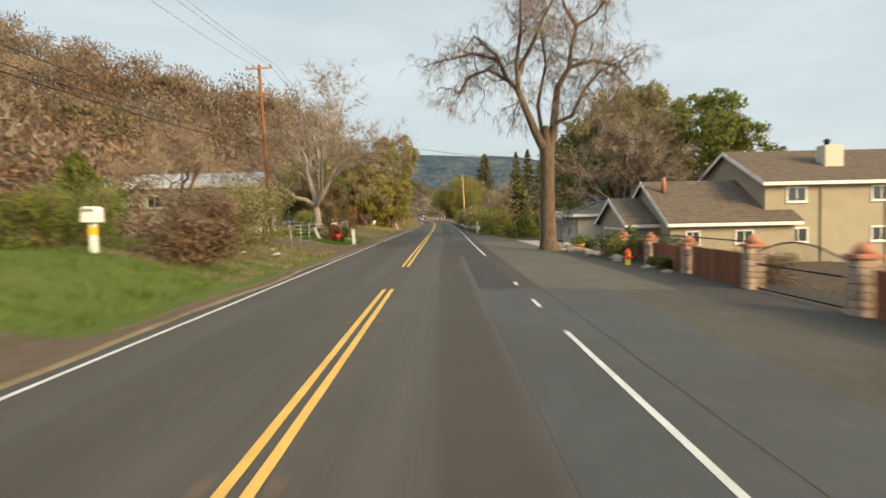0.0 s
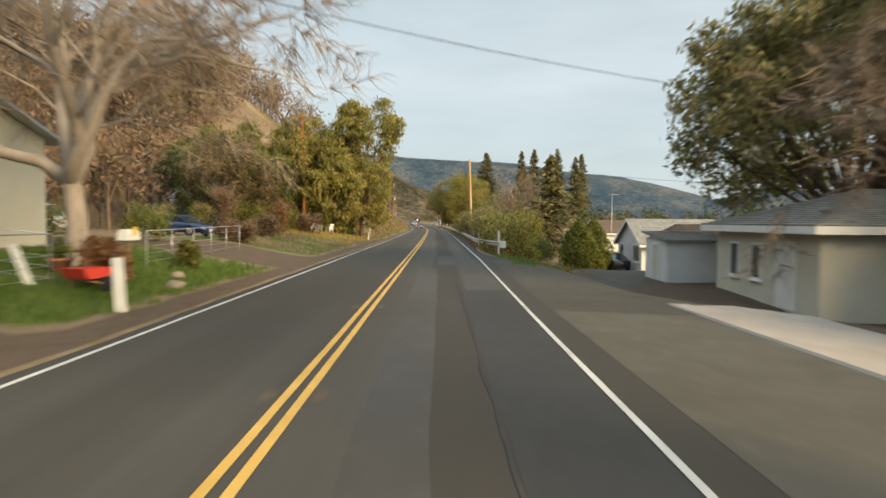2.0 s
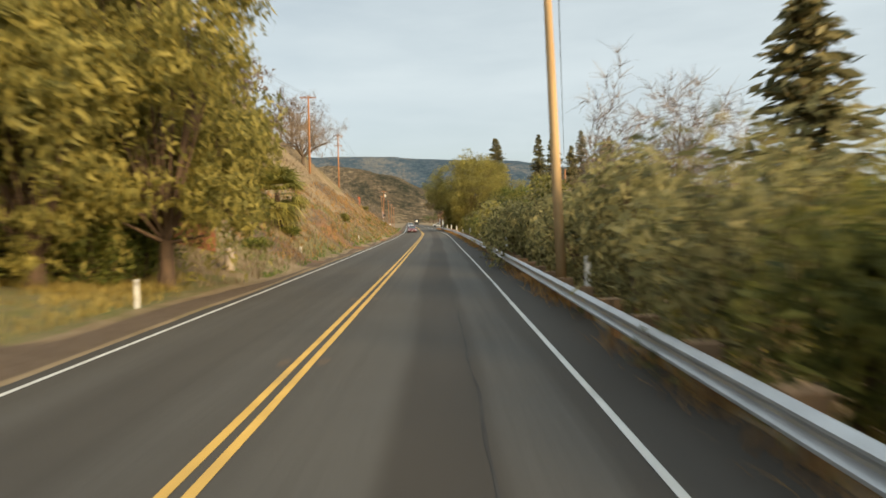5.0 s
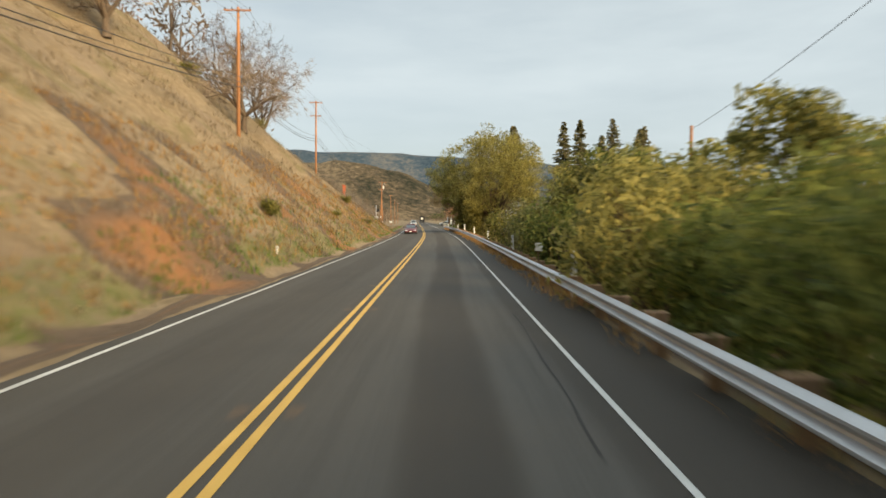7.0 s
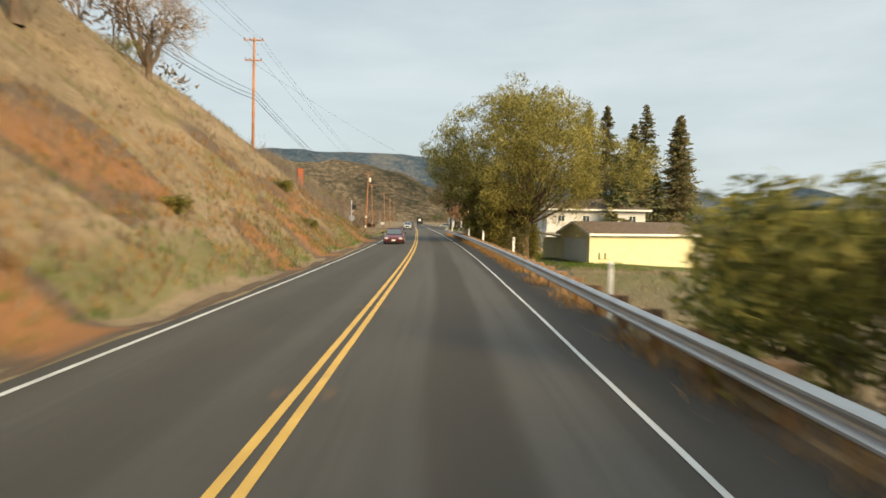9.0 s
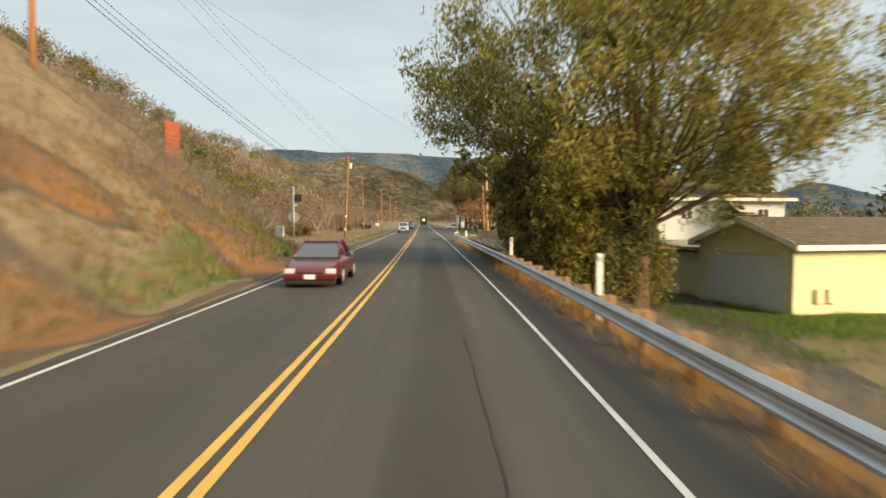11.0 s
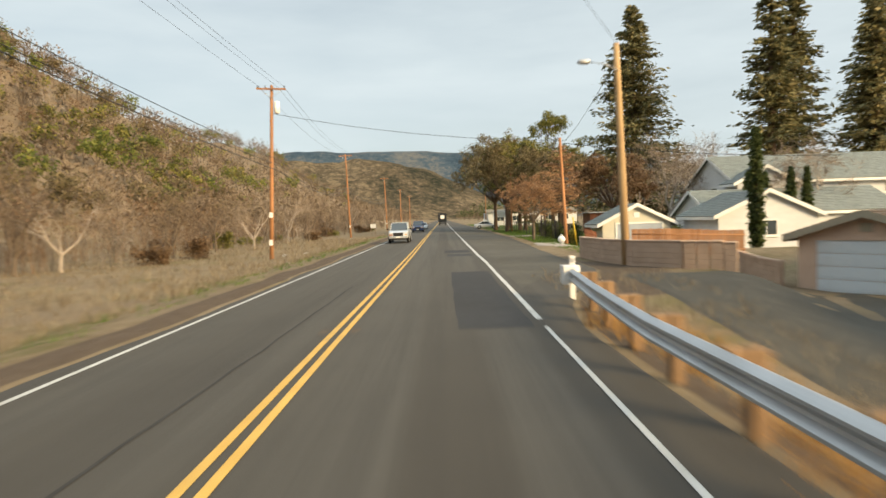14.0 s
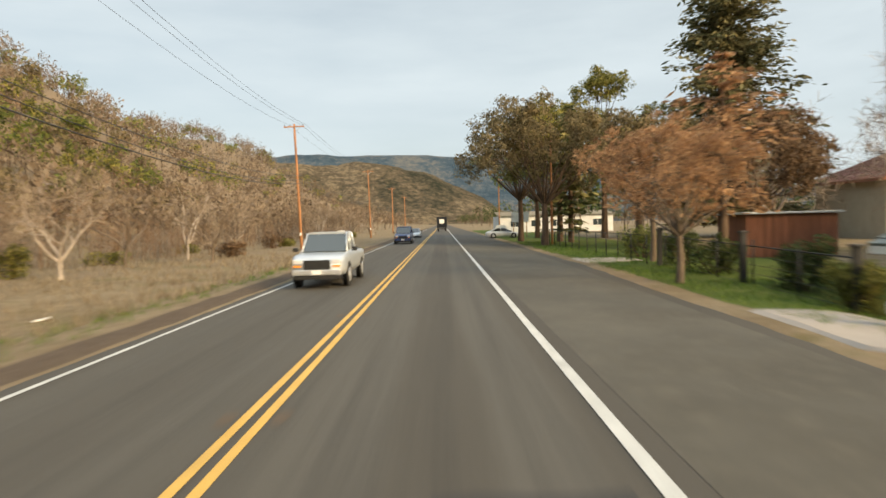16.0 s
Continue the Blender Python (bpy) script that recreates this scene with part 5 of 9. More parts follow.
def gable_block(top, x0, y0, x1, y1, z0, eave, rise, axis, wall, roof, over=0.4, rake=0.3, trim="trim_white", siding=False):
    """Walls with gable ends and a two-sided roof; axis of the ridge x or y."""
    bm = bmesh.new()
    if axis == "x":
        ym = (y0 + y1) / 2
        prism(bm, [(y0, z0), (y1, z0), (y1, eave), (ym, eave + rise), (y0, eave)], 0, x0, x1)
        run = (y1 - y0) / 2
        drop = rise * over / run
        for ye, sg in ((y0 - over, -1), (y1 + over, 1)):
            slope(top, (x0 - rake, ye, eave - drop), (x1 + rake, ye, eave - drop), (x0 - rake, ym, eave + rise), (x1 + rake, ym, eave + rise), roof)
            part("fascia", boxed(x0 - rake - 0.004, min(ye, ye + sg * 0.03), eave - drop - 0.14, x1 + rake + 0.004, max(ye, ye + sg * 0.03), eave - drop + 0.12), MAT[trim], top)
        ends = [(x0 - rake, -1), (x1 + rake, 1)]
        for xe, sg in ends:
            bm2 = bmesh.new()
            for ya, yb in ((y0 - over, ym), (y1 + over, ym)):
                a, b = (ya, eave - drop), (yb, eave + rise)
                prism(bm2, [(a[0], a[1] - 0.13), (a[0], a[1] + 0.13), (b[0], b[1] + 0.13), (b[0], b[1] - 0.13)], 0, min(xe, xe + sg * 0.035), max(xe, xe + sg * 0.035))
            part("bargeboard", bm2, MAT[trim], top)
    else:
        xm = (x0 + x1) / 2
        prism(bm, [(x0, z0), (x1, z0), (x1, eave), (xm, eave + rise), (x0, eave)], 1, y0, y1)
        run = (x1 - x0) / 2
        drop = rise * over / run
        for xe, sg in ((x0 - over, -1), (x1 + over, 1)):
            slope(top, (xe, y0 - rake, eave - drop), (xe, y1 + rake, eave - drop), (xm, y0 - rake, eave + rise), (xm, y1 + rake, eave + rise), roof)
            part("fascia", boxed(min(xe, xe + sg * 0.03), y0 - rake - 0.004, eave - drop - 0.14, max(xe, xe + sg * 0.03), y1 + rake + 0.004, eave - drop + 0.12), MAT[trim], top)
        for ye, sg in ((y0 - rake, -1), (y1 + rake, 1)):
            bm2 = bmesh.new()
            for xa, xb in ((x0 - over, xm), (x1 + over, xm)):
                a, b = (xa, eave - drop), (xb, eave + rise)
                prism(bm2, [(a[0], a[1] - 0.13), (a[0], a[1] + 0.13), (b[0], b[1] + 0.13), (b[0], b[1] - 0.13)], 1, min(ye, ye + sg * 0.035), max(ye, ye + sg * 0.035))
            part("bargeboard", bm2, MAT[trim], top)
    part("wall", bm, MAT[wall], top)
    faces = {k: Face(k, x0, y0, x1, y1) for k in ("s", "w", "e")}
    if siding:
        for k in ("s", "w"):
            ln = (x1 - x0) if k == "s" else (y1 - y0)
            n = int((eave - z0) / 0.2)
            for i in range(n):
                part("siding_board", faces[k].made(0, ln, 0.001, 0.02, z0 + i * 0.2, z0 + i * 0.2 + 0.19), MAT[wall], top)
    return faces


def hip_roof(top, x0, y0, x1, y1, eave, rise, roof, over=0.45):
    x0, y0, x1, y1 = x0 - over, y0 - over, x1 + over, y1 + over
    if x1 - x0 >= y1 - y0:
        h = (y1 - y0) / 2
        a, b = (x0 + h, (y0 + y1) / 2, eave + rise), (x1 - h, (y0 + y1) / 2, eave + rise)
        slope(top, (x0, y0, eave), (x1, y0, eave), a, b, roof)
        slope(top, (x0, y1, eave), (x1, y1, eave), a, b, roof)
        slope(top, (x0, y0, eave), (x0, y1, eave), a, a, roof)
        slope(top, (x1, y0, eave), (x1, y1, eave), b, b, roof)
    else:
        h = (x1 - x0) / 2
        a, b = ((x0 + x1) / 2, y0 + h, eave + rise), ((x0 + x1) / 2, y1 - h, eave + rise)
        slope(top, (x0, y0, eave), (x0, y1, eave), a, b, roof)
        slope(top, (x1, y0, eave), (x1, y1, eave), a, b, roof)
        slope(top, (x0, y0, eave), (x1, y0, eave), a, a, roof)
        slope(top, (x0, y1, eave), (x1, y1, eave), b, b, roof)
    part("fascia", boxed(x0, y0 - 0.03, eave - 0.14, x1, y0 - 0.002, eave + 0.1), MAT["trim_white"], top)
    part("fascia", boxed(x0 - 0.03, y0, eave - 0.14, x0 - 0.002, y1, eave + 0.1), MAT["trim_white"], top)


def house(name, s, u, z, label, turn=0.0):
    return thing(name, road_pose(s, u, z, turn), label, "house")


# tan two-storey house behind the gate; its own axes: x away from the road, y along it
h = house("tan_house", 38, 11.6, -1.25, "tan stucco two-storey house with brown shingle roofs and white trim")
f = gable_block(h, 0.0, 2.4, 4.6, 9.8, -0.6, 2.5, 1.55, "x", "stucco_tan", "shingle_brown")
garage_door(f["w"], h, 1.2, -0.1, 4.6, 2.15, "stucco_tan")
f = gable_block(h, 1.9, 0.2, 9.4, 9.8, -0.6, 2.6, 2.5, "x", "stucco_tan", "shingle_brown")
window(f["s"], h, 3.9, 1.15, 1.1, 0.85, 1)
window(f["s"], h, 0.9, 1.15, 0.9, 0.85, 1)
f = gable_block(h, 8.0, 1.0, 23.0, 11.6, -0.6, 4.95, 2.15, "x", "stucco_tan", "shingle_brown")
for a, z in ((1.3, 3.6), (1.4, 1.1), (6.5, 3.6), (6.5, 1.1), (11, 3.6)):
    window(f["s"], h, a, z, 1.25, 0.95, 1)
part("chimney", boxed(12.8, 2.9, 5.0, 14.0, 3.9, 7.25, bevel=0.04), MAT["siding_cream"], h, "pale chimney stack")
bm = bmesh.new()
tube(bm, [(13.2, 3.4, 7.25), (13.2, 3.4, 7.5), (13.2, 3.4, 7.55), (13.2, 3.4, 7.7)], [0.16, 0.16, 0.26, 0.05], 12)
part("chimney_cowl", bm, MAT["iron"], h)
for x in (11.4, 15.4):
    part("downpipe", boxed(x, 0.9, -0.5, x + 0.09, 0.998, 4.8), MAT["stucco_tan"], h)
bm = bmesh.new()
tube(bm, [(2.6, 3.4, 4.4), (2.6, 3.4, 5.4)], [0.16, 0.14], 10)
part("flue", bm, MAT["terracotta"], h, "rusty round flue")

# small houses and sheds beyond it
h = house("cream_cottage", 52.3, 10.9, -0.75, "low cream cottage with grey roof and tall sash windows")
f = {k: Face(k, 0, 0, 8.5, 6.8) for k in "sw"}
part("wall", boxed(0, 0, -0.5, 8.5, 6.8, 2.55), MAT["siding_cream"], h)
hip_roof(h, 0, 0, 8.5, 6.8, 2.55, 1.25, "shingle_grey")
for a in (3.3, 4.9):
    window(f["w"], h, a, 0.75, 0.75, 1.3, 0)
house_door(f["w"], h, 1.3, 0.0)
window(f["s"], h, 2.5, 0.9, 1.1, 1.1, 1)
window(f["s"], h, 5.5, 0.9, 1.1, 1.1, 1)
h = thing("garden_shed", road_pose(60.6, 9.4, -0.75), "pale grey garden shed with a low lean-to roof", "shed")
part("wall", boxed(0, 0, -0.6, 2.7, 2.6, 2.0), MAT["siding_white"], h)
slope(h, (-0.15, -0.2, 1.9), (2.85, -0.2, 1.9), (-0.15, 2.8, 2.25), (2.85, 2.8, 2.25), "shingle_grey", thick=0.08)
part("trim", boxed(-0.03, -0.03, -0.5, 0.1, -0.002, 1.9), MAT["trim_white"], h)
house_door(Face("w", 0, 0, 2.7, 2.6), h, 0.8, 0.0, 0.8, 1.75, "siding_cream")
h = house("white_lake_house", 82.4, 15.4, -1.7, "white house with grey gable roof and barred windows near the lake")
f = gable_block(h, 0, 0, 13, 6.3, -0.8, 2.15, 1.7, "x", "siding_white", "shingle_grey", over=0.45)
window(f["w"], h, 0.35, 0.55, 1.7, 1.4, 3)
house_door(f["w"], h, 2.9, 0.0, 0.9, 2.0, "siding_white")
window(f["w"], h, 4.6, 0.7, 1.1, 1.2, 1)
window(f["s"], h, 1.7, 0.45, 1.3, 1.4, 2)
window(f["s"], h, 5.6, 0.6, 1.3, 1.2, 2)
g = gable_block(h, 0.9, -0.3, 2.9, 1.2, 2.0, 2.2, 0.6, "y", "siding_white", "shingle_grey", over=0.2)
h = thing("garden_shed", road_pose(73.4, 13.9, -1.55, -4), "sunlit cream shed with a dark hipped roof by the yard", "shed")
part("wall", boxed(0, 0, -0.6, 7.0, 2.3, 2.35), MAT["siding_cream"], h)
hip_roof(h, 0, 0, 7.0, 2.3, 2.35, 1.0, "shingle_brown", over=0.4)
part("trim", boxed(-0.04, -0.04, -0.5, 0.1, -0.002, 2.3), MAT["trim_white"], h)
house_door(Face("w", 0, 0, 7.0, 2.3), h, 0.8, 0.0, 0.8, 1.9, "siding_cream")
h = house("far_house", 102, 26, -3.2, "low house with rusty brown roof below the road")
f = gable_block(h, 0, 0, 14, 9, -1.5, 2.4, 1.9, "x", "stucco_peach", "tile_red")
window(f["w"], h, 3, 0.8, 1.4, 1.1, 1)
h = house("far_house", 128, 24, -3.0, "white house with red-brown roof toward the lake")
f = gable_block(h, 0, 0, 12, 9, -1.5, 3.4, 1.8, "x", "siding_white", "shingle_brown")
window(f["w"], h, 3, 1.2, 1.4, 1.1, 1)
m = thing("rooftop_tank", road_pose(104, 30, 0.6), "white boxy tank on the far roof", "tank")
part("tank", boxed(0, 0, 0, 1.6, 1.6, 1.5, bevel=0.08), MAT["trim_white"], m)
m = thing("antenna", road_pose(84.4, 13.6, -1.7), "thin television antenna mast with short rods", "antenna")
bm = bmesh.new()
tube(bm, [(0, 0, -0.3), (0, 0, 6.0)], [0.025, 0.018], 6)
part("mast", bm, MAT["galv"], m)
for k in range(6):
    bm = bmesh.new()
    tube(bm, [(-0.45 + 0.04 * k, -0.5 + k * 0.2, 5.85), (0.45 - 0.04 * k, -0.5 + k * 0.2, 5.85)], [0.008, 0.008], 5)
    part("rod", bm, MAT["galv"], m)
bm = bmesh.new()
tube(bm, [(0, -0.55, 5.85), (0, 0.55, 5.85)], [0.012, 0.012], 5)
part("boom", bm, MAT["galv"], m)

# long house with the metal roof across the road
h = house("cream_house", 53.2, -33.0, 1.15, "long cream house with a grey metal roof on the bank")
part("wall", boxed(0, 0, -1.2, 17.0, 6.5, 3.95), MAT["siding_cream"], h)
slope(h, (-0.5, -0.8, 3.75), (17.5, -0.8, 3.75), (-0.5, 3.2, 4.95), (17.5, 3.2, 4.95), "metal_roof", course=0.6)
slope(h, (-0.5, 7.2, 3.75), (17.5, 7.2, 3.75), (-0.5, 3.2, 4.95), (17.5, 3.2, 4.95), "metal_roof", course=0.6)
part("fascia", boxed(-0.5, -0.84, 3.6, 17.5, -0.81, 3.88), MAT["trim_white"], h)
prism(bm := bmesh.new(), [(0, 3.95), (6.5, 3.95), (3.2, 4.9)], 0, 16.96, 17.0)
part("gable", bm, MAT["siding_cream"], h)
f = Face("s", 0, 0, 17, 9)
for a in (12.3, 8.0, 3.0):
    window(f, h, a, 2.0, 1.25, 1.05, 1)
window(Face("e", 0, 0, 17, 9), h, 2.0, 2.0, 1.2, 1.05, 1)
h = house("small_white_house", 62, -45, 2.6, "small white gabled house among the bushes")
f = gable_block(h, 0, 0, 6, 6, -2, 2.8, 1.5, "y", "siding_white", "shingle_grey")
window(f["s"], h, 2.2, 1.0, 1.2, 1.1, 1)
h = house("white_cabin", 96, -26, 1.4, "white cabin half hidden behind the trees")
f = gable_block(h, 0, 0, 6.5, 5, -1.2, 2.6, 1.4, "x", "siding_white", "shingle_grey")
window(f["s"], h, 3.5, 0.9, 1.2, 1.1, 1)

# yellow garage below the road
h = house("yellow_garage", 209.0, 15.0, -1.8, "pale yellow stucco garage with a dark shingle roof", 17)
f = gable_block(h, 0, 0, 12.5, 5.6, -0.6, 2.9, 1.0, "x", "stucco_yellow", "shingle_brown", over=0.45)
garage_door(f["w"], h, 0.55, 0.0, 4.3, 2.3, "garage_white", "siding_cream")
part("wall", boxed(0.5, 5.61, -0.6, 9, 10.4, 2.2), MAT["stucco_yellow"], h)
slope(h, (0.1, 5.62, 2.25), (9.3, 5.62, 2.25), (0.1, 10.7, 2.6), (9.3, 10.7, 2.6), "shingle_grey")
for a, w in ((1.1, 0.42), (1.75, 0.6)):
    part("meter_box", f["s"].made(a, a + w, 0.0, 0.18, 0.35, 0.95, bevel=0.02), MAT["stucco_yellow"], h)
h = house("white_two_storey_house", 236.5, 16.4, -1.35, "white sided two-storey house with garages below and grey roof")
f = {k: Face(k, 0, 0, 14, 9.6) for k in "sw"}
part("wall", boxed(0, 0, -0.8, 14, 9.6, 5.2), MAT["siding_white"], h)
for k, ln in (("s", 14), ("w", 9.6)):
    for i in range(13):
        part("siding_board", f[k].made(0, ln, 0.001, 0.02, 2.6 + i * 0.2, 2.6 + i * 0.2 + 0.185), MAT["siding_white"], h)
hip_roof(h, 0, 0, 14, 9.6, 5.25, 1.6, "shingle_brown", over=0.7)
garage_door(f["w"], h, 0.7, 0.0, 3.6, 2.2)
garage_door(f["w"], h, 5.2, 0.0, 3.6, 2.2)
for a in (1.2, 6.6):
    window(f["w"], h, a, 3.5, 1.5, 1.0, 1)
for a in (1.5, 5.0, 9.0, 11.6):
    window(f["s"], h, a, 3.5, 1.1, 1.0, 1)
part("gate", f["s"].made(1.5, 4.5, 0.5, 0.56, 0.0, 1.7), MAT["fence_red"], h)
h = house("peach_garage", 255.0, 16.1, -1.2, "peach stucco garage with a brown gable roof and pale door", 33)
f = gable_block(h, 0, 0, 7.5, 4.7, -0.5, 2.1, 0.75, "x", "stucco_peach", "shingle_brown", over=0.4, trim="stucco_tan")
garage_door(f["w"], h, 0.7, 0.0, 3.3, 1.9, trim="stucco_peach")
part("gable_vent", f["w"].made(2.15, 2.55, 0, 0.04, 2.2, 2.5, bevel=0.01), MAT["stucco_tan"], h)
h = house("cream_garage", 281.6, 11.9, -1.0, "small cream garage with a blue-grey door and green-grey gable roof")
f = gable_block(h, 0, 0, 5.0, 3.6, -0.5, 2.25, 1.25, "y", "siding_cream", "shingle_green", over=0.45)
garage_door(f["s"], h, 1.05, 0.0, 3.3, 2.1, "garage_grey")
part("gable_vent", f["s"].made(2.3, 2.7, 0, 0.04, 2.55, 2.95, bevel=0.01), MAT["trim_white"], h)
h = house("white_house", 276.5, 18.2, -0.8, "low white house with green-grey gable roofs")
f = gable_block(h, 0, 0, 6.5, 6, -0.5, 2.4, 1.5, "y", "siding_white", "shingle_green")
window(f["s"], h, 2.4, 0.9, 1.5, 1.1, 1)
gable_block(h, 2.0, 5.8, 16, 13, -0.5, 2.5, 1.7, "x", "siding_white", "shingle_green")
h = house("white_gabled_house", 288, 24.5, -0.7, "tall white two-storey house with grey roof behind the cypresses")
f = gable_block(h, 0, 0, 16, 9, -0.5, 5.1, 2.2, "x", "siding_white", "shingle_green", over=0.6)
for a in (2.0, 6.0, 12.6):
    window(f["s"], h, a, 3.6, 1.4, 1.0, 1)
window(f["w"], h, 3.0, 3.6, 1.4, 1.0, 1)
g = gable_block(h, -0.6, -2.0, 4.0, 0.1, -0.5, 4.8, 1.2, "y", "siding_white", "shingle_green", over=0.4)
window(g["s"], h, 1.6, 3.5, 1.3, 1.0, 1)
h = house("brown_roofed_house", 322, 37.5, -0.6, "tan two-storey house with a dark red-brown roof behind the trees")
f = gable_block(h, 0, 0, 14, 10, -0.5, 5.6, 2.6, "y", "stucco_tan", "tile_red", over=0.7, rake=0.6, trim="fence_red")
for a in (2.4, 8.6):
    window(f["s"], h, a, 3.9, 1.5, 1.1, 1)
    window(f["s"], h, a, 1.0, 1.5, 1.1, 1)
h = thing("garden_shed", road_pose(300.5, 15.4, -0.35), "long red-brown wooden garden shed with a pale flat roof", "shed")
part("wall", boxed(0, 0, -0.3, 4.6, 3.2, 2.35), MAT["fence_red"], h)
for k in range(22):
    part("board", boxed(0.01 + k * 0.209, -0.022, -0.25, 0.2 + k * 0.209, -0.002, 2.3), MAT["fence_red"], h)
part("roof", boxed(-0.2, -0.25, 2.36, 4.8, 3.4, 2.46, bevel=0.02), MAT["metal_roof"], h)
h = house("long_white_building", 392, 11.5, -0.1, "long low white building far along the road")
part("wall", boxed(0, 0, -0.5, 22, 16, 3.1), MAT["siding_white"], h)
slope(h, (-0.4, -0.5, 3.1), (22.4, -0.5, 3.1), (-0.4, 8, 3.9), (22.4, 8, 3.9), "shingle_grey")
for a in (2, 6, 10, 14, 18):
    window(Face("s", 0, 0, 22, 16), h, a, 0.9, 2.0, 1.4, 1)

# redwood fence, stone pillars and arched iron gate
def pillar(s, u, hh):
    p = thing("stone_pillar", road_pose(s, u, ground_z(s, u)), "square stone gate pillar with a rounded sunlit cap", "pillar", "gate pillars")
    rng = random.Random(int(s * 10))
    n = int(hh / 0.16)
    for i in range(n):
        x = -0.21 + rng.uniform(-0.01, 0.01)
        for half in (0, 1):
            part("stone", boxed(x + half * 0.215, -0.21, -0.1 + i * 0.16, x + half * 0.215 + 0.205, 0.21, -0.1 + i * 0.16 + 0.15, bevel=0.02), MAT["stone"], p)
    bm = boxed(-0.26, -0.26, n * 0.16 - 0.1, 0.26, 0.26, n * 0.16, bevel=0.03)
    tube(bm, [(0, 0, n * 0.16), (0, 0, n * 0.16 + 0.12), (0, 0, n * 0.16 + 0.24)], [0.22, 0.17, 0.04], 12)
    part("cap", bm, MAT["terracotta"], p, "rounded terracotta cap")


def board_fence(s0, u0, s1, u1, hh, mat, label, board=0.14, rails=True):
    p = thing("board_fence", road_pose(s0, u0, 0), label, "fence")
    inv = p.matrix_world.inverted()
    n = int(math.hypot(s1 - s0, u1 - u0) / board)
    ang = math.degrees(math.atan2(u1 - u0, s1 - s0))
    me = None
    for i in range(n):
        k = (i + 0.5) / n
        s, u = s0 + (s1 - s0) * k, u0 + (u1 - u0) * k
        if me is None:
            ob = part("board", boxed(-0.012, -board / 2 + 0.006, -0.15, 0.012, board / 2 - 0.006, hh, bevel=0.004), MAT[mat], p)
            me = ob.data
        else:
            ob = new("board", me)
            ob.parent = p
        ob.matrix_local = inv @ road_pose(s, u, ground_z(s, u) + 0.02 * math.sin(i * 2.3), -ang)
    for zz in (0.3, hh - 0.25) if rails else ():
        a, b = at(s0, u0 + 0.03, ground_z(s0, u0) + zz), at(s1, u1 + 0.03, ground_z(s1, u1) + zz)
        bm = bmesh.new()
        tube(bm, [inv @ a, inv @ b], [0.045, 0.045], 4)
        part("rail", bm, MAT[mat], p)
    return p


for s, u in ((12.3, 8.0), (16.9, 8.1), (21.6, 8.2), (25.9, 8.3), (30.2, 8.4)):
    pillar(s, u, 1.2 if s > 20 else 1.35)
board_fence(4.5, 7.9, 12.0, 8.0, 1.0, "fence_red", "low red-brown board fence between stone pillars")
board_fence(17.2, 8.1, 21.3, 8.2, 1.0, "fence_red", "low red-brown board fence between stone pillars")
board_fence(21.9, 8.2, 25.6, 8.3, 0.95, "fence_red", "low red-brown board fence beside the planted border")
board_fence(26.2, 8.3, 29.9, 8.4, 0.9, "fence_red", "low red-brown board fence beside the planted border")
gt = thing("iron_gate", road_pose(12.6, 8.0, ground_z(14.5, 8.05)), "black wrought iron driveway gate with an arched top", "gate")
for leaf in (0, 1):
    bm = bmesh.new()
    y0, y1 = (0.1, 1.95) if leaf == 0 else (2.0, 3.9)
    for z in (0.12, 0.75):
        box(bm, -0.02, y0, z, 0.02, y1, z + 0.04)
    pts = [(0, y0 + (y1 - y0) * k / 8, 1.05 + 0.35 * math.sin(math.pi * ((y0 + (y1 - y0) * k / 8) / 4.0))) for k in range(9)]
    tube(bm, pts, [0.022] * 9, 6)
    lf = part("gate_leaf", bm, MAT["iron"], gt)
    for k in range(13):
        y = y0 + (y1 - y0) * (k + 0.5) / 13
        bm = bmesh.new()
        tube(bm, [(0, y, 0.12), (0, y, 1.05 + 0.35 * math.sin(math.pi * y / 4.0))], [0.009, 0.009], 5)
        part("bar", bm, MAT["iron"], lf)
fr = thing("iron_railing", road_pose(17.2, 8.35, 0), "black iron railing above the low fence", "railing")
for k in range(46):
    y = 0.2 + k * 0.28
    bm = bmesh.new()
    g = ground_z(17.2 + y, 8.35)
    tube(bm, [(0, y, g), (0, y, g + 1.35)], [0.01, 0.01], 5)
    part("bar", bm, MAT["iron"], fr)
bm = bmesh.new()
tube(bm, [(0, 0, ground_z(18, 8.35) + 1.3), (0, 13, ground_z(30, 8.35) + 1.3)], [0.02, 0.02], 6)
part("top_rail", bm, MAT["iron"], fr)


def rock(s, u, r, seed, flat=0.6):
    rng = np.random.default_rng(seed)
    m = thing("garden_rock", road_pose(s, u, ground_z(s, u) - 0.02, rng.uniform(0, 360)), "rounded garden rock at the edge of the verge", "rock", "border rocks")
    bm = bmesh.new()
    bmesh.ops.create_icosphere(bm, subdivisions=3, radius=r)
    for v in bm.verts:
        k = 1 + 0.35 * noise.noise(v.co * (1.3 / r) + Vector((seed, 0, 0))) + 0.12 * noise.noise(v.co * (4 / r))
        v.co = Vector((v.co.x * k * 1.2, v.co.y * k, v.co.z * k * flat + r * flat * 0.5))
    part("stone", bm, MAT["rock"], m, smooth_shade=True)


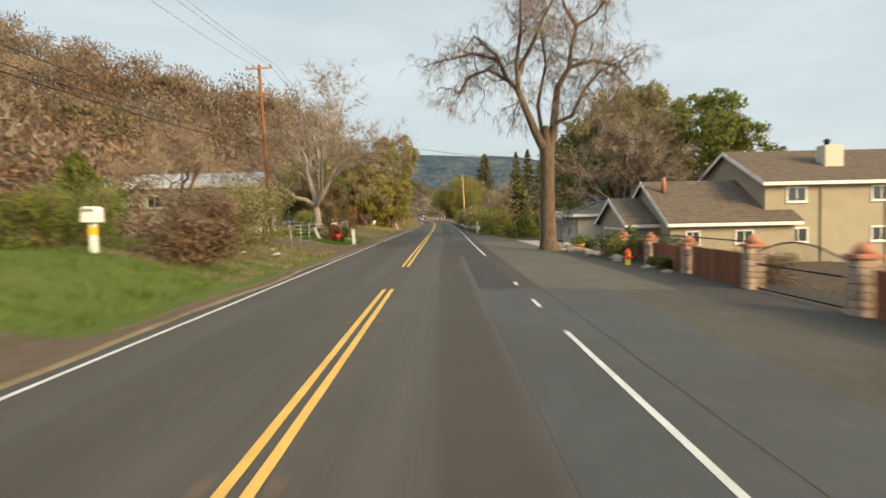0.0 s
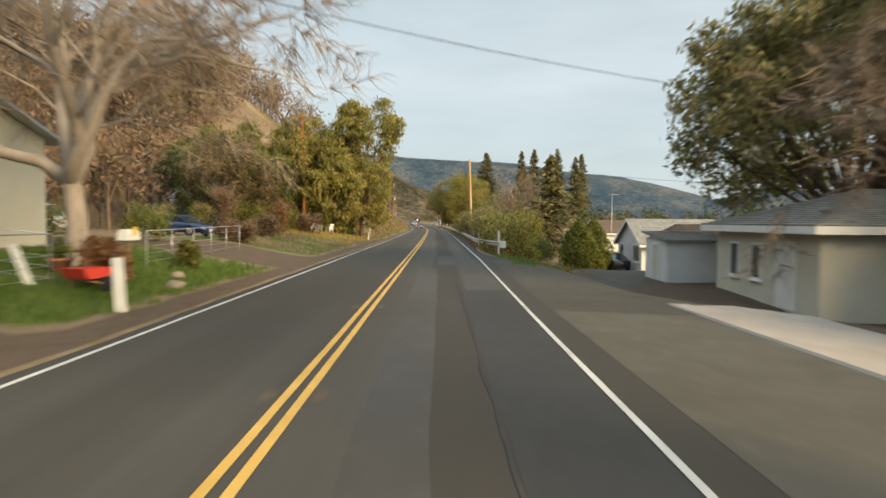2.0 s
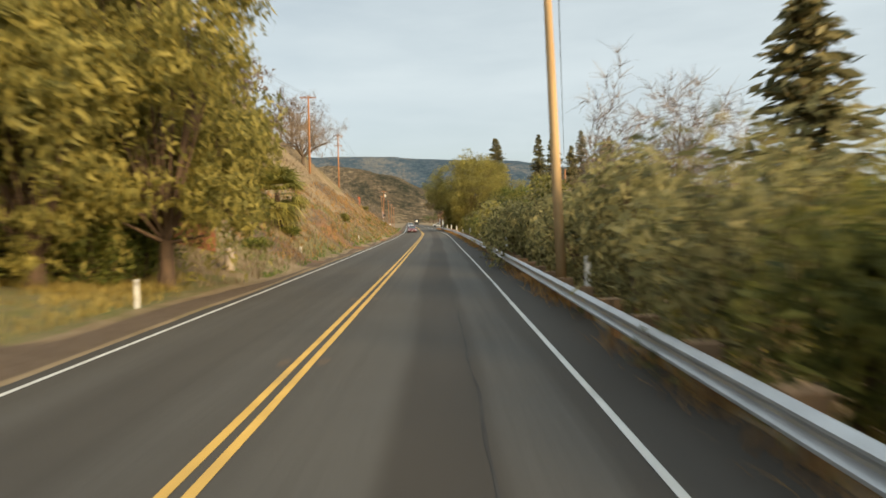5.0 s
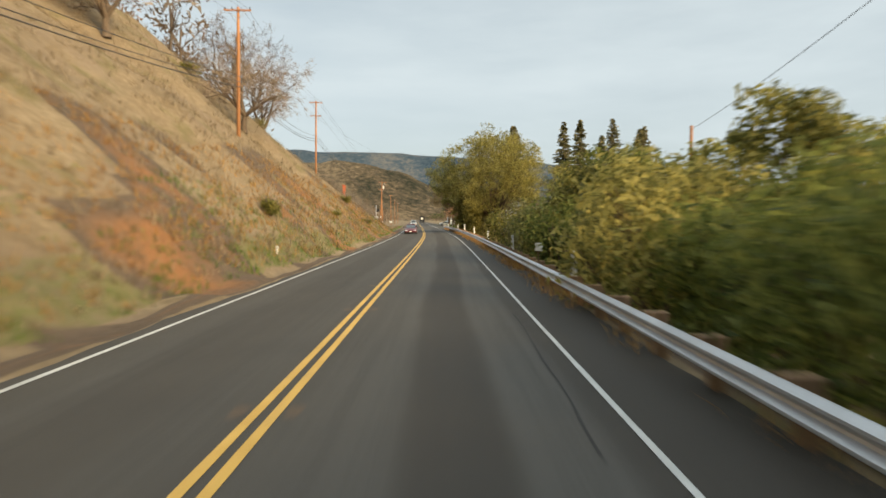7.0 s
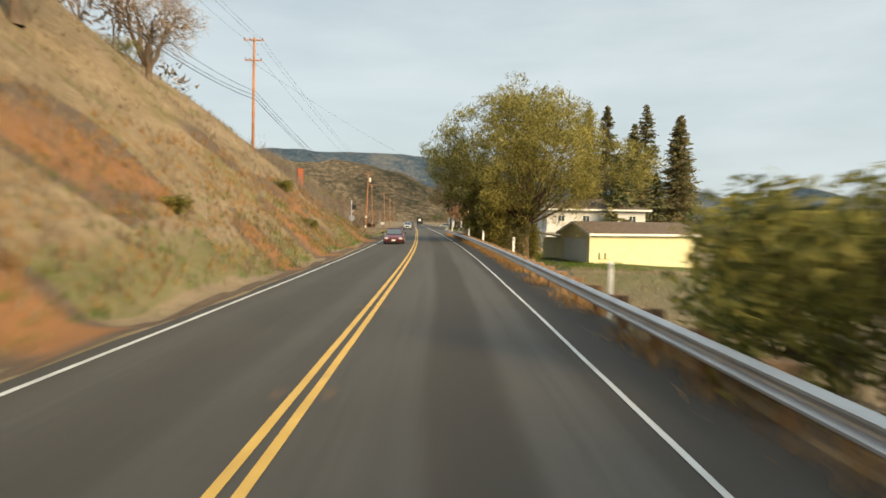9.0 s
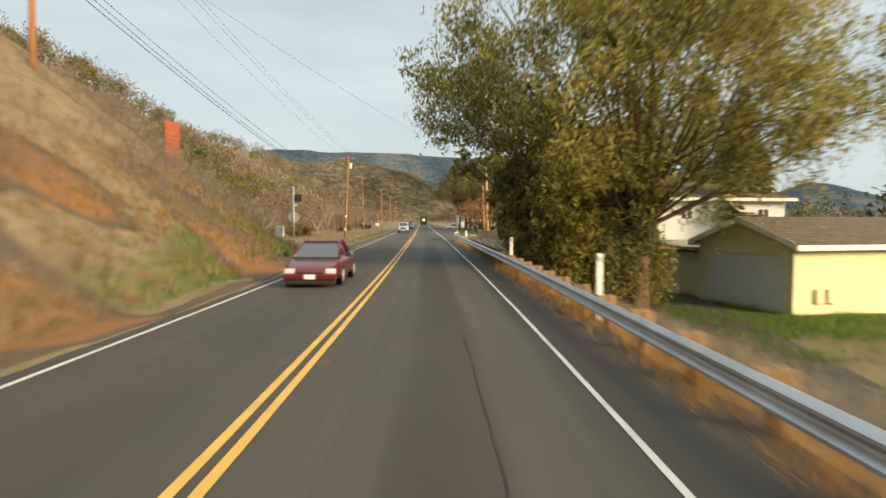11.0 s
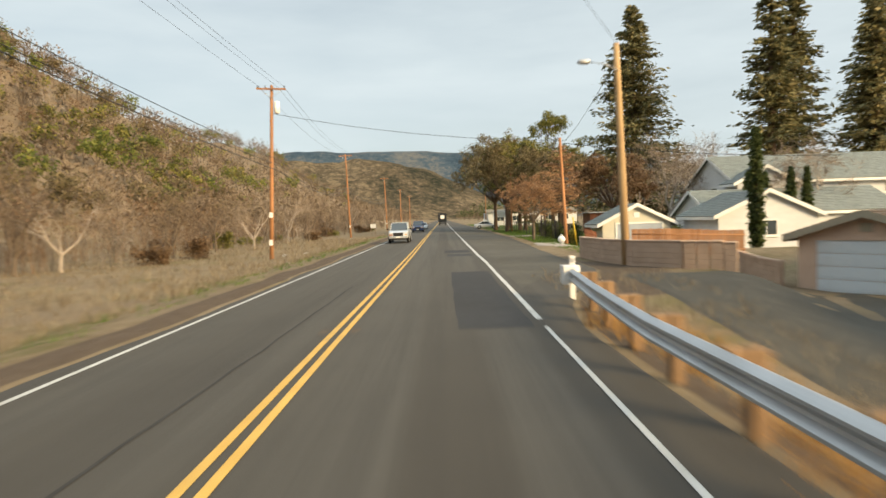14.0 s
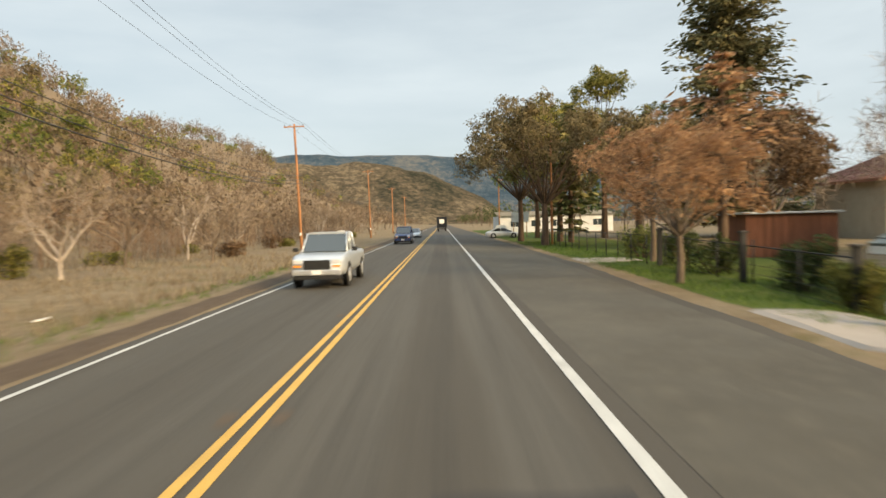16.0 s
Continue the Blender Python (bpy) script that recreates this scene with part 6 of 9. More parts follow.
for i, (s, u, r) in enumerate(((23.6, 7.5, 0.28), (27.3, 7.3, 0.22), (28.4, 7.6, 0.35), (31.0, 7.2, 0.4), (32.8, 7.4, 0.32), (34.6, 7.0, 0.42), (37.6, 6.6, 0.36), (38.8, 7.3, 0.45), (40.2, 8.0, 0.4), (22.0, 7.6, 0.2), (52.0, -7.6, 0.26), (53.8, -8.3, 0.22))):
    rock(s, u, r, 600 + i)
for i, (s, u, w, h, leaf) in enumerate(((26.8, 8.9, 2.0, 1.3, "leaf_dark"), (29.0, 7.9, 1.6, 1.1, "leaf_olive"), (31.6, 8.4, 1.8, 1.2, "leaf_dark"), (33.0, 9.2, 1.3, 1.7, "grass_green"), (23.5, 7.9, 0.9, 0.6, "leaf_green"), (19.0, 9.3, 2.0, 1.0, "leaf_brown"), (38.5, 8.4, 1.4, 0.8, "leaf_dark"))):
    shrub("border_bush", s, u, 620 + i, w, h, "small garden shrub in the planted border", leaf, 1700, 0.07)

# hydrant
m = thing("fire_hydrant", road_pose(25.2, 7.15, ground_z(25.2, 7.15)), "yellow fire hydrant with a red bonnet at the verge", "hydrant")
bm = bmesh.new()
tube(bm, [(0, 0, -0.05), (0, 0, 0.05), (0, 0, 0.06), (0, 0, 0.46), (0, 0, 0.5)], [0.15, 0.15, 0.1, 0.1, 0.14], 16)
part("barrel", bm, MAT["yellow_gloss"], m)
bm = bmesh.new()
tube(bm, [(0, 0, 0.5), (0, 0, 0.56), (0, 0, 0.64), (0, 0, 0.68), (0, 0, 0.74)], [0.145, 0.135, 0.09, 0.035, 0.03], 16)
part("bonnet", bm, MAT["red_paint"], m, "red bonnet")
for d in ((1, 0), (-1, 0), (0, -1)):
    bm = bmesh.new()
    tube(bm, [(0.08 * d[0], 0.08 * d[1], 0.36), (0.17 * d[0], 0.17 * d[1], 0.36), (0.2 * d[0], 0.2 * d[1], 0.36)], [0.055, 0.06, 0.05], 12)
    part("nozzle", bm, MAT["red_paint"], m)

# block wall of the corner garden, with capping
def block_wall(points, hh, label):
    p = thing("block_wall", road_pose(points[0][0], points[0][1], 0), label, "wall")
    inv = p.matrix_world.inverted()
    me = cap = None
    for (s0, u0), (s1, u1) in zip(points, points[1:]):
        ln = math.hypot(s1 - s0, u1 - u0)
        n = max(1, round(ln / 0.41))
        ang = -math.degrees(math.atan2(u1 - u0, s1 - s0))
        for i in range(n):
            for j in range(int(hh / 0.2)):
                k = (i + 0.5 + (0.25 if j % 2 else -0.25) * 0) / n
                s, u = s0 + (s1 - s0) * k, u0 + (u1 - u0) * k
                if me is None:
                    ob = part("block", boxed(-0.1, -0.198, 0, 0.1, 0.198, 0.192, bevel=0.008), MAT["block_peach"], p)
                    me = ob.data
                else:
                    ob = new("block", me)
                    ob.parent = p
                g = min(ground_z(s, u), -0.1)
                ob.matrix_local = inv @ road_pose(s, u, g - 0.05 + j * 0.2, ang)
            if cap is None:
                ob = part("capping", boxed(-0.13, -0.2, 0, 0.13, 0.2, 0.06, bevel=0.012), MAT["stucco_peach"], p)
                cap = ob.data
            else:
                ob = new("capping", cap)
                ob.parent = p
            ob.matrix_local = inv @ road_pose(s, u, g - 0.05 + int(hh / 0.2) * 0.2, ang)


block_wall([(265.6, 6.8), (262.2, 6.95), (259.6, 7.55), (257.6, 8.7), (256.6, 10.2)], 1.05, "curved peach concrete block wall round a corner garden")
block_wall([(259.2, 13.1), (263.4, 12.3)], 1.0, "short peach block wall beside the garage")
board_fence(266.5, 9.5, 265.8, 14.8, 1.25, "fence_orange", "sunlit orange-brown cedar board fence behind the wall")
board_fence(281.4, 10.5, 281.45, 11.4, 1.5, "fence_red", "dark red-brown wooden gate beside the garage")

# dark railing and gate posts along the gardens further on
def post_fence(points, hh, label, gap=2.4, mat="iron", thick=0.03):
    p = thing("wire_fence", road_pose(points[0][0], points[0][1], 0), label, "fence")
    inv = p.matrix_world.inverted()
    for (s0, u0), (s1, u1) in zip(points, points[1:]):
        n = max(1, round(math.hypot(s1 - s0, u1 - u0) / gap))
        for i in range(n + 1):
            s, u = s0 + (s1 - s0) * i / n, u0 + (u1 - u0) * i / n
            q = inv @ at(s, u, ground_z(s, u))
            bm = bmesh.new()
            tube(bm, [q - Vector((0, 0, 0.2)), q + Vector((0, 0, hh))], [thick, thick], 6)
            part("fence_post", bm, MAT[mat], p)
        for zz in (0.15, hh * 0.35, hh * 0.55, hh * 0.75, hh - 0.03):
            a, b = inv @ at(s0, u0, ground_z(s0, u0) + zz), inv @ at(s1, u1, ground_z(s1, u1) + zz)
            bm = bmesh.new()
            tube(bm, [a, b], [0.25 * thick if zz < hh - 0.1 else 0.7 * thick] * 2, 4)
            part("fence_wire", bm, MAT[mat], p)


post_fence([(283.5, 9.9), (296, 9.8)], 1.35, "dark metal garden fence along the lawn")
post_fence([(298.5, 9.8), (330, 9.8)], 1.35, "dark metal garden fence along the lawn")
post_fence([(39, -9.6), (49.5, -9.6), (49.8, -15)], 1.25, "thin wire garden fence on metal posts", mat="galv", thick=0.02)
post_fence([(55, -9.8), (66, -10.2)], 1.2, "thin wire garden fence on metal posts", mat="galv", thick=0.02)
for s, u in ((283.4, 9.75), (288.8, 9.7), (294.0, 9.7), (296.4, 9.7)):
    m = thing("gate_post", road_pose(s, u, ground_z(s, u)), "stout black gate post with a flat cap", "post", "garden gate posts")
    part("post", boxed(-0.09, -0.09, -0.3, 0.09, 0.09, 1.55, bevel=0.01), MAT["iron"], m)
    part("cap", boxed(-0.13, -0.13, 1.55, 0.13, 0.13, 1.62, bevel=0.015), MAT["iron"], m)

# paved drives
def pad(name, pts, material, label, lift=0.03):
    n = 26
    (a, b, c, d) = pts
    verts = []
    for i in range(n + 1):
        for j in range(n + 1):
            x, y = i / n, j / n
            s = (a[0] * (1 - x) + b[0] * x) * (1 - y) + (d[0] * (1 - x) + c[0] * x) * y
            u = (a[1] * (1 - x) + b[1] * x) * (1 - y) + (d[1] * (1 - x) + c[1] * x) * y
            inside = u < edge_r(s) and u > edge_l(s)
            er = edge_r(s)
            up = -0.04 if name == "driveway" and (i in (0, n) or j in (0, n)) else 0.003 if i == 0 else lift
            z = road_z(s, min(u, er)) - 0.03 * smooth(0, 1.2, u - er) - 3.0 * smooth(1.0, 4.0, u - er) if name == "shoulder" else -9
            verts.append(at(s, u, max(ground_z(s, u), z, road_z(s, u) if inside else -9) + up))
    m = n + 1
    faces = [(i * m + j, i * m + j + 1, (i + 1) * m + j + 1, (i + 1) * m + j) for i in range(n) for j in range(n)]
    ob = mesh_from(name, verts, faces, MAT[material])
    tagged(ob, label, "paving", kind="structure")


pad("driveway", [(36.0, 5.9), (36.0, 8.4), (50.3, 8.5), (50.3, 5.5)], "concrete_warm", "pale concrete driveway apron", 0.045)
pad("driveway", [(233.2, 9.8), (236.5, 14.0), (249.5, 15.6), (250.9, 10.9)], "concrete", "pale concrete drive in front of the garages", 0.05)
pad("driveway", [(278.6, 6.6), (272.5, 10.0), (281.3, 16.4), (283.0, 6.8)], "concrete_warm", "worn pale concrete drive to the small garage", 0.045)
pad("driveway", [(300, 7.2), (300.5, 10.4), (303.5, 10.4), (303.5, 7.2)], "concrete_warm", "narrow concrete drive across the lawn", 0.035)
pad("driveway", [(188, 5.6), (188, 8.8), (219.5, 15.0), (219, 5.6)], "asphalt_old", "worn grey gravel lane below the guard rail", 0.035)
pad("driveway", [(217.6, 3.6), (219.5, 8.4), (258.0, 15.0), (256.6, 5.8)], "asphalt_old", "worn grey gravel frontage lane behind the guard rail", 0.035)
pad("shoulder", [(-30, 2.35), (-30, 6.5), (16.5, 6.02), (16.5, 2.38)], "asphalt_old", "worn dark asphalt pull-out beside the lane", 0.006)
pad("shoulder", [(16.5, 2.38), (16.5, 6.02), (48, 5.7), (52, 2.4)], "asphalt_pale", "worn pale grey asphalt pull-out beside the lane", 0.006)
pad("shoulder", [(48, 2.35), (48, 7.2), (66, 7.0), (66, 2.5)], "asphalt_old", "worn dark asphalt apron before the guard rail", 0.012)
pad("driveway", [(58, 6.9), (62, 13.0), (96, 11.0), (92, 7.4)], "asphalt_old", "worn grey gravel lane behind the end of the guard rail", 0.035)
pad("shoulder", [(252, 2.2), (262, 5.6), (330, 6.4), (330, 2.2)], "asphalt_pale", "worn grey asphalt shoulder beside the lane", 0.006)

# low stone edging of the raised lawn beside the garages
m = thing("stone_edging", road_pose(234.5, 12.4, ground_z(234.5, 12.4)), "low sunlit edging of rough peach stones round a lawn", "wall")
inv = m.matrix_world.inverted()
_rng = random.Random(31)
for i in range(26):
    k = i / 25
    s, u = 236.2 - 1.6 * k, 12.6 + 5.2 * k
    for j in range(2):
        w = _rng.uniform(0.09, 0.13)
        ob = part("stone", boxed(-w, -0.12, 0, w, 0.12, 0.2, bevel=0.035), MAT["stucco_peach"], m)
        ob.matrix_local = inv @ road_pose(s, u, ground_z(s, u) - 0.02 + j * 0.19, _rng.uniform(-12, 12))

# ---- trees and bushes, place by place ----
def old_oak(s, u, seed, label):
    """An old valley oak: a forked trunk, crooked limbs, and fine drooping twigs."""
    rng = np.random.default_rng(seed)
    top = tree_thing("bare_tree", s, u, label)
    L, tips = Limbs(), []
    L.limb([(0.1, 0, 0), (0.02, 0, 0.7), (0, 0.02, 2.4), (0.03, 0.04, 4.4), (0.0, 0.05, 6.0)], [0.66, 0.48, 0.41, 0.38, 0.43], 18)
    L.limb([(-0.02, 0.05, 5.6), (-0.02, 0.1, 6.6), (-0.05, 0.12, 7.15)], [0.3, 0.24, 0.2], 9)
    left = [[(-0.1, 0, 5.7), (-0.65, -0.3, 6.7), (-1.25, -0.4, 8.1), (-1.65, -0.4, 9.1), (-2.2, 0.0, 9.8), (-2.7, 0.4, 11.2), (-4.0, 0.6, 12.4)], [(-1.6, -0.4, 9.0), (-1.75, -0.8, 10.5), (-1.45, -0.6, 12.2), (-1.5, -1.0, 14.1), (-1.0, -0.8, 15.6)], [(-2.1, 0.0, 9.7), (-3.2, 0.3, 10.4), (-4.3, 0.2, 10.0), (-4.9, 0.0, 9.0)], [(-2.7, 0.4, 11.0), (-4.1, 1.0, 11.5), (-5.5, 1.2, 11.2)]]
    right = [[(0.15, 0.1, 5.7), (0.42, 0.3, 6.8), (0.6, 0.4, 8.4), (0.75, 0.5, 9.4), (1.45, 0.6, 10.5), (2.8, 0.8, 10.9), (4.2, 0.9, 10.6), (5.0, 0.8, 9.7)], [(1.4, 0.6, 10.4), (1.55, 0.5, 11.6), (1.9, 0.5, 12.8), (3.0, 0.6, 13.5), (3.6, 0.4, 14.5)], [(0.5, 0.3, 7.3), (1.35, -0.4, 7.6), (2.0, -0.8, 9.0), (2.9, -1.0, 10.0), (3.7, -0.9, 9.6)]]
    depth = [[(-0.1, 0.3, 6.0), (-0.3, 1.2, 8.5), (0.3, 1.8, 11.0), (0.0, 2.2, 13.5)], [(-1.7, -0.5, 10.0), (-0.9, -1.2, 11.4), (-0.4, -1.8, 12.6), (0.2, -2.0, 13.6)], [(1.9, 0.5, 12.7), (1.2, 0.4, 13.8), (0.9, 0.8, 15.2)]]
    for k, path in enumerate(left + right + depth):
        thick = 0.27 if k in (0, 4) else 0.13
        path = np.array(path)
        L.limb(path, np.linspace(thick, 0.05, len(path)), 9)
        for q in range(2 if len(path) < 6 else 3, len(path)):
            for _ in range(4 if q < len(path) - 1 else 6):
                t = rng.uniform(0, 1)
                at_ = path[q - 1] * (1 - t) + path[q] * t
                way = unit(rng, 1)[0] * 1.1 + (path[q] - path[q - 1]) * 0.25 + [0, 0, 0.25]
                way /= np.linalg.norm(way)
                grow(rng, at_, way, rng.uniform(1.0, 2.0), 0.045, 2, L, tips, (0, 0, 4, 3), 0.03, 0.42, 0.62, 0.05, (9, 7, 5, 4, 3), 1.0)
    v, f = L.data()
    np_mesh("trunk", v, f, MAT["bark_oak"], top)
    v, f = twigs(rng, tips, 5, 0.55, 0.0075, 0.35)
    np_mesh("crown", v, f, MAT["twig"], top, "bare twiggy crown")
    return top


old_oak(36.0, 5.75, 11, "tall bare oak with a forked grey trunk and drooping twigs")
leafy_tree("evergreen_tree", 59, 16.4, 21, 13.5, 6.0, "broad evergreen tree with olive and brown foliage over the houses", "leaf_brush", n=30000, size=0.17, droop=0.5, trunk=0.45, clear=0.16, kids=(6, 5, 4), strands=420, under=0.15)
leafy_tree("evergreen_tree", 66, 20.5, 22, 11.5, 5.0, "dense green evergreen tree behind the houses", "leaf_green", n=14000, size=0.2, trunk=0.35)
leafy_tree("evergreen_tree", 54, 22.8, 23, 13.2, 4.6, "round bright green evergreen tree behind the tan house", "leaf_green", n=22000, size=0.18, droop=0.4, trunk=0.4, kids=(6, 5, 4))

bare_tree("bare_tree", 50, 14.6, 26, 11.0, "bare brown twiggy tree above the cottage roofs", kids=(5, 5, 4, 4), per=9, trunk=0.2, clear=0.25, tw=0.014, twig="twig")

# gardens on the far side
for i, (s, u, w, h, leaf, n) in enumerate(((22.5, -9.4, 3.2, 2.1, "leaf_mauve", 7000), (26.5, -10.6, 3.6, 2.8, "leaf_mauve", 7400), (30.5, -11.0, 4.0, 3.4, "leaf_brush", 6500), (36.0, -10.6, 4.2, 3.8, "leaf_brush", 7000), (21.5, -13.4, 3.4, 2.3, "leaf_green", 4200), (19.5, -17, 4.0, 2.2, "leaf_green", 4200), (24.5, -14.5, 3.6, 2.9, "leaf_green", 4200), (16.5, -20, 4.0, 1.9, "leaf_green", 3800), (26, -19, 4.5, 2.3, "leaf_olive", 3800), (40.5, -14.2, 3.2, 3.0, "leaf_olive", 3600), (13.0, -24.5, 4.5, 2.0, "leaf_green", 3400))):
    shrub("roadside_bush", s, u, 40 + i, w, h, "leafy garden bush on the grass bank" if leaf != "leaf_mauve" else "twiggy reddish brown bush on the grass bank", leaf, n, 0.085, twiggy=0.45 if leaf == "leaf_mauve" else 0.3)
cypress("conical_tree", 35, -20.3, 61, 5.0, 1.35, "small conical green garden tree", "leaf_green", 3000)
bare_tree("bare_tree", 52.3, -10.6, 64, 12.8, "spreading bare walnut tree with a pale grey trunk", bark="bark_pale", kids=(6, 5, 5, 4), per=12, droop=0.12, trunk=0.30, clear=0.2, tw=0.012, tl=0.9, spread=0.76)
bare_tree("bare_tree", 46, -19.5, 63, 10.0, "bare garden tree behind the bushes", kids=(4, 5, 4, 3), per=8, trunk=0.2, clear=0.25, tw=0.011)
leafy_tree("garden_tree", 84, -16.8, 64, 7.0, 3.3, "round dark olive brown garden tree on a slim trunk", "oak_leaf", n=15000, size=0.13, trunk=0.22, clear=0.3, kids=(5, 4, 3), clump=0.95, droop=0.1)
leafy_tree("garden_tree", 91, -20.5, 65, 7.4, 3.6, "dark spreading garden tree", "leaf_dark", n=9000, size=0.13, trunk=0.22, clear=0.3, clump=0.95)
for i, (s, u, w, h, leaf) in enumerate(((70, -11.5, 2.4, 1.5, "leaf_brown"), (66, -14.5, 3.0, 2.0, "leaf_green"), (78, -12.0, 2.6, 1.6, "leaf_brown"), (90, -11.5, 2.2, 2.0, "leaf_brown"), (83.6, -12.9, 2.5, 2.9, "leaf_orange"), (72.0, -13.2, 1.7, 3.2, "leaf_brown"), (62, -18, 3.5, 2.6, "leaf_green"), (56.5, -9.0, 1.1, 1.0, "leaf_olive"), (50.5, -8.9, 1.3, 1.3, "leaf_orange"), (82, -17, 3.4, 2.4, "leaf_olive"))):
    shrub("garden_bush", s, u, 70 + i, w, h, "garden bush beside the driveway", leaf, 2200, 0.09, twiggy=0.5)

# weeping evergreens before the cut slope
for i, (s, u, h, r, leaf, n, st) in enumerate(((103.5, -8.6, 15.4, 3.8, "leaf_willow", 15000, 500), (101, -14.5, 11.6, 4.2, "leaf_willow", 15000, 500), (106.5, -12.5, 12.0, 4.0, "leaf_willow", 14000, 500), (97, -18.5, 10.2, 3.6, "leaf_green", 10000, 300), (109, -13.4, 8.4, 2.6, "leaf_willow", 9000, 300), (93, -21.5, 9.0, 3.6, "leaf_green", 9000, 200), (100.5, -10.9, 8.8, 2.8, "leaf_willow", 9000, 300))):
    leafy_tree("weeping_tree", s, u, 80 + i, h, r, "weeping evergreen pepper tree hanging to the ground", leaf, n=int(n * 2.1), size=0.16, droop=0.8, trunk=0.24, clear=0.1, kids=(6, 4, 3), strands=st, aspect=0.36, under=0.6 if i else 0.45, clump=0.95, extra=() if i else [(2.9, 1.0, 12.6), (2.7, 0.0, 10.9), (3.2, -1.0, 11.7), (2.2, 0.5, 14.0)])

for i, (s, u, w, h) in enumerate(((99.5, -12.2, 3, 2.6), (103, -10.8, 3, 2.4), (106, -10.5, 3, 2.6), (97, -15.5, 3.4, 2.8), (94, -18, 3.4, 2.6))):
    shrub("shade_bush", s, u, 120 + i, w, h, "leafy undergrowth below the weeping trees", "leaf_green", 2400, 0.11)

# trees on the hill seen above the cut
for i, (s, u, h) in enumerate(((150, -28, 9.0), (163, -25, 8.5), (177, -19.0, 9.5), (184, -22.0, 9.0), (200, -23.2, 11.0))):
    bare_tree("hill_oak", s, u, 90 + i, h, "bare grey oak standing on top of the cut slope", kids=(5, 5, 4, 3), per=5, trunk=0.28, clear=0.18, tw=0.015, droop=0.1, spread=1.0, twig="leaf_brown" if i % 2 else "twig")
for i, (s, u, w, h) in enumerate(((178, -24.5, 2.4, 1.3), (193, -22, 2.6, 1.6), (190, -8.5, 1.2, 0.7), (170, -9.2, 1.0, 0.6), (150, -9.5, 1.4, 0.9), (199, -12, 1.5, 1.0))):
    shrub("slope_bush", s, u, 110 + i, w, h, "low scrubby bush on the dry cut slope", "leaf_olive", 1500, 0.08, twiggy=0.6)

# brush behind the guard rail
_rng = random.Random(5)
i = 0
for s0, s1, du, h0, h1, leaf in ((79, 92, 4.4, 1.9, 2.6, "leaf_olive"), (92, 118, 4.6, 2.4, 3.4, "leaf_brush"), (96, 118, 8.2, 3.0, 4.2, "leaf_olive"), (118, 146, 4.9, 2.4, 3.4, "leaf_green"), (119, 146, 8.4, 3.4, 4.6, "leaf_green"), (146, 160, 5.2, 2.0, 3.0, "leaf_brush"), (148, 160, 8.4, 2.6, 3.4, "leaf_olive")):
    s = s0
    while s < s1:
        w = _rng.uniform(3.0, 4.4)
        shrub("roadside_bush", s, du + _rng.uniform(-0.3, 0.9), 130 + i, w, _rng.uniform(h0, h1) + 0.9, "dense roadside brush behind the guard rail", leaf if _rng.random() < 0.7 else _rng.choice(["leaf_olive", "leaf_green", "leaf_willow"]), 3300, 0.125)
        s += w * 0.72
        i += 1
for i, (s, u, h, r, n) in enumerate(((133, 9.5, 7.2, 3.4, 8000), (143.5, 8.4, 6.4, 3.0, 8000), (139, 14, 7.0, 3.6, 6000), (126, 12, 6.4, 3.2, 6000))):
    leafy_tree("roadside_tree", s, u, 190 + i, h, r, "dense leafy tree behind the guard rail", "leaf_green" if i % 2 else "leaf_olive", n=int(n * 1.4), size=0.15, trunk=0.2, clear=0.15, under=0.3, clump=0.9)
conifer("conifer", 104, 12.2, 200, 11.2, 3.9, "young redwood tree beyond the roadside brush", leaf="leaf_redwood", whorl=0.34, size=0.4, fill=26, start=0.03)
bare_tree("bare_tree", 113, 10.2, 201, 10.6, "low bare spreading tree above the brush", kids=(6, 5, 4, 4), per=9, trunk=0.2, clear=0.25, tw=0.012, spread=1.0)
for i, (s, u) in enumerate(((83.0, 10.7), (84.2, 12.1))):
    cypress("clipped_bush", s, u, 205 + i, 4.0, 1.45, "large rounded dark green clipped juniper", "leaf_green", 5200)
for i, (s, u, w, h) in enumerate(((81.8, 6.3, 2.2, 1.7), (85.8, 6.9, 2.6, 2.1))):
    shrub("roadside_bush", s, u, 440 + i, w, h, "low green bush at the end of the guard rail", "leaf_green", 2400, 0.11)
shrub("clipped_bush", 94, 9.5, 207, 3.0, 2.6, "round clipped evergreen bush", "leaf_dark", 3000, 0.1)
for i, (s, u, h) in enumerate(((236, 25.8, 13.5), (242, 28.2, 15), (247, 30.5, 13), (252, 33.4, 15), (258, 40.0, 13))):
    conifer("conifer", s, u, 210 + i, h, 2.8, "dark conifer by the lake shore", whorl=0.6, size=0.6, fill=9)

# the large tree over the road
leafy_tree("willow_tree", 210.0, 8.8, 220, 15.6, 6.8, "large spreading evergreen tree overhanging the road and rail", "leaf_willow", n=84000, size=0.125, droop=0.35, trunk=0.42, clear=0.22, kids=(7, 7, 4), strands=700, under=0.3, aspect=0.40, clump=0.82, over=(-5.0, 7.2), extra=[(-6.6, 3.0, 9.2), (-7.2, 5.0, 8.8), (-7.6, 7.0, 9.8), (-5.6, 6.4, 8.2), (-4.2, 8.0, 7.2), (-7.6, 2.0, 10.6), (-6.8, 4.5, 11.6), (-5.4, -2.0, 9.4), (-6.0, 0.0, 12.8), (-3.4, 2.0, 6.4), (-1.5, 1.0, 7.4), (0.0, -1.0, 5.8), (-2.2, -2.0, 6.4), (0.5, 1.5, 8.5), (7.6, -3.0, 9.6), (9.5, -2.0, 9.0), (10.8, -1.5, 9.4)])
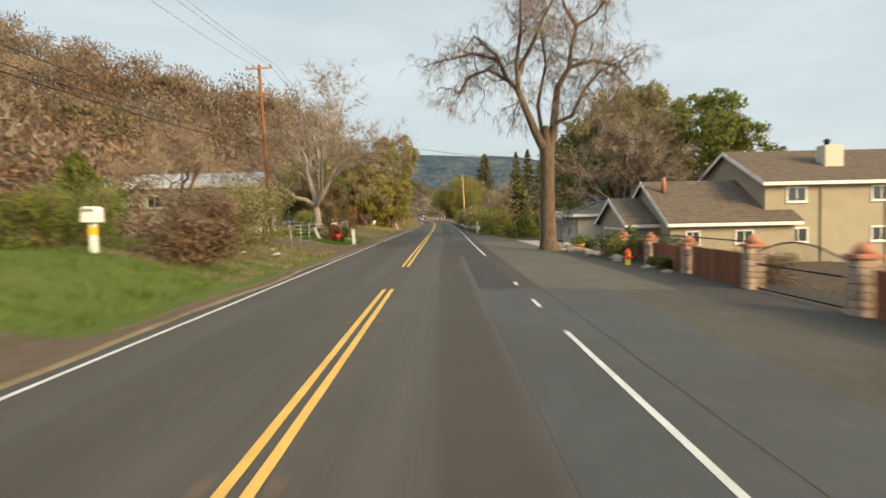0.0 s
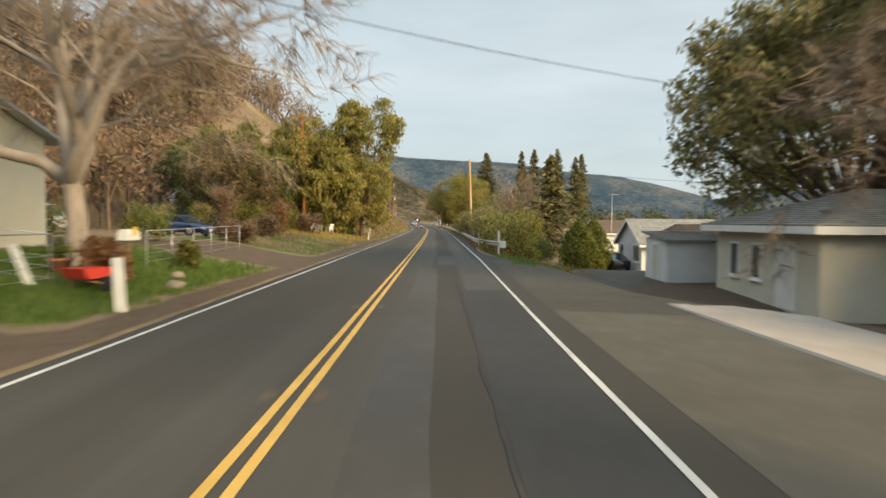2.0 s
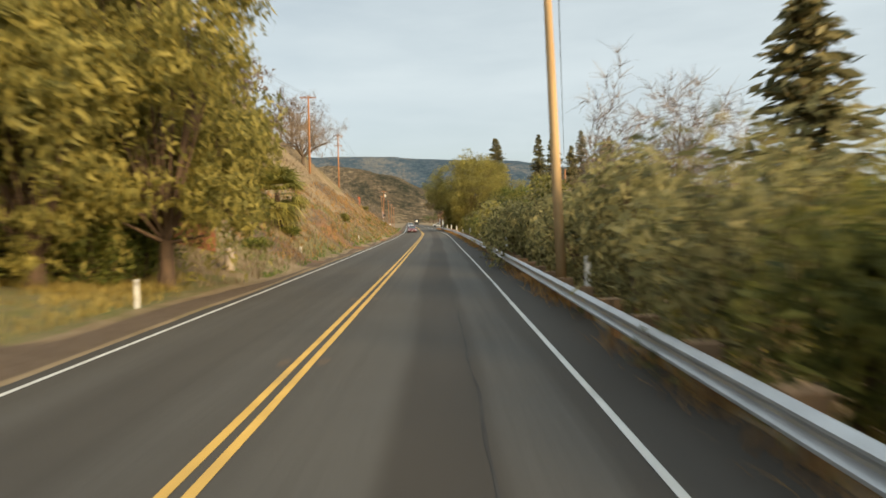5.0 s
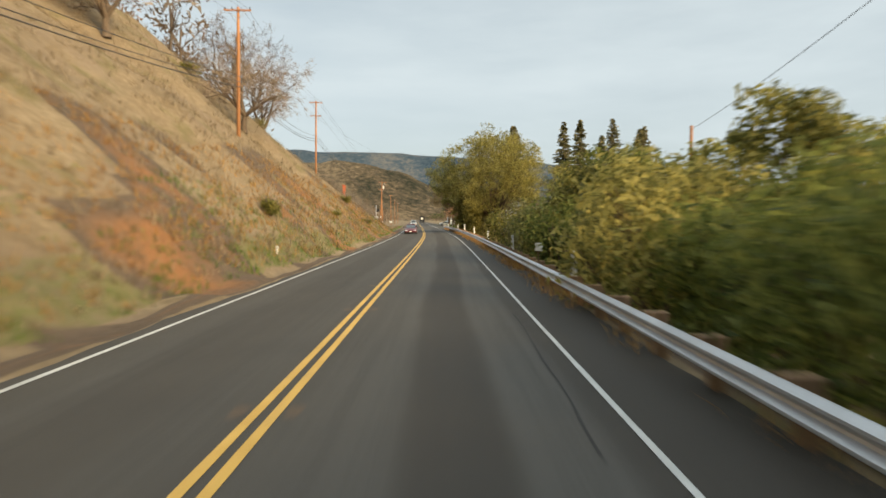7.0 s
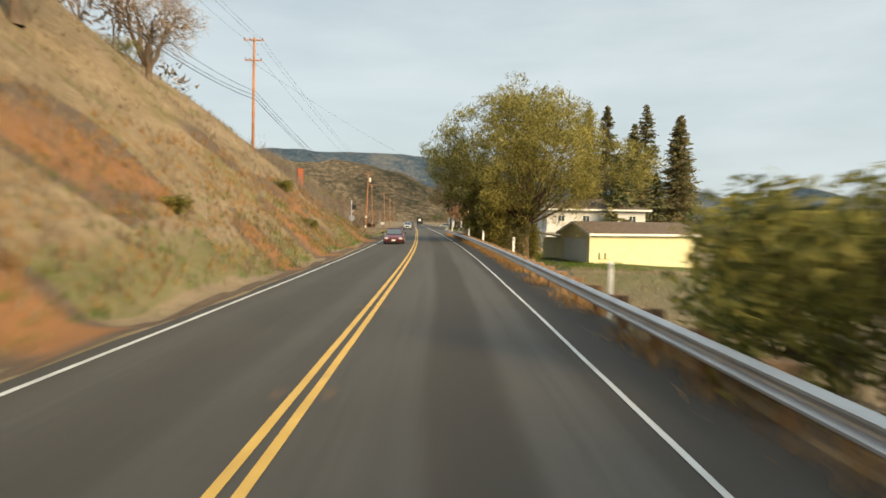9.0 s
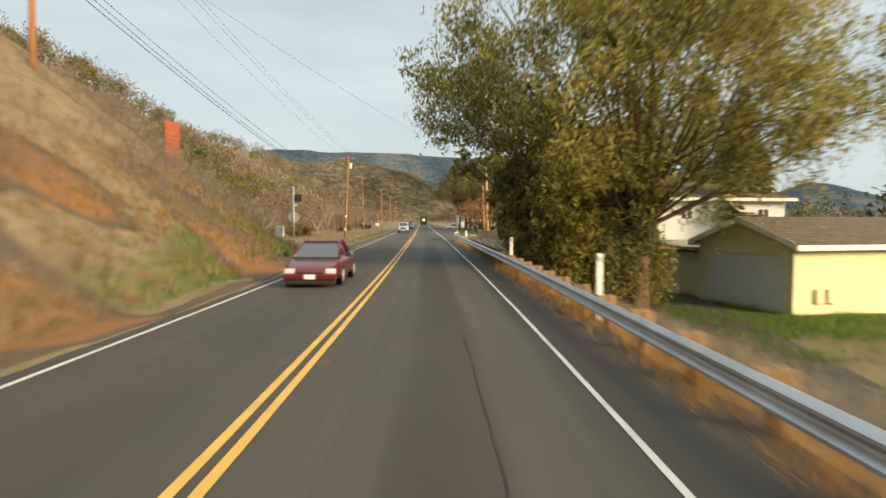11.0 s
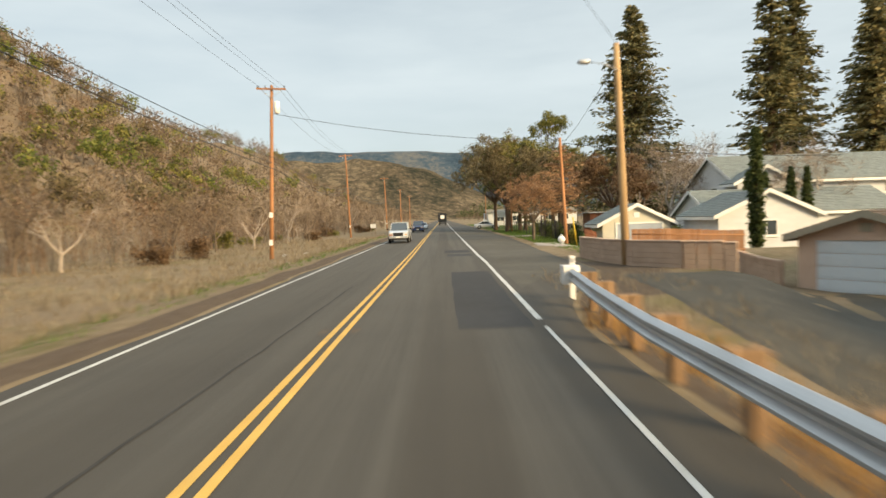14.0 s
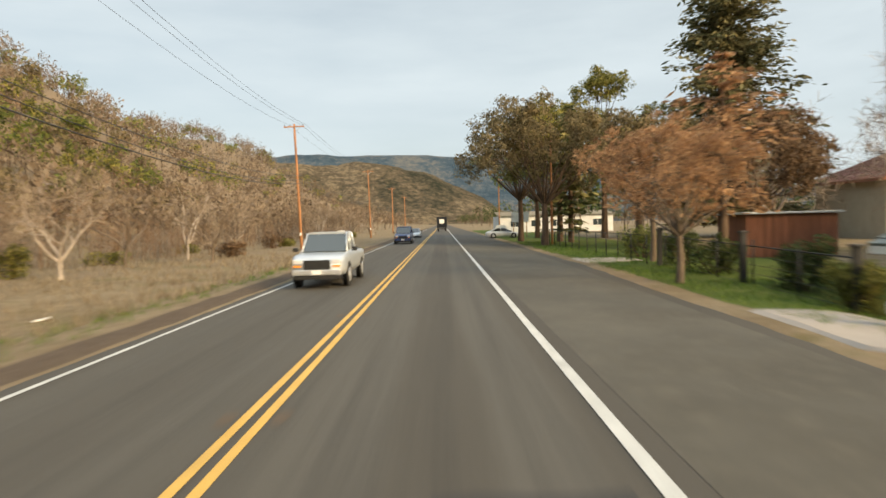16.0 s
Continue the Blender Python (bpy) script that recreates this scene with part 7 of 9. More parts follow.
leafy_tree("willow_tree", 212.0, 6.8, 221, 7.2, 3.3, "leafy lower crown hanging above the guard rail", "leaf_willow", n=20000, size=0.13, droop=0.5, trunk=0.22, clear=0.15, strands=260, under=0.45, aspect=0.36)
for i, (s, u, w, h) in enumerate(((216.4, 4.7, 2.4, 3.2), (209.8, 5.7, 3.4, 3.6), (212.8, 5.7, 3.2, 3.4), (215.5, 6.6, 2.6, 2.8), (218.0, 5.7, 2.6, 3.4), (213.4, 6.7, 3.0, 3.6))):
    shrub("roadside_bush", s, u, 225 + i, w, h, "leafy brush below the large tree", "leaf_willow" if i % 2 else "leaf_brush", 4600, 0.105)

for i, (s, u, w, h) in enumerate(((209.5, 7.9, 3.0, 4.2), (211.5, 9.4, 3.0, 4.2), (210.0, 8.0, 3.2, 4.2), (213.0, 9.2, 3.4, 4.6), (215.5, 8.4, 3.0, 4.0), (211.5, 7.2, 3.0, 4.4))):
    shrub("roadside_bush", s, u, 560 + i, w, h, "tall leafy brush round the foot of the large tree", "leaf_willow" if i % 2 else "leaf_brush", 3800, 0.12)
leafy_tree("willow_tree", 220.6, 7.9, 222, 7.6, 1.8, "dark leafy tree leaning over the rail", "leaf_willow", n=11000, size=0.13, droop=0.4, trunk=0.24, clear=0.12, kids=(5, 4, 3), under=0.5, clump=0.95, extra=[(-6.2, 0.3, 6.7), (-5.5, 0.0, 7.0), (-4.0, 1.0, 7.3), (-4.5, 0.4, 6.2), (-3.5, 0.0, 6.0), (-2.6, 0.3, 5.8), (-1.6, 0.0, 5.4), (-5.0, 1.2, 6.8), (-3.2, 1.2, 6.6)])
for i, (s, u, w, h) in enumerate(((141.5, 6.9, 4.0, 6.0), (145.5, 6.4, 4.0, 5.9), (150, 7.0, 4.2, 5.4), (155, 7.4, 4.0, 4.6))):
    shrub("roadside_bush", s, u, 235 + i, w, h, "tall yellow-green brush behind the guard rail", "leaf_olive", 8000, 0.11)

# far houses' trees
for i, (s, u, h, r) in enumerate(((337, 31.3, 35.5, 10.8),)):
    conifer("redwood", s, u, 240 + i, h, r, "tall broad redwood tree", leaf="leaf_redwood", whorl=0.62, size=0.45, fill=135, start=0.06, ragged=0.32)
for i, (s, u, h, r) in enumerate(((322, 45.5, 35, 6.0), (330, 53, 37, 6.6), (318, 57, 30, 6.2), (326, 63, 37, 7.0), (320, 70, 33, 6.6), (335, 77, 36, 7.0))):
    conifer("redwood", s, u, 250 + i, h, r * 1.15, "tall dark redwood in a row behind the houses", leaf="leaf_redwood", whorl=0.74, size=0.52, fill=70, start=0.08, ragged=0.4)
for i, (s, u, h) in enumerate(((273.3, 19.1, 7.6), (281, 22.3, 5.6), (281, 23.6, 5.6), (282, 26.0, 6.0), (282, 27.2, 6.0))):
    cypress("cypress", s, u, 260 + i, h, 0.4, "narrow dark Italian cypress before the white house", "leaf_dark", 1800, group="row of cypresses")
leafy_tree("autumn_tree", 289.3, 7.9, 270, 5.4, 2.9, "small tree with rusty orange autumn needles on a slim forked trunk", "leaf_rust", n=9000, size=0.085, droop=0.05, trunk=0.11, clear=0.3, kids=(5, 4, 4), clump=0.5, aspect=0.3, bark="bark_grey", squash=0.75)
conifer("autumn_conifer", 294, 11.4, 271, 8.6, 4.9, "spreading rusty orange deciduous conifer over the garden fence", leaf="leaf_rust", whorl=0.62, size=0.24, fill=40, start=0.3, ragged=0.55)
leafy_tree("autumn_tree", 300, 10.6, 272, 7.4, 3.4, "rusty orange tree beside the dark metal fence", "leaf_rust", n=9000, size=0.1, droop=0.05, trunk=0.13, clear=0.32, kids=(5, 4, 4), clump=0.5, aspect=0.3, bark="bark_grey", squash=0.75)
for i, (s, u, h, r, leaf) in enumerate(((324, 9.2, 12.2, 5.0, "oak_leaf"), (332, 12.0, 13.8, 5.4, "leaf_olive"), (336, 8.6, 15.0, 6.2, "oak_leaf"), (347, 12.0, 15.5, 6.2, "leaf_green"), (318, 15.5, 10.5, 4.4, "oak_leaf"), (310, 20.5, 9.0, 4.4, "leaf_brown"))):
    leafy_tree("oak_tree", s, u, 280 + i, h, r, "dark oak with thin brown leaves beside the road", leaf, n=11000, size=0.17, trunk=0.27, clear=0.3, kids=(6, 4, 4), clump=0.66, droop=0.1)
leafy_tree("pine_tree", 340, 18.5, 290, 18.5, 5.2, "tall loose olive green pine behind the oaks", "leaf_olive", n=13000, size=0.2, trunk=0.3, clear=0.42, kids=(6, 4, 4), clump=0.6, droop=0.05, aspect=0.3)
conifer("pine_tree", 329, 12.5, 291, 13.0, 2.8, "slender green conifer among the oaks", whorl=0.7, size=0.6, fill=10)
for i, (s, u, h) in enumerate(((296, 22, 9), (302, 27, 10), (308, 30, 10), (299, 33, 9.5), (286, 30, 9), (318, 26, 9))):
    bare_tree("bare_tree", s, u, 300 + i, h, "pale bare tree behind the garden", bark="bark_pale", kids=(4, 4, 4, 3), per=5, trunk=0.16, clear=0.25, tw=0.014)
for i, (s, u, w, h, leaf) in enumerate(((287.5, 10.8, 1.8, 1.7, "leaf_dark"), (292.5, 10.4, 1.8, 1.5, "leaf_dark"), (297, 11, 2.2, 1.7, "leaf_dark"), (283.5, 9.9, 1.2, 1.3, "leaf_olive"), (303, 11, 2.4, 1.8, "leaf_green"), (284, 17.5, 3, 2, "leaf_green"), (259.8, 9.4, 1.0, 0.6, "leaf_dark"), (263.5, 10.5, 1.6, 0.9, "leaf_dark"))):
    shrub("garden_bush", s, u, 310 + i, w, h, "dark green garden bush by the fence", leaf, 1800, 0.09)

# bare scrub trees at the foot of the hill beyond the dry field
_rng = random.Random(9)
for i in range(36):
    s, u = 226 + i * 6.2 + _rng.uniform(-3, 3), -_rng.uniform(19, 33) + (3 if i > 17 else 0)
    if s > 300:
        u = -_rng.uniform(16.5, 26)
    bare_tree("scrub_tree", s, u, 330 + i, _rng.uniform(5.0, 8.6), "bare brown scrub tree at the edge of the dry field", bark="bark_pale" if i % 4 == 0 else "bark_grey", twig="wood_brown" if i % 3 else "twig", kids=(4, 4, 3), per=5, trunk=0.11, clear=0.16, tw=0.016, tl=1.0, droop=0.05, spread=0.8)
for i in range(20):
    s, u = 228 + i * 9.5 + _rng.uniform(-3, 3), -_rng.uniform(17, 30)
    shrub("field_bush", s, u, 380 + i, _rng.uniform(1.6, 3.0), _rng.uniform(1.0, 2.2), "low green and brown bush in the dry field", _rng.choice(["leaf_olive", "leaf_brown", "leaf_brown"]), 1300, 0.13, twiggy=0.6)


# fan palms and a rough board panel at the foot of the weeping trees
def fan_palm(s, u, seed, height, r, count):
    rng = np.random.default_rng(seed)
    top = tree_thing("fan_palm", s, u, "short fan palm with yellowing lower fronds", "palm")
    L = Limbs()
    L.limb([(0, 0, -0.2), (0.03, 0, height * 0.5), (0, 0.04, height)], [0.2, 0.17, 0.13], 10)
    v, f = L.data()
    np_mesh("trunk", v, f, MAT["bark_brown"], top)
    for i in range(count):
        a, e = i * 2.4 + rng.uniform(-0.3, 0.3), rng.uniform(-1.15, 1.35)
        d = np.array([math.cos(a) * math.cos(e), math.sin(a) * math.cos(e), math.sin(e)])
        side = np.array([-math.sin(a), math.cos(a), 0.0])
        nrm = np.cross(d, side)
        base = np.array([0, 0, height * (0.92 + 0.06 * e)])
        hub = base + d * r * 0.5
        vs, qs = [base - side * 0.012, base + side * 0.012, hub + side * 0.01, hub - side * 0.01], [(0, 1, 2, 3)]
        for k in range(19):
            g = (k - 9) / 9 * 1.75
            w = d * math.cos(g) + side * math.sin(g)
            ln = r * 0.62 * (1 - 0.18 * abs(g) / 1.75) * rng.uniform(0.9, 1.1)
            q = np.cross(w, nrm) * 0.05
            mid, end = hub + w * ln * 0.55 + nrm * 0.03, hub + w * ln - np.array([0, 0, 0.22 * r * rng.uniform(0.5, 1.2)])
            o = len(vs)
            vs += [hub - q * 0.3, hub + q * 0.3, mid + q, mid - q, end + q * 0.15, end - q * 0.15]
            qs += [(o, o + 1, o + 2, o + 3), (o + 3, o + 2, o + 4, o + 5)]
        np_mesh("frond", np.array(vs), np.array(qs), MAT["leaf_palm" if e > -0.5 else "leaf_willow"], top)


for s, u, h, r in ((118.6, -10.6, 3.9, 1.9), (119.6, -9.0, 1.9, 2.0), (117.4, -10.9, 1.7, 1.8)):
    fan_palm(s, u, int(s * 10), h, r, 44)
board_fence(110.6, -12.2, 111.0, -9.6, 1.35, "fence_red", "rough red-brown board panel below the weeping trees", board=0.2)
for i, (s, u, w, h) in enumerate(((114, -8.6, 1.6, 0.7), (119.5, -8.3, 1.4, 0.6))):
    shrub("slope_bush", s, u, 520 + i, w, h, "low green weeds at the foot of the palms", "leaf_green", 1300, 0.08)

# ---- cars ----
def paint(name, c, rough=0.3, metal=0.2):
    m, t, b = nodes(name)
    n = noise_of(t, 3, 4)
    t.links.new(ramp(t, n, [(0.3, tuple(v * 0.85 for v in c)), (0.7, c)]), b.inputs["Base Color"])
    b.inputs["Roughness"].default_value, b.inputs["Metallic"].default_value = rough, metal
    b.inputs["Coat Weight"].default_value = 0.5
    return m


MAT["rubber"] = surface("tyre_rubber", (0.015, 0.015, 0.015), (0.035, 0.035, 0.035), 6, 60, 0.9)
MAT["lamp_glass"] = paint("lamp_glass", (0.75, 0.76, 0.78), 0.1, 0.3)
MAT["amber"] = paint("amber_lens", (0.8, 0.28, 0.04), 0.2, 0.0)
MAT["black_trim"] = surface("black_trim", (0.012, 0.012, 0.012), (0.03, 0.03, 0.03), 5, 50, 0.5)


def loft(sections, close=True):
    """Rings of equal count joined one after another along the car."""
    bm = bmesh.new()
    rings = [[bm.verts.new(p) for p in ring] for ring in sections]
    n = len(rings[0])
    for a, b in zip(rings, rings[1:]):
        for i in range(n):
            bm.faces.new((a[i], a[(i + 1) % n], b[(i + 1) % n], b[i]))
    if close:
        bm.faces.new(rings[0])
        bm.faces.new(rings[-1][::-1])
    bmesh.ops.recalc_face_normals(bm, faces=bm.faces[:])
    return bm


def hull(stations):
    """Stations along y: y, half width, bottom z, belt z, tuck at the top."""
    rings = []
    st = np.array(stations, float)
    ys = np.linspace(st[0, 0], st[-1, 0], 30)
    cols = [np.interp(ys, st[:, 0], st[:, k]) for k in range(1, 5)]
    for _ in range(2):
        cols = [np.concatenate([c[:1], (c[:-2] + 2 * c[1:-1] + c[2:]) / 4, c[-1:]]) for c in cols]
    for y, w, z0, z1, tuck in zip(ys, *cols):
        half = [(w * 0.86, z0), (w * 0.97, z0 + 0.08), (w, z0 + (z1 - z0) * 0.45), (w * 0.985, z0 + (z1 - z0) * 0.72), (w * (1 - tuck), z1 - 0.03), (w * (0.9 - tuck), z1)]
        ring = [(x, y, z) for x, z in half] + [(-x, y, z) for x, z in reversed(half)]
        rings.append(ring)
    return loft(rings)


def wheel(parent, x, y, r, w, rim="galv"):
    bm = bmesh.new()
    sg = 1 if x > 0 else -1
    tube(bm, [(x - sg * w, y, r), (x - sg * w * 0.9, y, r), (x - sg * 0.02, y, r), (x, y, r)], [r * 0.9, r, r, r * 0.93], 22)
    wh = part("wheel", bm, MAT["rubber"], parent, "black tyre")
    bm = bmesh.new()
    tube(bm, [(x - sg * 0.01, y, r), (x + sg * 0.012, y, r), (x + sg * 0.02, y, r)], [r * 0.66, r * 0.62, r * 0.2], 16)
    part("rim", bm, MAT[rim], wh)


def vehicle(name, s, u, turn, kind, body, label, z=None):
    """kind: sedan, suv, pickup. The front points to -y."""
    c = thing(name, road_pose(s, u, ground_z(s, u) if z is None else z, turn), label, "car")
    if kind == "sedan":
        L, W, belt, top, r = 4.5, 0.86, 0.84, 1.34, 0.31
        st = [(-2.25, 0.60, 0.3, 0.52, 0.05), (-2.16, 0.76, 0.24, 0.62, 0.06), (-1.85, 0.84, 0.2, 0.70, 0.08), (-1.0, W, 0.2, 0.82, 0.06), (0.2, W, 0.2, 0.88, 0.04), (1.3, W, 0.2, 0.9, 0.05), (1.9, 0.84, 0.22, 0.92, 0.06), (2.18, 0.78, 0.26, 0.86, 0.06), (2.25, 0.66, 0.34, 0.7, 0.06)]
        cab = [(-1.15, 0.72, belt, belt + 0.02), (-0.25, 0.60, belt, top - 0.05), (0.15, 0.585, belt, top), (0.75, 0.585, belt, top - 0.03), (1.75, 0.66, belt, belt + 0.05)]
        ax = (-1.35, 1.3)
    elif kind == "suv":
        L, W, belt, top, r = 4.7, 0.9, 1.05, 1.75, 0.36
        st = [(-2.35, 0.7, 0.4, 0.8, 0.03), (-2.28, 0.82, 0.34, 0.92, 0.04), (-2.0, 0.88, 0.3, 1.0, 0.05), (-1.0, W, 0.3, 1.06, 0.04), (0.5, W, 0.3, 1.08, 0.03), (2.1, W, 0.3, 1.08, 0.03), (2.32, 0.86, 0.36, 1.04, 0.04)]
        cab = [(-1.05, 0.76, belt, belt + 0.03), (-0.45, 0.7, belt, top - 0.05), (0.2, 0.69, belt, top), (1.9, 0.7, belt, top - 0.03), (2.28, 0.76, belt, belt + 0.08)]
        ax = (-1.42, 1.4)
    else:
        L, W, belt, top, r = 5.2, 0.89, 1.12, 1.78, 0.38
        st = [(-2.6, 0.72, 0.5, 0.9, 0.02), (-2.54, 0.84, 0.42, 1.0, 0.03), (-2.3, 0.88, 0.4, 1.06, 0.04), (-1.3, W, 0.4, 1.12, 0.04), (-0.2, W, 0.4, 1.14, 0.03), (0.75, W, 0.4, 1.14, 0.02), (0.8, W, 0.42, 1.1, 0.02), (2.5, W, 0.42, 1.1, 0.02), (2.58, 0.87, 0.46, 1.08, 0.02)]
        cab = [(-1.25, 0.76, belt, belt + 0.03), (-0.6, 0.7, belt, top - 0.04), (-0.1, 0.69, belt, top), (0.5, 0.7, belt, top - 0.03), (0.74, 0.75, belt, belt + 0.1)]
        ax = (-1.6, 1.6)
    bm = hull(st)
    bmesh.ops.bevel(bm, geom=[e for e in bm.edges if e.calc_face_angle(0) > 0.6], offset=0.025, segments=2, affect="EDGES")
    part("body", bm, MAT[body], c, smooth_shade=True)
    rings = [[(w, y, z0 - 0.04), (w * 0.93, y, z1), (-w * 0.93, y, z1), (-w, y, z0 - 0.04)] for y, w, z0, z1 in cab]
    part("cabin_glass", loft(rings), MAT["glass"], c, "dark tinted windows")
    yy = [k[0] for k in cab]
    bm = bmesh.new()
    w1, z1 = cab[1][1], cab[1][3]
    w3, z3 = cab[3][1], cab[3][3]
    prism_r = [(-w1 * 0.94, yy[1] - 0.03, z1 - 0.02), (w1 * 0.94, yy[1] - 0.03, z1 - 0.02), (w3 * 0.94, yy[3] + 0.03, z3 - 0.02), (-w3 * 0.94, yy[3] + 0.03, z3 - 0.02)]
    lo = [bm.verts.new(p) for p in prism_r]
    hi = [bm.verts.new((p[0] * 0.95, p[1], p[2] + 0.06)) for p in prism_r]
    bm.faces.new(hi)
    for i in range(4):
        bm.faces.new((lo[i], lo[(i + 1) % 4], hi[(i + 1) % 4], hi[i]))
    part("roof", bm, MAT[body], c)
    for sg in (-1, 1):
        for a, b, ra in (((sg * cab[0][1], cab[0][0], belt), (sg * w1 * 0.95, yy[1], z1 + 0.01), 0.035), ((sg * (cab[2][1] + 0.02), yy[2] + 0.15, belt), (sg * cab[2][1] * 0.94, yy[2] + 0.15, top), 0.035), ((sg * cab[4][1], cab[4][0], belt), (sg * w3 * 0.95, yy[3], z3 + 0.01), 0.05)):
            bm = bmesh.new()
            tube(bm, [a, b], [ra, ra * 0.85], 5)
            part("pillar", bm, MAT[body], c)
        part("mirror", boxed(sg * (W + 0.02) if sg > 0 else -W - 0.2, cab[0][0] + 0.1, belt + 0.02, W + 0.2 if sg > 0 else -W - 0.02, cab[0][0] + 0.22, belt + 0.16, bevel=0.03), MAT["black_trim"], c)
        fz = st[1][3] - 0.2
        part("headlight", boxed(min(sg * 0.45, sg * 0.76), st[0][0] - 0.015, fz, max(sg * 0.45, sg * 0.76), st[0][0] + 0.12, fz + 0.15, bevel=0.03), MAT["lamp_glass"], c)
        part("indicator", boxed(min(sg * 0.5, sg * 0.74), st[0][0] - 0.02, fz - 0.1, max(sg * 0.5, sg * 0.74), st[0][0] + 0.1, fz - 0.04, bevel=0.01), MAT["amber"], c)
        for y in ax:
            bm = bmesh.new()
            tube(bm, [(sg * (W - 0.06), y, r), (sg * (W + 0.006), y, r)], [r * 1.18, r * 1.18], 20)
            part("wheel_arch", bm, MAT["black_trim"], c)
            wheel(c, sg * (W + 0.012), y, r, 0.2)
    fy = st[0][0]
    part("grille", boxed(-0.42, fy - 0.02, st[0][2] + 0.12, 0.42, fy + 0.06, st[0][3] + (0.02 if kind != "sedan" else -0.06), bevel=0.015), MAT["black_trim"], c)
    b = part("bumper", boxed(-0.78, fy - 0.07, st[0][2] - 0.06, 0.78, fy + 0.12, st[0][2] + 0.12, bevel=0.04), MAT["galv" if kind == "pickup" else body], c)
    part("valance", boxed(-0.74, fy - 0.03, st[0][2] - 0.2, 0.74, fy + 0.14, st[0][2] - 0.062, bevel=0.03), MAT["black_trim"], c)
    part("number_plate", boxed(-0.16, fy - 0.08, st[0][2] - 0.03, 0.16, fy - 0.071, st[0][2] + 0.1), MAT["white_plastic"], b)
    if kind == "pickup":
        part("bed", boxed(-0.78, 0.95, 1.02, 0.78, 2.45, 1.112), MAT["black_trim"], c)
    return c


MAT["maroon"] = paint("maroon_paint", (0.11, 0.012, 0.02))
MAT["silver"] = paint("silver_paint", (0.52, 0.56, 0.60), 0.35, 0.4)
MAT["navy"] = paint("navy_paint", (0.02, 0.045, 0.14))
MAT["teal"] = paint("teal_paint", (0.015, 0.06, 0.075))
MAT["black_paint"] = paint("black_paint", (0.012, 0.014, 0.018))
MAT["white_car"] = paint("white_car_paint", (0.7, 0.71, 0.72))
vehicle("maroon_sedan", 204.2, -3.6, 0, "sedan", "maroon", "maroon saloon car in the oncoming lane", road_z(0, -3.6))
vehicle("silver_pickup", 291.6, -3.7, 0, "pickup", "silver", "silver pickup truck in the oncoming lane", road_z(0, -3.7))
vehicle("dark_suv", 335, -3.7, 0, "suv", "navy", "dark blue off-roader in the oncoming lane", road_z(0, -3.7))
vehicle("grey_car", 362, -3.7, 0, "sedan", "silver", "grey saloon car far down the oncoming lane", road_z(0, -3.7))
vehicle("teal_suv", 89.8, -20.2, 80, "suv", "teal", "dark teal off-roader parked in the yard")
vehicle("blue_car", 75.3, -17.0, 75, "sedan", "navy", "small blue car parked in the yard")
vehicle("dark_car", 85.8, 14.1, 185, "sedan", "black_paint", "dark saloon car parked beside the white house")
vehicle("white_car", 352, 8.2, 90, "sedan", "white_car", "white saloon car parked across the shoulder")
m = thing("motorhome", road_pose(247.6, 15.5, ground_z(247.6, 15.5), -26), "grey boxy motorhome parked before the peach garage", "motorhome")
part("body", boxed(-1.1, 0, 0.45, 1.1, 5.0, 2.3, bevel=0.1), MAT["garage_grey"], m)
part("windscreen", boxed(-0.95, -0.03, 1.25, 0.95, -0.002, 1.98, bevel=0.01), MAT["glass"], m, "wide dark windscreen")
part("side_window", boxed(-1.13, 0.4, 1.3, -1.102, 1.4, 1.95), MAT["glass"], m)
part("side_window", boxed(-1.13, 2.6, 1.35, -1.102, 3.8, 1.95), MAT["glass"], m)
part("visor", boxed(-1.0, -0.2, 2.03, 1.0, 0.0, 2.13, bevel=0.02), MAT["black_trim"], m)
part("bumper", boxed(-1.12, -0.12, 0.4, 1.12, 0.1, 0.7, bevel=0.04), MAT["black_trim"], m)
for x in (-0.75, 0.75):
    part("headlight", boxed(x - 0.14, -0.04, 0.85, x + 0.14, -0.002, 1.1, bevel=0.02), MAT["lamp_glass"], m)
for x in (-1.1, 1.1):
    for y in (1.0, 3.9):
        wheel(m, x, y, 0.4, 0.25)
vehicle("white_van", 72, -24, 80, "suv", "white_car", "white van parked behind the yard")

# the truck far ahead
m = thing("box_truck", road_pose(420, 0.2, 0), "dark box truck far ahead in the lane", "truck")
part("box", boxed(-1.2, 0, 0.9, 1.2, 6, 3.5, bevel=0.03), MAT["black_paint"], m)
part("rear_door", boxed(-0.55, -0.03, 1.9, 0.55, -0.002, 2.9), MAT["white_plastic"], m)
part("bumper", boxed(-1.15, -0.1, 0.5, 1.15, 0.1, 0.75, bevel=0.02), MAT["black_trim"], m)
for x in (-1.0, 1.0):
    wheel(m, x, 1.2, 0.45, 0.3)

# ---- small things ----
m = thing("mailbox", road_pose(20, -11.25, ground_z(20, -11.25)), "white newspaper box on a white and yellow post in the grass", "mailbox")
bm = boxed(-0.09, -0.09, -0.3, 0.09, 0.09, 1.05, bevel=0.015)
part("post", bm, MAT["white_plastic"], m)
part("band", boxed(-0.095, -0.095, 0.55, 0.095, 0.095, 0.8), MAT["yellow_gloss"], m, "yellow painted band")
bm = bmesh.new()
prism(bm, [(-0.2, 0.95), (0.2, 0.95), (0.2, 1.32), (0.12, 1.44), (-0.12, 1.44), (-0.2, 1.32)], 1, -0.3, 0.28)
part("box", bm, MAT["white_plastic"], m)
part("lid", boxed(-0.23, -0.35, 1.3, 0.23, -0.302, 1.38, bevel=0.01), MAT["galv"], m)
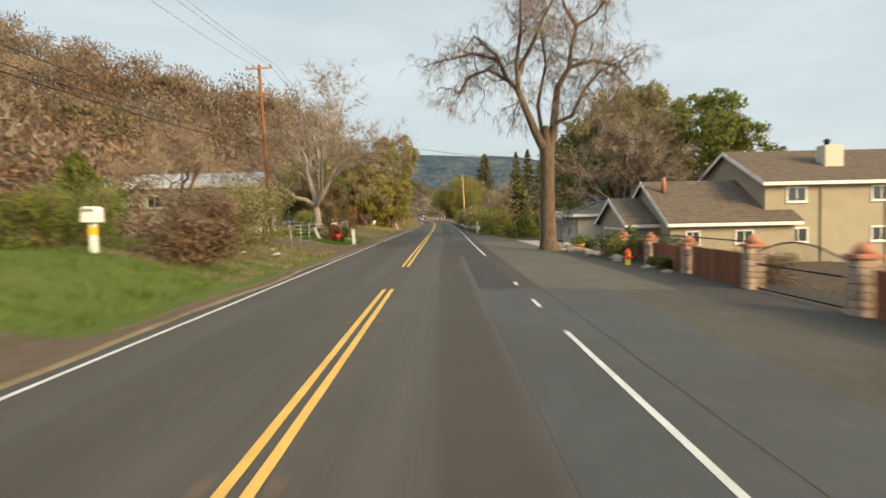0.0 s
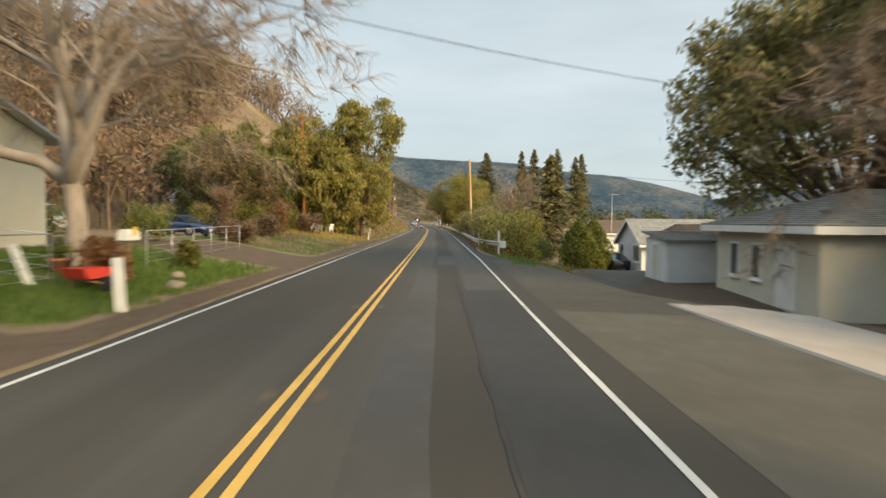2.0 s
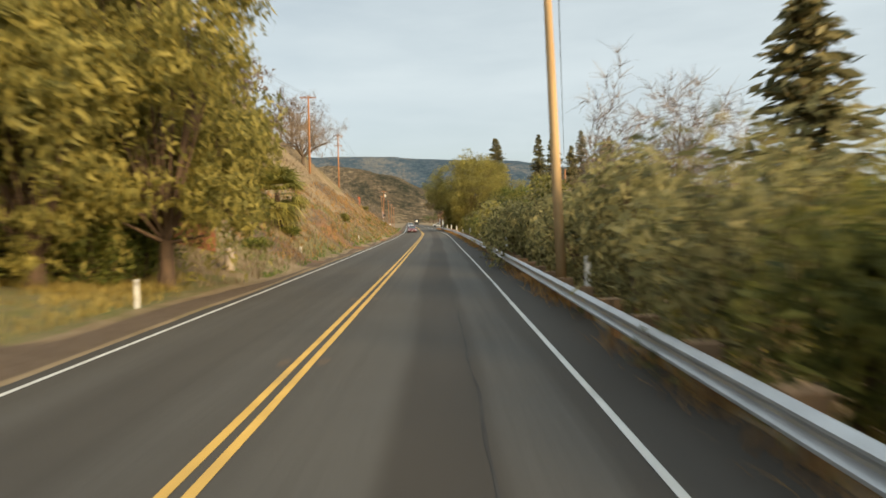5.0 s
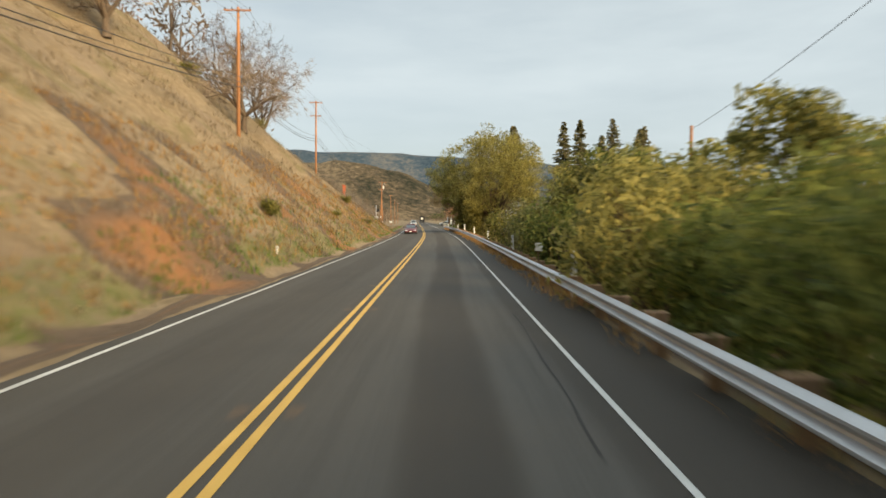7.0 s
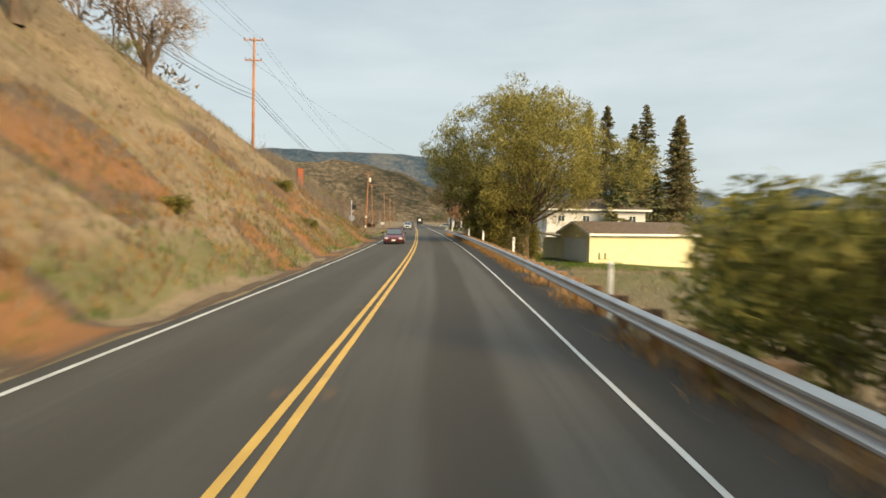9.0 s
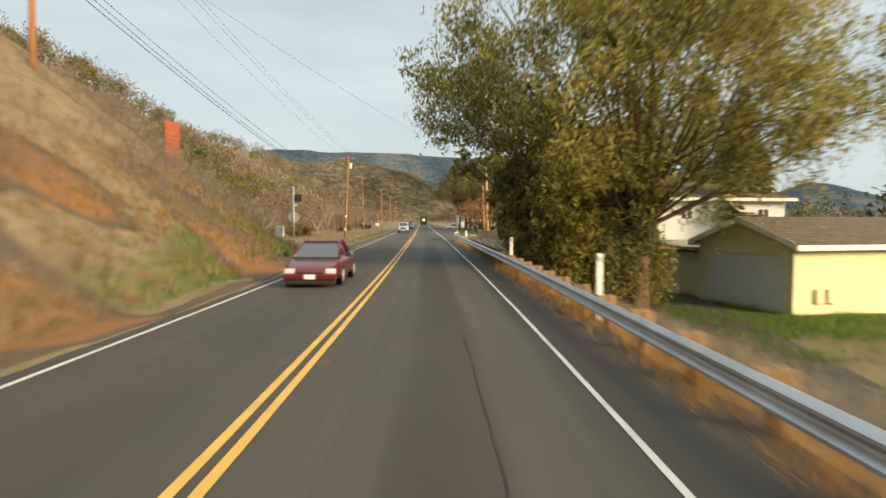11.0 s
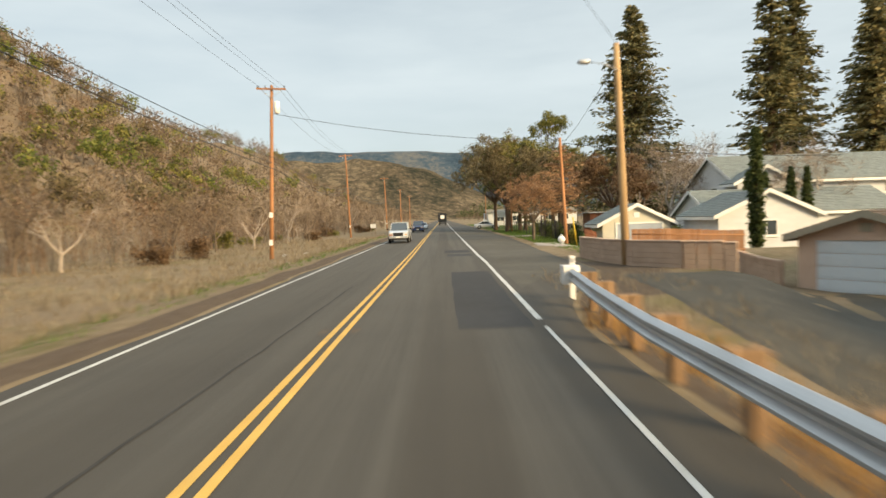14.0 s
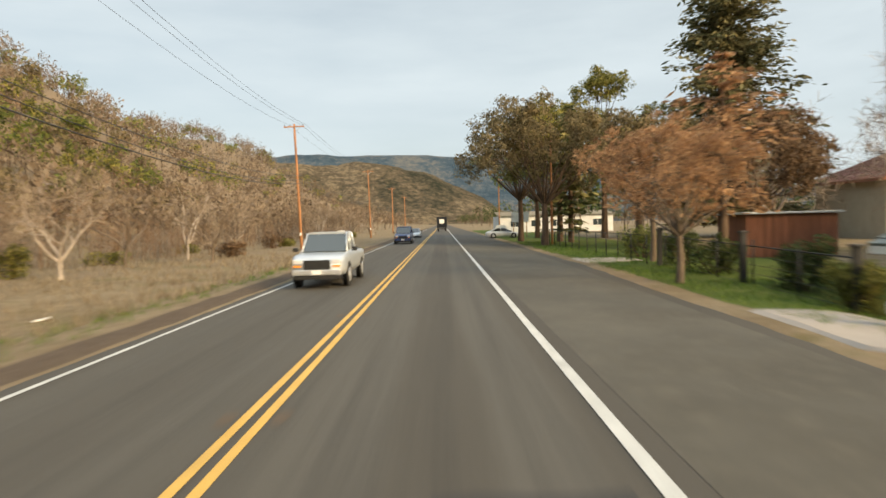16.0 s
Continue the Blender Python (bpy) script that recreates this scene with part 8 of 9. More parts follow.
m = thing("mailbox", road_pose(52.8, -9.3, ground_z(52.8, -9.3)), "white mailbox with a yellow flag on a wooden post", "mailbox")
part("post", boxed(-0.05, -0.05, -0.3, 0.05, 0.05, 1.0, bevel=0.01), MAT["post_wood"], m)
bm = bmesh.new()
prism(bm, [(-0.17, 1.0), (0.17, 1.0), (0.17, 1.2), (0.1, 1.32), (-0.1, 1.32), (-0.17, 1.2)], 1, -0.35, 0.35)
part("box", bm, MAT["white_plastic"], m)
part("flag", boxed(0.175, -0.1, 1.15, 0.19, 0.12, 1.4), MAT["yellow_gloss"], m, "yellow flag")
m = thing("board_stake", road_pose(47.6, -6.95, ground_z(47.6, -6.95)) @ pose(0, 0, 0, 0, -3, 0), "pale weathered board standing upright at the driveway", "stake")
part("board", boxed(-0.12, -0.02, -0.3, 0.12, 0.02, 1.15, bevel=0.01), MAT["trim_white"], m)
m = thing("leaning_board", road_pose(49.0, -9.8, ground_z(49, -9.8)) @ pose(0, 0, 0, 0, -22, 0), "pale board leaning beside the plants", "board")
part("board", boxed(-0.1, -0.02, -0.1, 0.1, 0.02, 1.0, bevel=0.01), MAT["trim_white"], m)
m = thing("meter_box", road_pose(48.2, -13.15, ground_z(48.2, -13.1)), "white meter box low on the utility pole", "meter box")
part("body", boxed(-0.22, -0.45, 1.7, 0.22, -0.2, 2.2, bevel=0.03), MAT["white_plastic"], m)
part("bracket", boxed(-0.05, -0.21, -0.2, 0.05, -0.15, 1.95), MAT["galv"], m)
for s, u in ((50.9, -10.2), (37.6, 7.9), (36.6, 7.6)):
    m = thing("flower_pot", road_pose(s, u, ground_z(s, u)), "round terracotta plant pot with a small plant", "flower pot")
    bm = bmesh.new()
    tube(bm, [(0, 0, 0), (0, 0, 0.3), (0, 0, 0.31), (0, 0, 0.38)], [0.2, 0.29, 0.32, 0.32], 16)
    part("pot", bm, MAT["terracotta"], m)
    v, q = leaf_cards(np.random.default_rng(int(s)), np.random.default_rng(3).normal(size=(260, 3)) * [0.17, 0.17, 0.13] + [0, 0, 0.55], 0.07)
    np_mesh("foliage", v, q, MAT["leaf_green"], m)
m = thing("wheelbarrow", road_pose(49.5, -8.7, ground_z(49.5, -8.7), 70), "small red wheelbarrow on the lawn", "wheelbarrow")
bm = bmesh.new()
prism(bm, [(-0.3, 0.3), (0.3, 0.3), (0.42, 0.55), (-0.42, 0.55)], 1, -0.35, 0.4)
part("tray", bm, MAT["red_paint"], m)
for x in (-0.25, 0.25):
    bm = bmesh.new()
    tube(bm, [(x * 0.4, -0.6, 0.2), (x, 0.3, 0.3), (x, 0.85, 0.5)], [0.02] * 3, 6)
    tube(bm, [(x, 0.25, 0.3), (x, 0.3, 0.0)], [0.018] * 2, 6)
    part("handle", bm, MAT["post_wood"], m)
bm = bmesh.new()
tube(bm, [(-0.05, -0.6, 0.18), (0.05, -0.6, 0.18)], [0.18, 0.18], 16)
part("wheel", bm, MAT["rubber"], m)


def plastic_chair(s, u, turn):
    c = thing("garden_chair", road_pose(s, u, ground_z(s, u), turn), "white moulded plastic garden chair in the yard", "chair", "garden chairs")
    part("seat", boxed(-0.24, -0.24, 0.40, 0.24, 0.24, 0.44, bevel=0.015), MAT["white_plastic"], c)
    bm = bmesh.new()
    for k in range(5):
        x = -0.2 + k * 0.1
        prism(bm, [(0.2, 0.42), (0.235, 0.42), (0.36, 0.9), (0.325, 0.9)], 0, x - 0.03, x + 0.03)
    prism(bm, [(0.32, 0.87), (0.355, 0.87), (0.38, 0.96), (0.345, 0.96)], 0, -0.24, 0.24)
    part("backrest", bm, MAT["white_plastic"], c)
    for x in (-1, 1):
        for y in (-1, 1):
            bm = bmesh.new()
            tube(bm, [(x * 0.21, y * 0.21, 0.41), (x * 0.25, y * 0.26, 0.0)], [0.025, 0.02], 6)
            part("leg", bm, MAT["white_plastic"], c)
        bm = bmesh.new()
        tube(bm, [(x * 0.27, -0.24, 0.43), (x * 0.28, -0.24, 0.63), (x * 0.28, 0.1, 0.65), (x * 0.26, 0.28, 0.64)], [0.02] * 4, 6)
        part("armrest", bm, MAT["white_plastic"], c)


for s, u, a in ((97.2, -12.6, 200), (96.0, -11.9, 150), (96.6, -10.9, 230), (88.5, -15.6, 190)):
    plastic_chair(s, u, a)
m = thing("recycling_bin", road_pose(245.2, 14.6, ground_z(245.2, 14.6) + 0.05), "blue wheeled recycling bin beside the garage", "bin")
bm = loft([[(-0.24, -0.26, 0.06), (0.24, -0.26, 0.06), (0.24, 0.26, 0.06), (-0.24, 0.26, 0.06)], [(-0.3, -0.34, 0.98), (0.3, -0.34, 0.98), (0.3, 0.34, 0.98), (-0.3, 0.34, 0.98)]])
part("body", bm, MAT["blue_plastic"], m)
part("lid", boxed(-0.32, -0.37, 0.98, 0.32, 0.37, 1.05, bevel=0.025), MAT["blue_plastic"], m)
for x in (-0.28, 0.28):
    wheel(m, x, 0.3, 0.1, 0.06)
m = thing("propane_tank", road_pose(280.3, 8.6, ground_z(280.3, 8.6)), "small round white gas tank by the pole", "tank")
bm = bmesh.new()
bmesh.ops.create_uvsphere(bm, u_segments=18, v_segments=12, radius=0.27)
for v in bm.verts:
    v.co.z = v.co.z * 0.95 + 0.36
part("vessel", bm, MAT["white_plastic"], m, smooth_shade=True)
bm = bmesh.new()
tube(bm, [(0, 0, 0), (0, 0, 0.12)], [0.2, 0.19], 14)
part("foot_ring", bm, MAT["galv"], m)
bm = bmesh.new()
tube(bm, [(0, 0, 0.6), (0, 0, 0.72)], [0.1, 0.09], 12)
part("collar", bm, MAT["galv"], m)
m = thing("guy_guard", road_pose(282.3, 9.9, ground_z(282.3, 9.9)), "leaning yellow guard on a pole stay wire", "guy guard")
bm = bmesh.new()
tube(bm, [(0.25, 0.1, 0), (-0.05, 0, 2.2)], [0.05, 0.05], 8)
part("guard", bm, MAT["yellow_gloss"], m)
m = thing("plate_sign", road_pose(140.6, 3.9, ground_z(140.6, 3.9)), "small white square plate on a stake behind the rail", "sign")
part("stake", boxed(-0.025, -0.025, -0.2, 0.025, 0.025, 1.15), MAT["post_wood"], m)
part("plate", boxed(-0.15, -0.04, 0.82, 0.15, -0.028, 1.15, bevel=0.008), MAT["white_plastic"], m)
m = thing("business_sign", road_pose(356, 11.0, ground_z(356, 11)), "white board sign on two posts far along the road", "sign")
for x in (-0.9, 0.9):
    part("post", boxed(x - 0.06, -0.06, -0.3, x + 0.06, 0.06, 3.2), MAT["post_wood"], m)
part("board", boxed(-1.2, -0.1, 2.0, 1.2, -0.06, 3.4, bevel=0.02), MAT["white_plastic"], m)
for s in (362, 370):
    m = thing("roadside_sign", road_pose(s, 9.2, ground_z(s, 9.2)), "small white sign board by the far shoulder", "sign")
    part("post", boxed(-0.04, -0.04, -0.3, 0.04, 0.04, 1.6), MAT["post_wood"], m)
    part("board", boxed(-0.4, -0.07, 0.9, 0.4, -0.042, 1.6, bevel=0.01), MAT["white_plastic"], m)


m = thing("tree_stump", road_pose(108.8, -8.3, ground_z(108.8, -8.3)), "pale cut stump below the palm", "stump")
bm = bmesh.new()
tube(bm, [(0, 0, -0.1), (0, 0, 0.3), (0.02, 0, 0.9)], [0.24, 0.19, 0.18], 12)
part("wood", bm, MAT["bark_pale"], m)

# ---- patches in the road ----
def patch(s0, s1, u0, u1, mat, lift=0.004, seed=0):
    n = max(3, int((s1 - s0) / 0.8))
    verts = []
    for i in range(n + 1):
        s = s0 + (s1 - s0) * i / n
        for k in range(5):
            u = u0 + (u1 - u0) * k / 4 + (0.05 * wob(s, seed, 1.1, seed + 1) if k in (0, 4) else 0)
            verts.append(at(s + 0.04 * math.sin(k * 2 + seed), u, road_z(s, u) + lift * (0.55 if k in (0, 4) else 1)))
    faces = [(i * 5 + k, i * 5 + k + 1, (i + 1) * 5 + k + 1, (i + 1) * 5 + k) for i in range(n) for k in range(4)]
    ob = mesh_from("asphalt_patch", verts, faces, MAT[mat], road)


for i, (a, b, c, d, mt) in enumerate(((-20, 16.5, 0.75, 2.4, "asphalt_blue"), (16.5, 31, 0.75, 1.75, "asphalt_new"), (31, 52, 0.5, 1.75, "asphalt_new"), (52, 58.5, 0.65, 1.75, "asphalt_patch"), (62, 69, -0.2, 0.6, "asphalt_patch"), (58.5, 66, 0.9, 1.7, "asphalt_patch"), (270.6, 273.4, 0.15, 1.6, "asphalt_new"), (267.4, 269.1, 0.3, 1.6, "asphalt_new"), (246, 257.8, 0.35, 1.7, "asphalt_new"), (36, 60, -0.9, -0.2, "asphalt_patch"), (20, 24.5, 3.2, 3.5, "asphalt_new"))):
    patch(a, b, c, d, mt, 0.004, i)
patch(-20, 16.5, 2.4, 4.1, "asphalt_blue", 0.014, 31)

# sealed cracks and seams
def crack(s0, s1, u_of, width, seed):
    ribbon("crack", s0, s1, lambda s: u_of(s) + 0.05 * wob(s, seed, 1.6, seed) + 0.02 * wob(s, seed, 0.4, seed + 3), width, 0.0055, MAT["crack_fill"], step=0.25, parent=road, wear=0.012, seed=seed)


MAT["crack_fill"] = surface("crack_fill", (0.02, 0.019, 0.018), (0.05, 0.047, 0.043), 1.2, 30, 0.9)
for k, (a, b, u0, u1, w) in enumerate(((224, 254, -2.95, -2.7, 0.05), (30, 60, 0.48, 0.42, 0.05), (86, 97, 0.62, 0.55, 0.025), (120, 128, 1.35, 1.5, 0.03), (186, 194, 0.6, 0.55, 0.025), (262, 300, 2.6, 2.75, 0.045))):
    crack(a, b, lambda s, a=a, b=b, u0=u0, u1=u1: u0 + (u1 - u0) * (s - a) / (b - a), w, k + 1)

# worn spots beside the centre line
_spot = None
for s0, s1 in ((4.5, 14), (26.4, 130), (133.5, 205), (209.7, 300)):
    s = s0
    while s < s1:
        for du in (-0.3, 0.27):
            if _spot is None:
                bm = bmesh.new()
                bm.faces.new([bm.verts.new((0.085 * math.cos(a) * (1 + 0.2 * math.sin(3 * a)), 0.24 * math.sin(a) * (1 + 0.15 * math.cos(2 * a)), 0)) for a in (2 * math.pi * k / 14 for k in range(14))])
                ob = part("worn_spot", bm, MAT["worn_spot"], road)
                _spot = ob.data
            else:
                ob = new("worn_spot", _spot)
                ob.parent = road
            ob.matrix_local = road.matrix_world.inverted() @ road_pose(s, line_c(s) + du, road_z(s, line_c(s) + du) + 0.007)
        s += 7.3

# ---- woods on the hills, grass and weeds ----
def wood_proto(seed, n, kind):
    rng = np.random.default_rng(seed)
    m = 13
    a, e = rng.uniform(0, 2 * math.pi, m), rng.uniform(-0.5, 1.4, m)
    lob = np.stack([0.33 * np.cos(a) * np.cos(e), 0.33 * np.sin(a) * np.cos(e), 0.6 + 0.25 * np.sin(e)], 1) * rng.uniform(0.75, 1.1, (m, 1))
    face = unit(rng, n)
    pick = rng.integers(0, m, n)
    if kind == "bare":
        c = lob[pick] + face * rng.uniform(0.04, 0.17, (n, 1)) * [1.1, 1.1, 0.85]
        d = face * 0.8 + (lob[pick] - [0, 0, 0.35]) * 1.2 + unit(rng, n) * 0.6
        d /= np.linalg.norm(d, axis=1, keepdims=True)
        b = np.cross(d, unit(rng, n))
        b /= np.linalg.norm(b, axis=1, keepdims=True)
        ln, w = rng.uniform(0.035, 0.10, (n, 1)), rng.uniform(0.009, 0.022, (n, 1)) * (170 / n) ** 0.5
        v = np.stack([c - b * w, c + b * w, c + d * ln * 1.15], 1).reshape(-1, 3)
    else:
        p = lob[pick] + face * rng.uniform(0.08, 0.19, (n, 1))
        v, _ = leaf_cards(rng, p, 0.05, 0.0, 0.6, out=face)
    L = Limbs()
    L.limb([(0, 0, -0.05), (0.01, 0, 0.3), (0, 0.02, 0.6)], [0.017, 0.013, 0.007], 3)
    for q in lob[:5]:
        L.limb([(0.01, 0, 0.26), q], [0.009, 0.003], 3)
    lv, lf = L.data()
    f = np.arange(len(v)).reshape(-1, 3)
    lf = np.concatenate([lf[:, :3], lf[:, [0, 2, 3]]])
    return np.concatenate([v, lv]), np.concatenate([f, lf + len(v)]), np.concatenate([np.zeros(len(f)), np.ones(len(lf))])


def woods(name, count, s_range, d_range, kind, material, hmin, hmax, seed, label, n=170, keep=None, power=1.0, side=-1):
    rng = np.random.default_rng(seed)
    pl, sz = [], []
    while len(pl) < count:
        s, d = rng.uniform(*s_range), d_range[0] + (d_range[1] - d_range[0]) * rng.uniform() ** power
        u = (edge_l(s) - d) if side < 0 else edge_r(s) + d
        if keep and not keep(s, d, rng):
            continue
        pl.append(at(s, u, ground_z(s, u) - 0.1))
        h = rng.uniform(hmin, hmax)
        sz.append((h * rng.uniform(0.85, 1.25), h * rng.uniform(0.85, 1.25), h))
    pv, pf, pi = wood_proto(seed, n, kind)
    scatter(name, np.array(pl), (pv, pf), np.array(sz), None, label, "woods", seed, mats=[MAT[material], MAT["bark_grey"]], idx=pi)


def _off_cut(s, d, rng):
    return not (136 < s < 226 and d < 24 - 0.1 * max(0, s - 190) - (0.35 * max(0, s - 208))) and not (s > 205 and d < 24) and not (s <= 136 and d < 16 + max(0, s - 124) * 0.7)


woods("hillside_woods", 420, (-30, 250), (22, 130), "bare", "wood_brown", 6, 10, 401, "bare brown oak woods covering the hillside", 150, _off_cut)
woods("hillside_woods", 300, (-30, 250), (22, 130), "bare", "wood_rust", 5.5, 9.5, 421, "reddish bare oaks covering the hillside", 150, _off_cut)
woods("hillside_woods", 190, (-60, 224), (24, 150), "bare", "wood_grey", 6, 10, 402, "bare grey oaks on the hillside", 150, _off_cut)
woods("hillside_woods", 260, (60, 300), (80, 230), "bare", "wood_brown", 6, 10, 411, "bare brown oaks along the hill top", 130, _off_cut)
woods("hillside_woods", 300, (-10, 138), (19, 70), "bare", "wood_rust", 5, 8.5, 408, "reddish bare woods above the gardens", 150, _off_cut)
woods("hillside_woods", 240, (30, 138), (18, 80), "bare", "wood_brown", 5, 8, 415, "bare brown oaks over the garden hill", 150, _off_cut)
woods("hillside_woods", 70, (-20, 138), (19, 80), "leaf", "oak_leaf", 5, 9, 416, "olive brown oaks among the bare woods", 320, _off_cut)
woods("hillside_woods", 230, (232, 430), (28, 120), "bare", "wood_brown", 4.5, 8, 417, "brown bare oaks above the dry field", 150, _off_cut, 1.3)
woods("hillside_woods", 200, (228, 430), (28, 110), "bare", "wood_rust", 4, 7, 422, "reddish bare oaks above the dry field", 150, _off_cut, 1.2)
woods("hillside_woods", 150, (226, 430), (40, 140), "leaf", "oak_leaf", 5, 8, 418, "olive brown oaks above the dry field", 320, _off_cut)
woods("hillside_woods", 90, (226, 400), (50, 140), "leaf", "leaf_olive", 5, 8, 423, "olive green oaks above the dry field", 320, _off_cut)
woods("hillside_woods", 70, (220, 420), (45, 140), "leaf", "leaf_green", 5, 9, 424, "dark green oaks above the dry field", 320, _off_cut)
woods("hillside_woods", 55, (212, 340), (58, 130), "leaf", "leaf_dark", 6, 9.5, 425, "dark evergreen oaks on the golden hillside", 320, _off_cut)
woods("hillside_woods", 120, (200, 700), (50, 230), "leaf", "leaf_olive", 5, 9, 403, "scattered olive green oaks on the hill", 240, _off_cut, 0.8)
woods("hillside_woods", 120, (180, 900), (55, 260), "leaf", "leaf_green", 6, 10, 404, "scattered evergreen oaks on the hill", 240, _off_cut, 0.8)
woods("hillside_woods", 480, (300, 760), (18, 190), "bare", "wood_brown", 7, 12, 405, "brown woods along the far valley side", 85)
woods("hillside_woods", 220, (290, 760), (60, 200), "bare", "wood_grey", 7, 12, 413, "grey bare woods high on the far valley side", 85)
woods("hillside_woods", 150, (700, 1100), (14, 260), "bare", "wood_brown", 6, 11, 414, "brown woods closing the far valley", 110)


def thicket_proto(seed):
    """Upright bare stems with fine side twigs."""
    rng = np.random.default_rng(seed)
    vs, n = [], 0
    for k in range(9):
        x, y = rng.normal(size=2) * 0.16
        lean = rng.normal(size=2) * 0.14
        h = rng.uniform(0.6, 1.0)
        w = rng.uniform(0.004, 0.008)
        a = rng.uniform(0, math.pi)
        q = np.array([math.cos(a), math.sin(a), 0]) * w
        lo, hi = np.array([x, y, -0.03]), np.array([x + lean[0], y + lean[1], h])
        vs += [lo - q, lo + q, hi]
        for _ in range(15):
            t = rng.uniform(0.25, 1.0)
            p = lo * (1 - t) + hi * t
            d = unit(rng, 1)[0] * [1, 1, 0.5] + [0, 0, 0.7]
            d = d / np.linalg.norm(d) * rng.uniform(0.08, 0.24)
            b = np.cross(d, unit(rng, 1)[0])
            b = b / (np.linalg.norm(b) + 1e-9) * rng.uniform(0.002, 0.005)
            vs += [p - b, p + b, p + d]
    vs = np.array(vs)
    return vs, np.arange(len(vs)).reshape(-1, 3)


def thicket(count, s_range, d_range, hmin, hmax, material, seed, label):
    rng = np.random.default_rng(seed)
    pl, sz = [], []
    while len(pl) < count:
        s, d = rng.uniform(*s_range), rng.uniform(*d_range)
        u = edge_l(s) - d
        if wob(s, u, 9, seed % 7) < -0.25:
            continue
        pl.append(at(s, u, ground_z(s, u)))
        h = rng.uniform(hmin, hmax)
        sz.append((h, h, h))
    scatter("thicket", np.array(pl), thicket_proto(seed), np.array(sz), MAT[material], label, "brush", seed)


thicket(430, (230, 470), (19, 36), 2.2, 4.6, "wood_rust", 431, "dense reddish brown bare brush at the foot of the hill")
thicket(220, (240, 470), (14, 28), 1.6, 3.6, "wood_grey", 432, "grey bare brush along the dry field")
thicket(260, (-20, 70), (22, 44), 3.0, 5.5, "wood_rust", 433, "reddish bare brush behind the gardens")
thicket(90, (207, 221), (4.0, 12), 1.1, 2.2, "wood_grey", 434, "grey bare brush over the end of the cut slope")
woods("valley_trees", 160, (360, 1100), (14, 160), "leaf", "leaf_dark", 7, 14, 406, "distant dark trees along the valley road", 120, side=1)
woods("valley_trees", 160, (350, 1100), (10, 200), "bare", "wood_brown", 6, 12, 407, "distant bare trees along the valley road", 90, side=1)
woods("shore_trees", 130, (110, 420), (30, 160), "bare", "wood_brown", 4, 8, 409, "bare brown trees toward the lake shore", 100, side=1)
woods("shore_trees", 60, (110, 420), (40, 170), "leaf", "leaf_dark", 5, 11, 410, "dark trees toward the lake shore", 110, side=1)


def weeds(name, count, area, proto, material, smin, smax, seed, label, clump=1.0):
    """area(rng) gives s, u or None."""
    rng = np.random.default_rng(seed)
    pl, sz = [], []
    while len(pl) < count:
        q = area(rng)
        if q is None:
            continue
        s, u = q
        if wob(s, u, 2.2, seed % 13) < -0.12 * clump + rng.uniform(-0.3, 0.1) - 0.2 * (1 - clump):
            continue
        pl.append(at(s, u, ground_z(s, u)))
        k = rng.uniform(smin, smax)
        sz.append((k, k, k * rng.uniform(0.7, 1.3)))
    scatter(name, np.array(pl), proto, np.array(sz), MAT[material], label, "grass", seed)


_r = np.random.default_rng(77)
_tall, _low, _brush = tuft(_r, 6, 0.55, 0.13, 0.010), tuft(_r, 5, 0.2, 0.12, 0.013), tuft(_r, 6, 0.6, 0.18, 0.018)
weeds("dry_weeds", 1950, lambda r: (r.uniform(80, 247), r.uniform(2.75, 3.7)), _tall, "grass_rust", 0.4, 1.0, 501, "rusty dry weeds under the guard rail")
weeds("dry_weeds", 900, lambda r: (r.uniform(186, 247), r.uniform(3.1, 4.6)), _tall, "grass_rust", 0.4, 0.95, 516, "rust orange weeds behind the guard rail", 0.6)
weeds("dry_weeds", 1500, lambda r: (r.uniform(160, 204), r.uniform(4.0, 22.0)), _tall, "grass_dry", 0.5, 1.0, 518, "pale dry grass on the flat below the road", 0.5)
weeds("dry_weeds", 1500, lambda r: (r.uniform(176, 256), r.uniform(3.0, 7.0)), _tall, "grass_dry", 0.3, 0.8, 502, "pale dry grass behind the guard rail")
weeds("slope_grass", 7600, lambda r: (r.uniform(104, 222), edge_l(0) - 0.9 - 24 * r.uniform() ** 1.3), _brush, "grass_dry", 0.35, 0.85, 503, "dry tan grass on the cut slope", 0.5)
weeds("slope_grass", 2250, lambda r: (r.uniform(108, 222), edge_l(0) - 0.7 - 4.0 * r.uniform() ** 1.5), _low, "grass_green", 0.5, 1.3, 504, "green grass at the foot of the slope")
weeds("slope_grass", 3600, lambda r: (r.uniform(114, 222), edge_l(0) - 0.9 - 7 * r.uniform()), _brush, "grass_rust", 0.35, 0.7, 505, "rust brown weeds on the slope", 1.0)
weeds("field_grass", 5580, lambda r: (r.uniform(216, 330), -8.4 - 22 * r.uniform() ** 1.4), _brush, "grass_dry", 0.3, 0.75, 506, "tall dry grass in the field", 0.4)
weeds("verge_grass", 1000, lambda r: (r.uniform(205, 330), -7.0 - 2.6 * r.uniform()), _low, "grass_green", 0.4, 0.9, 507, "short green grass on the verge")
weeds("bank_grass", 4800, lambda r: (r.uniform(-4, 38), edge_l(0) - 1.1 - 18 * r.uniform() ** 1.2), _low, "grass_green", 0.5, 1.1, 508, "bright green grass on the bank", 0.2)
weeds("bank_grass", 2400, lambda r: (r.uniform(20, 38), edge_l(0) - 0.9 - 6 * r.uniform()), _low, "grass_dry", 0.5, 1.0, 509, "yellowing grass on the bank")
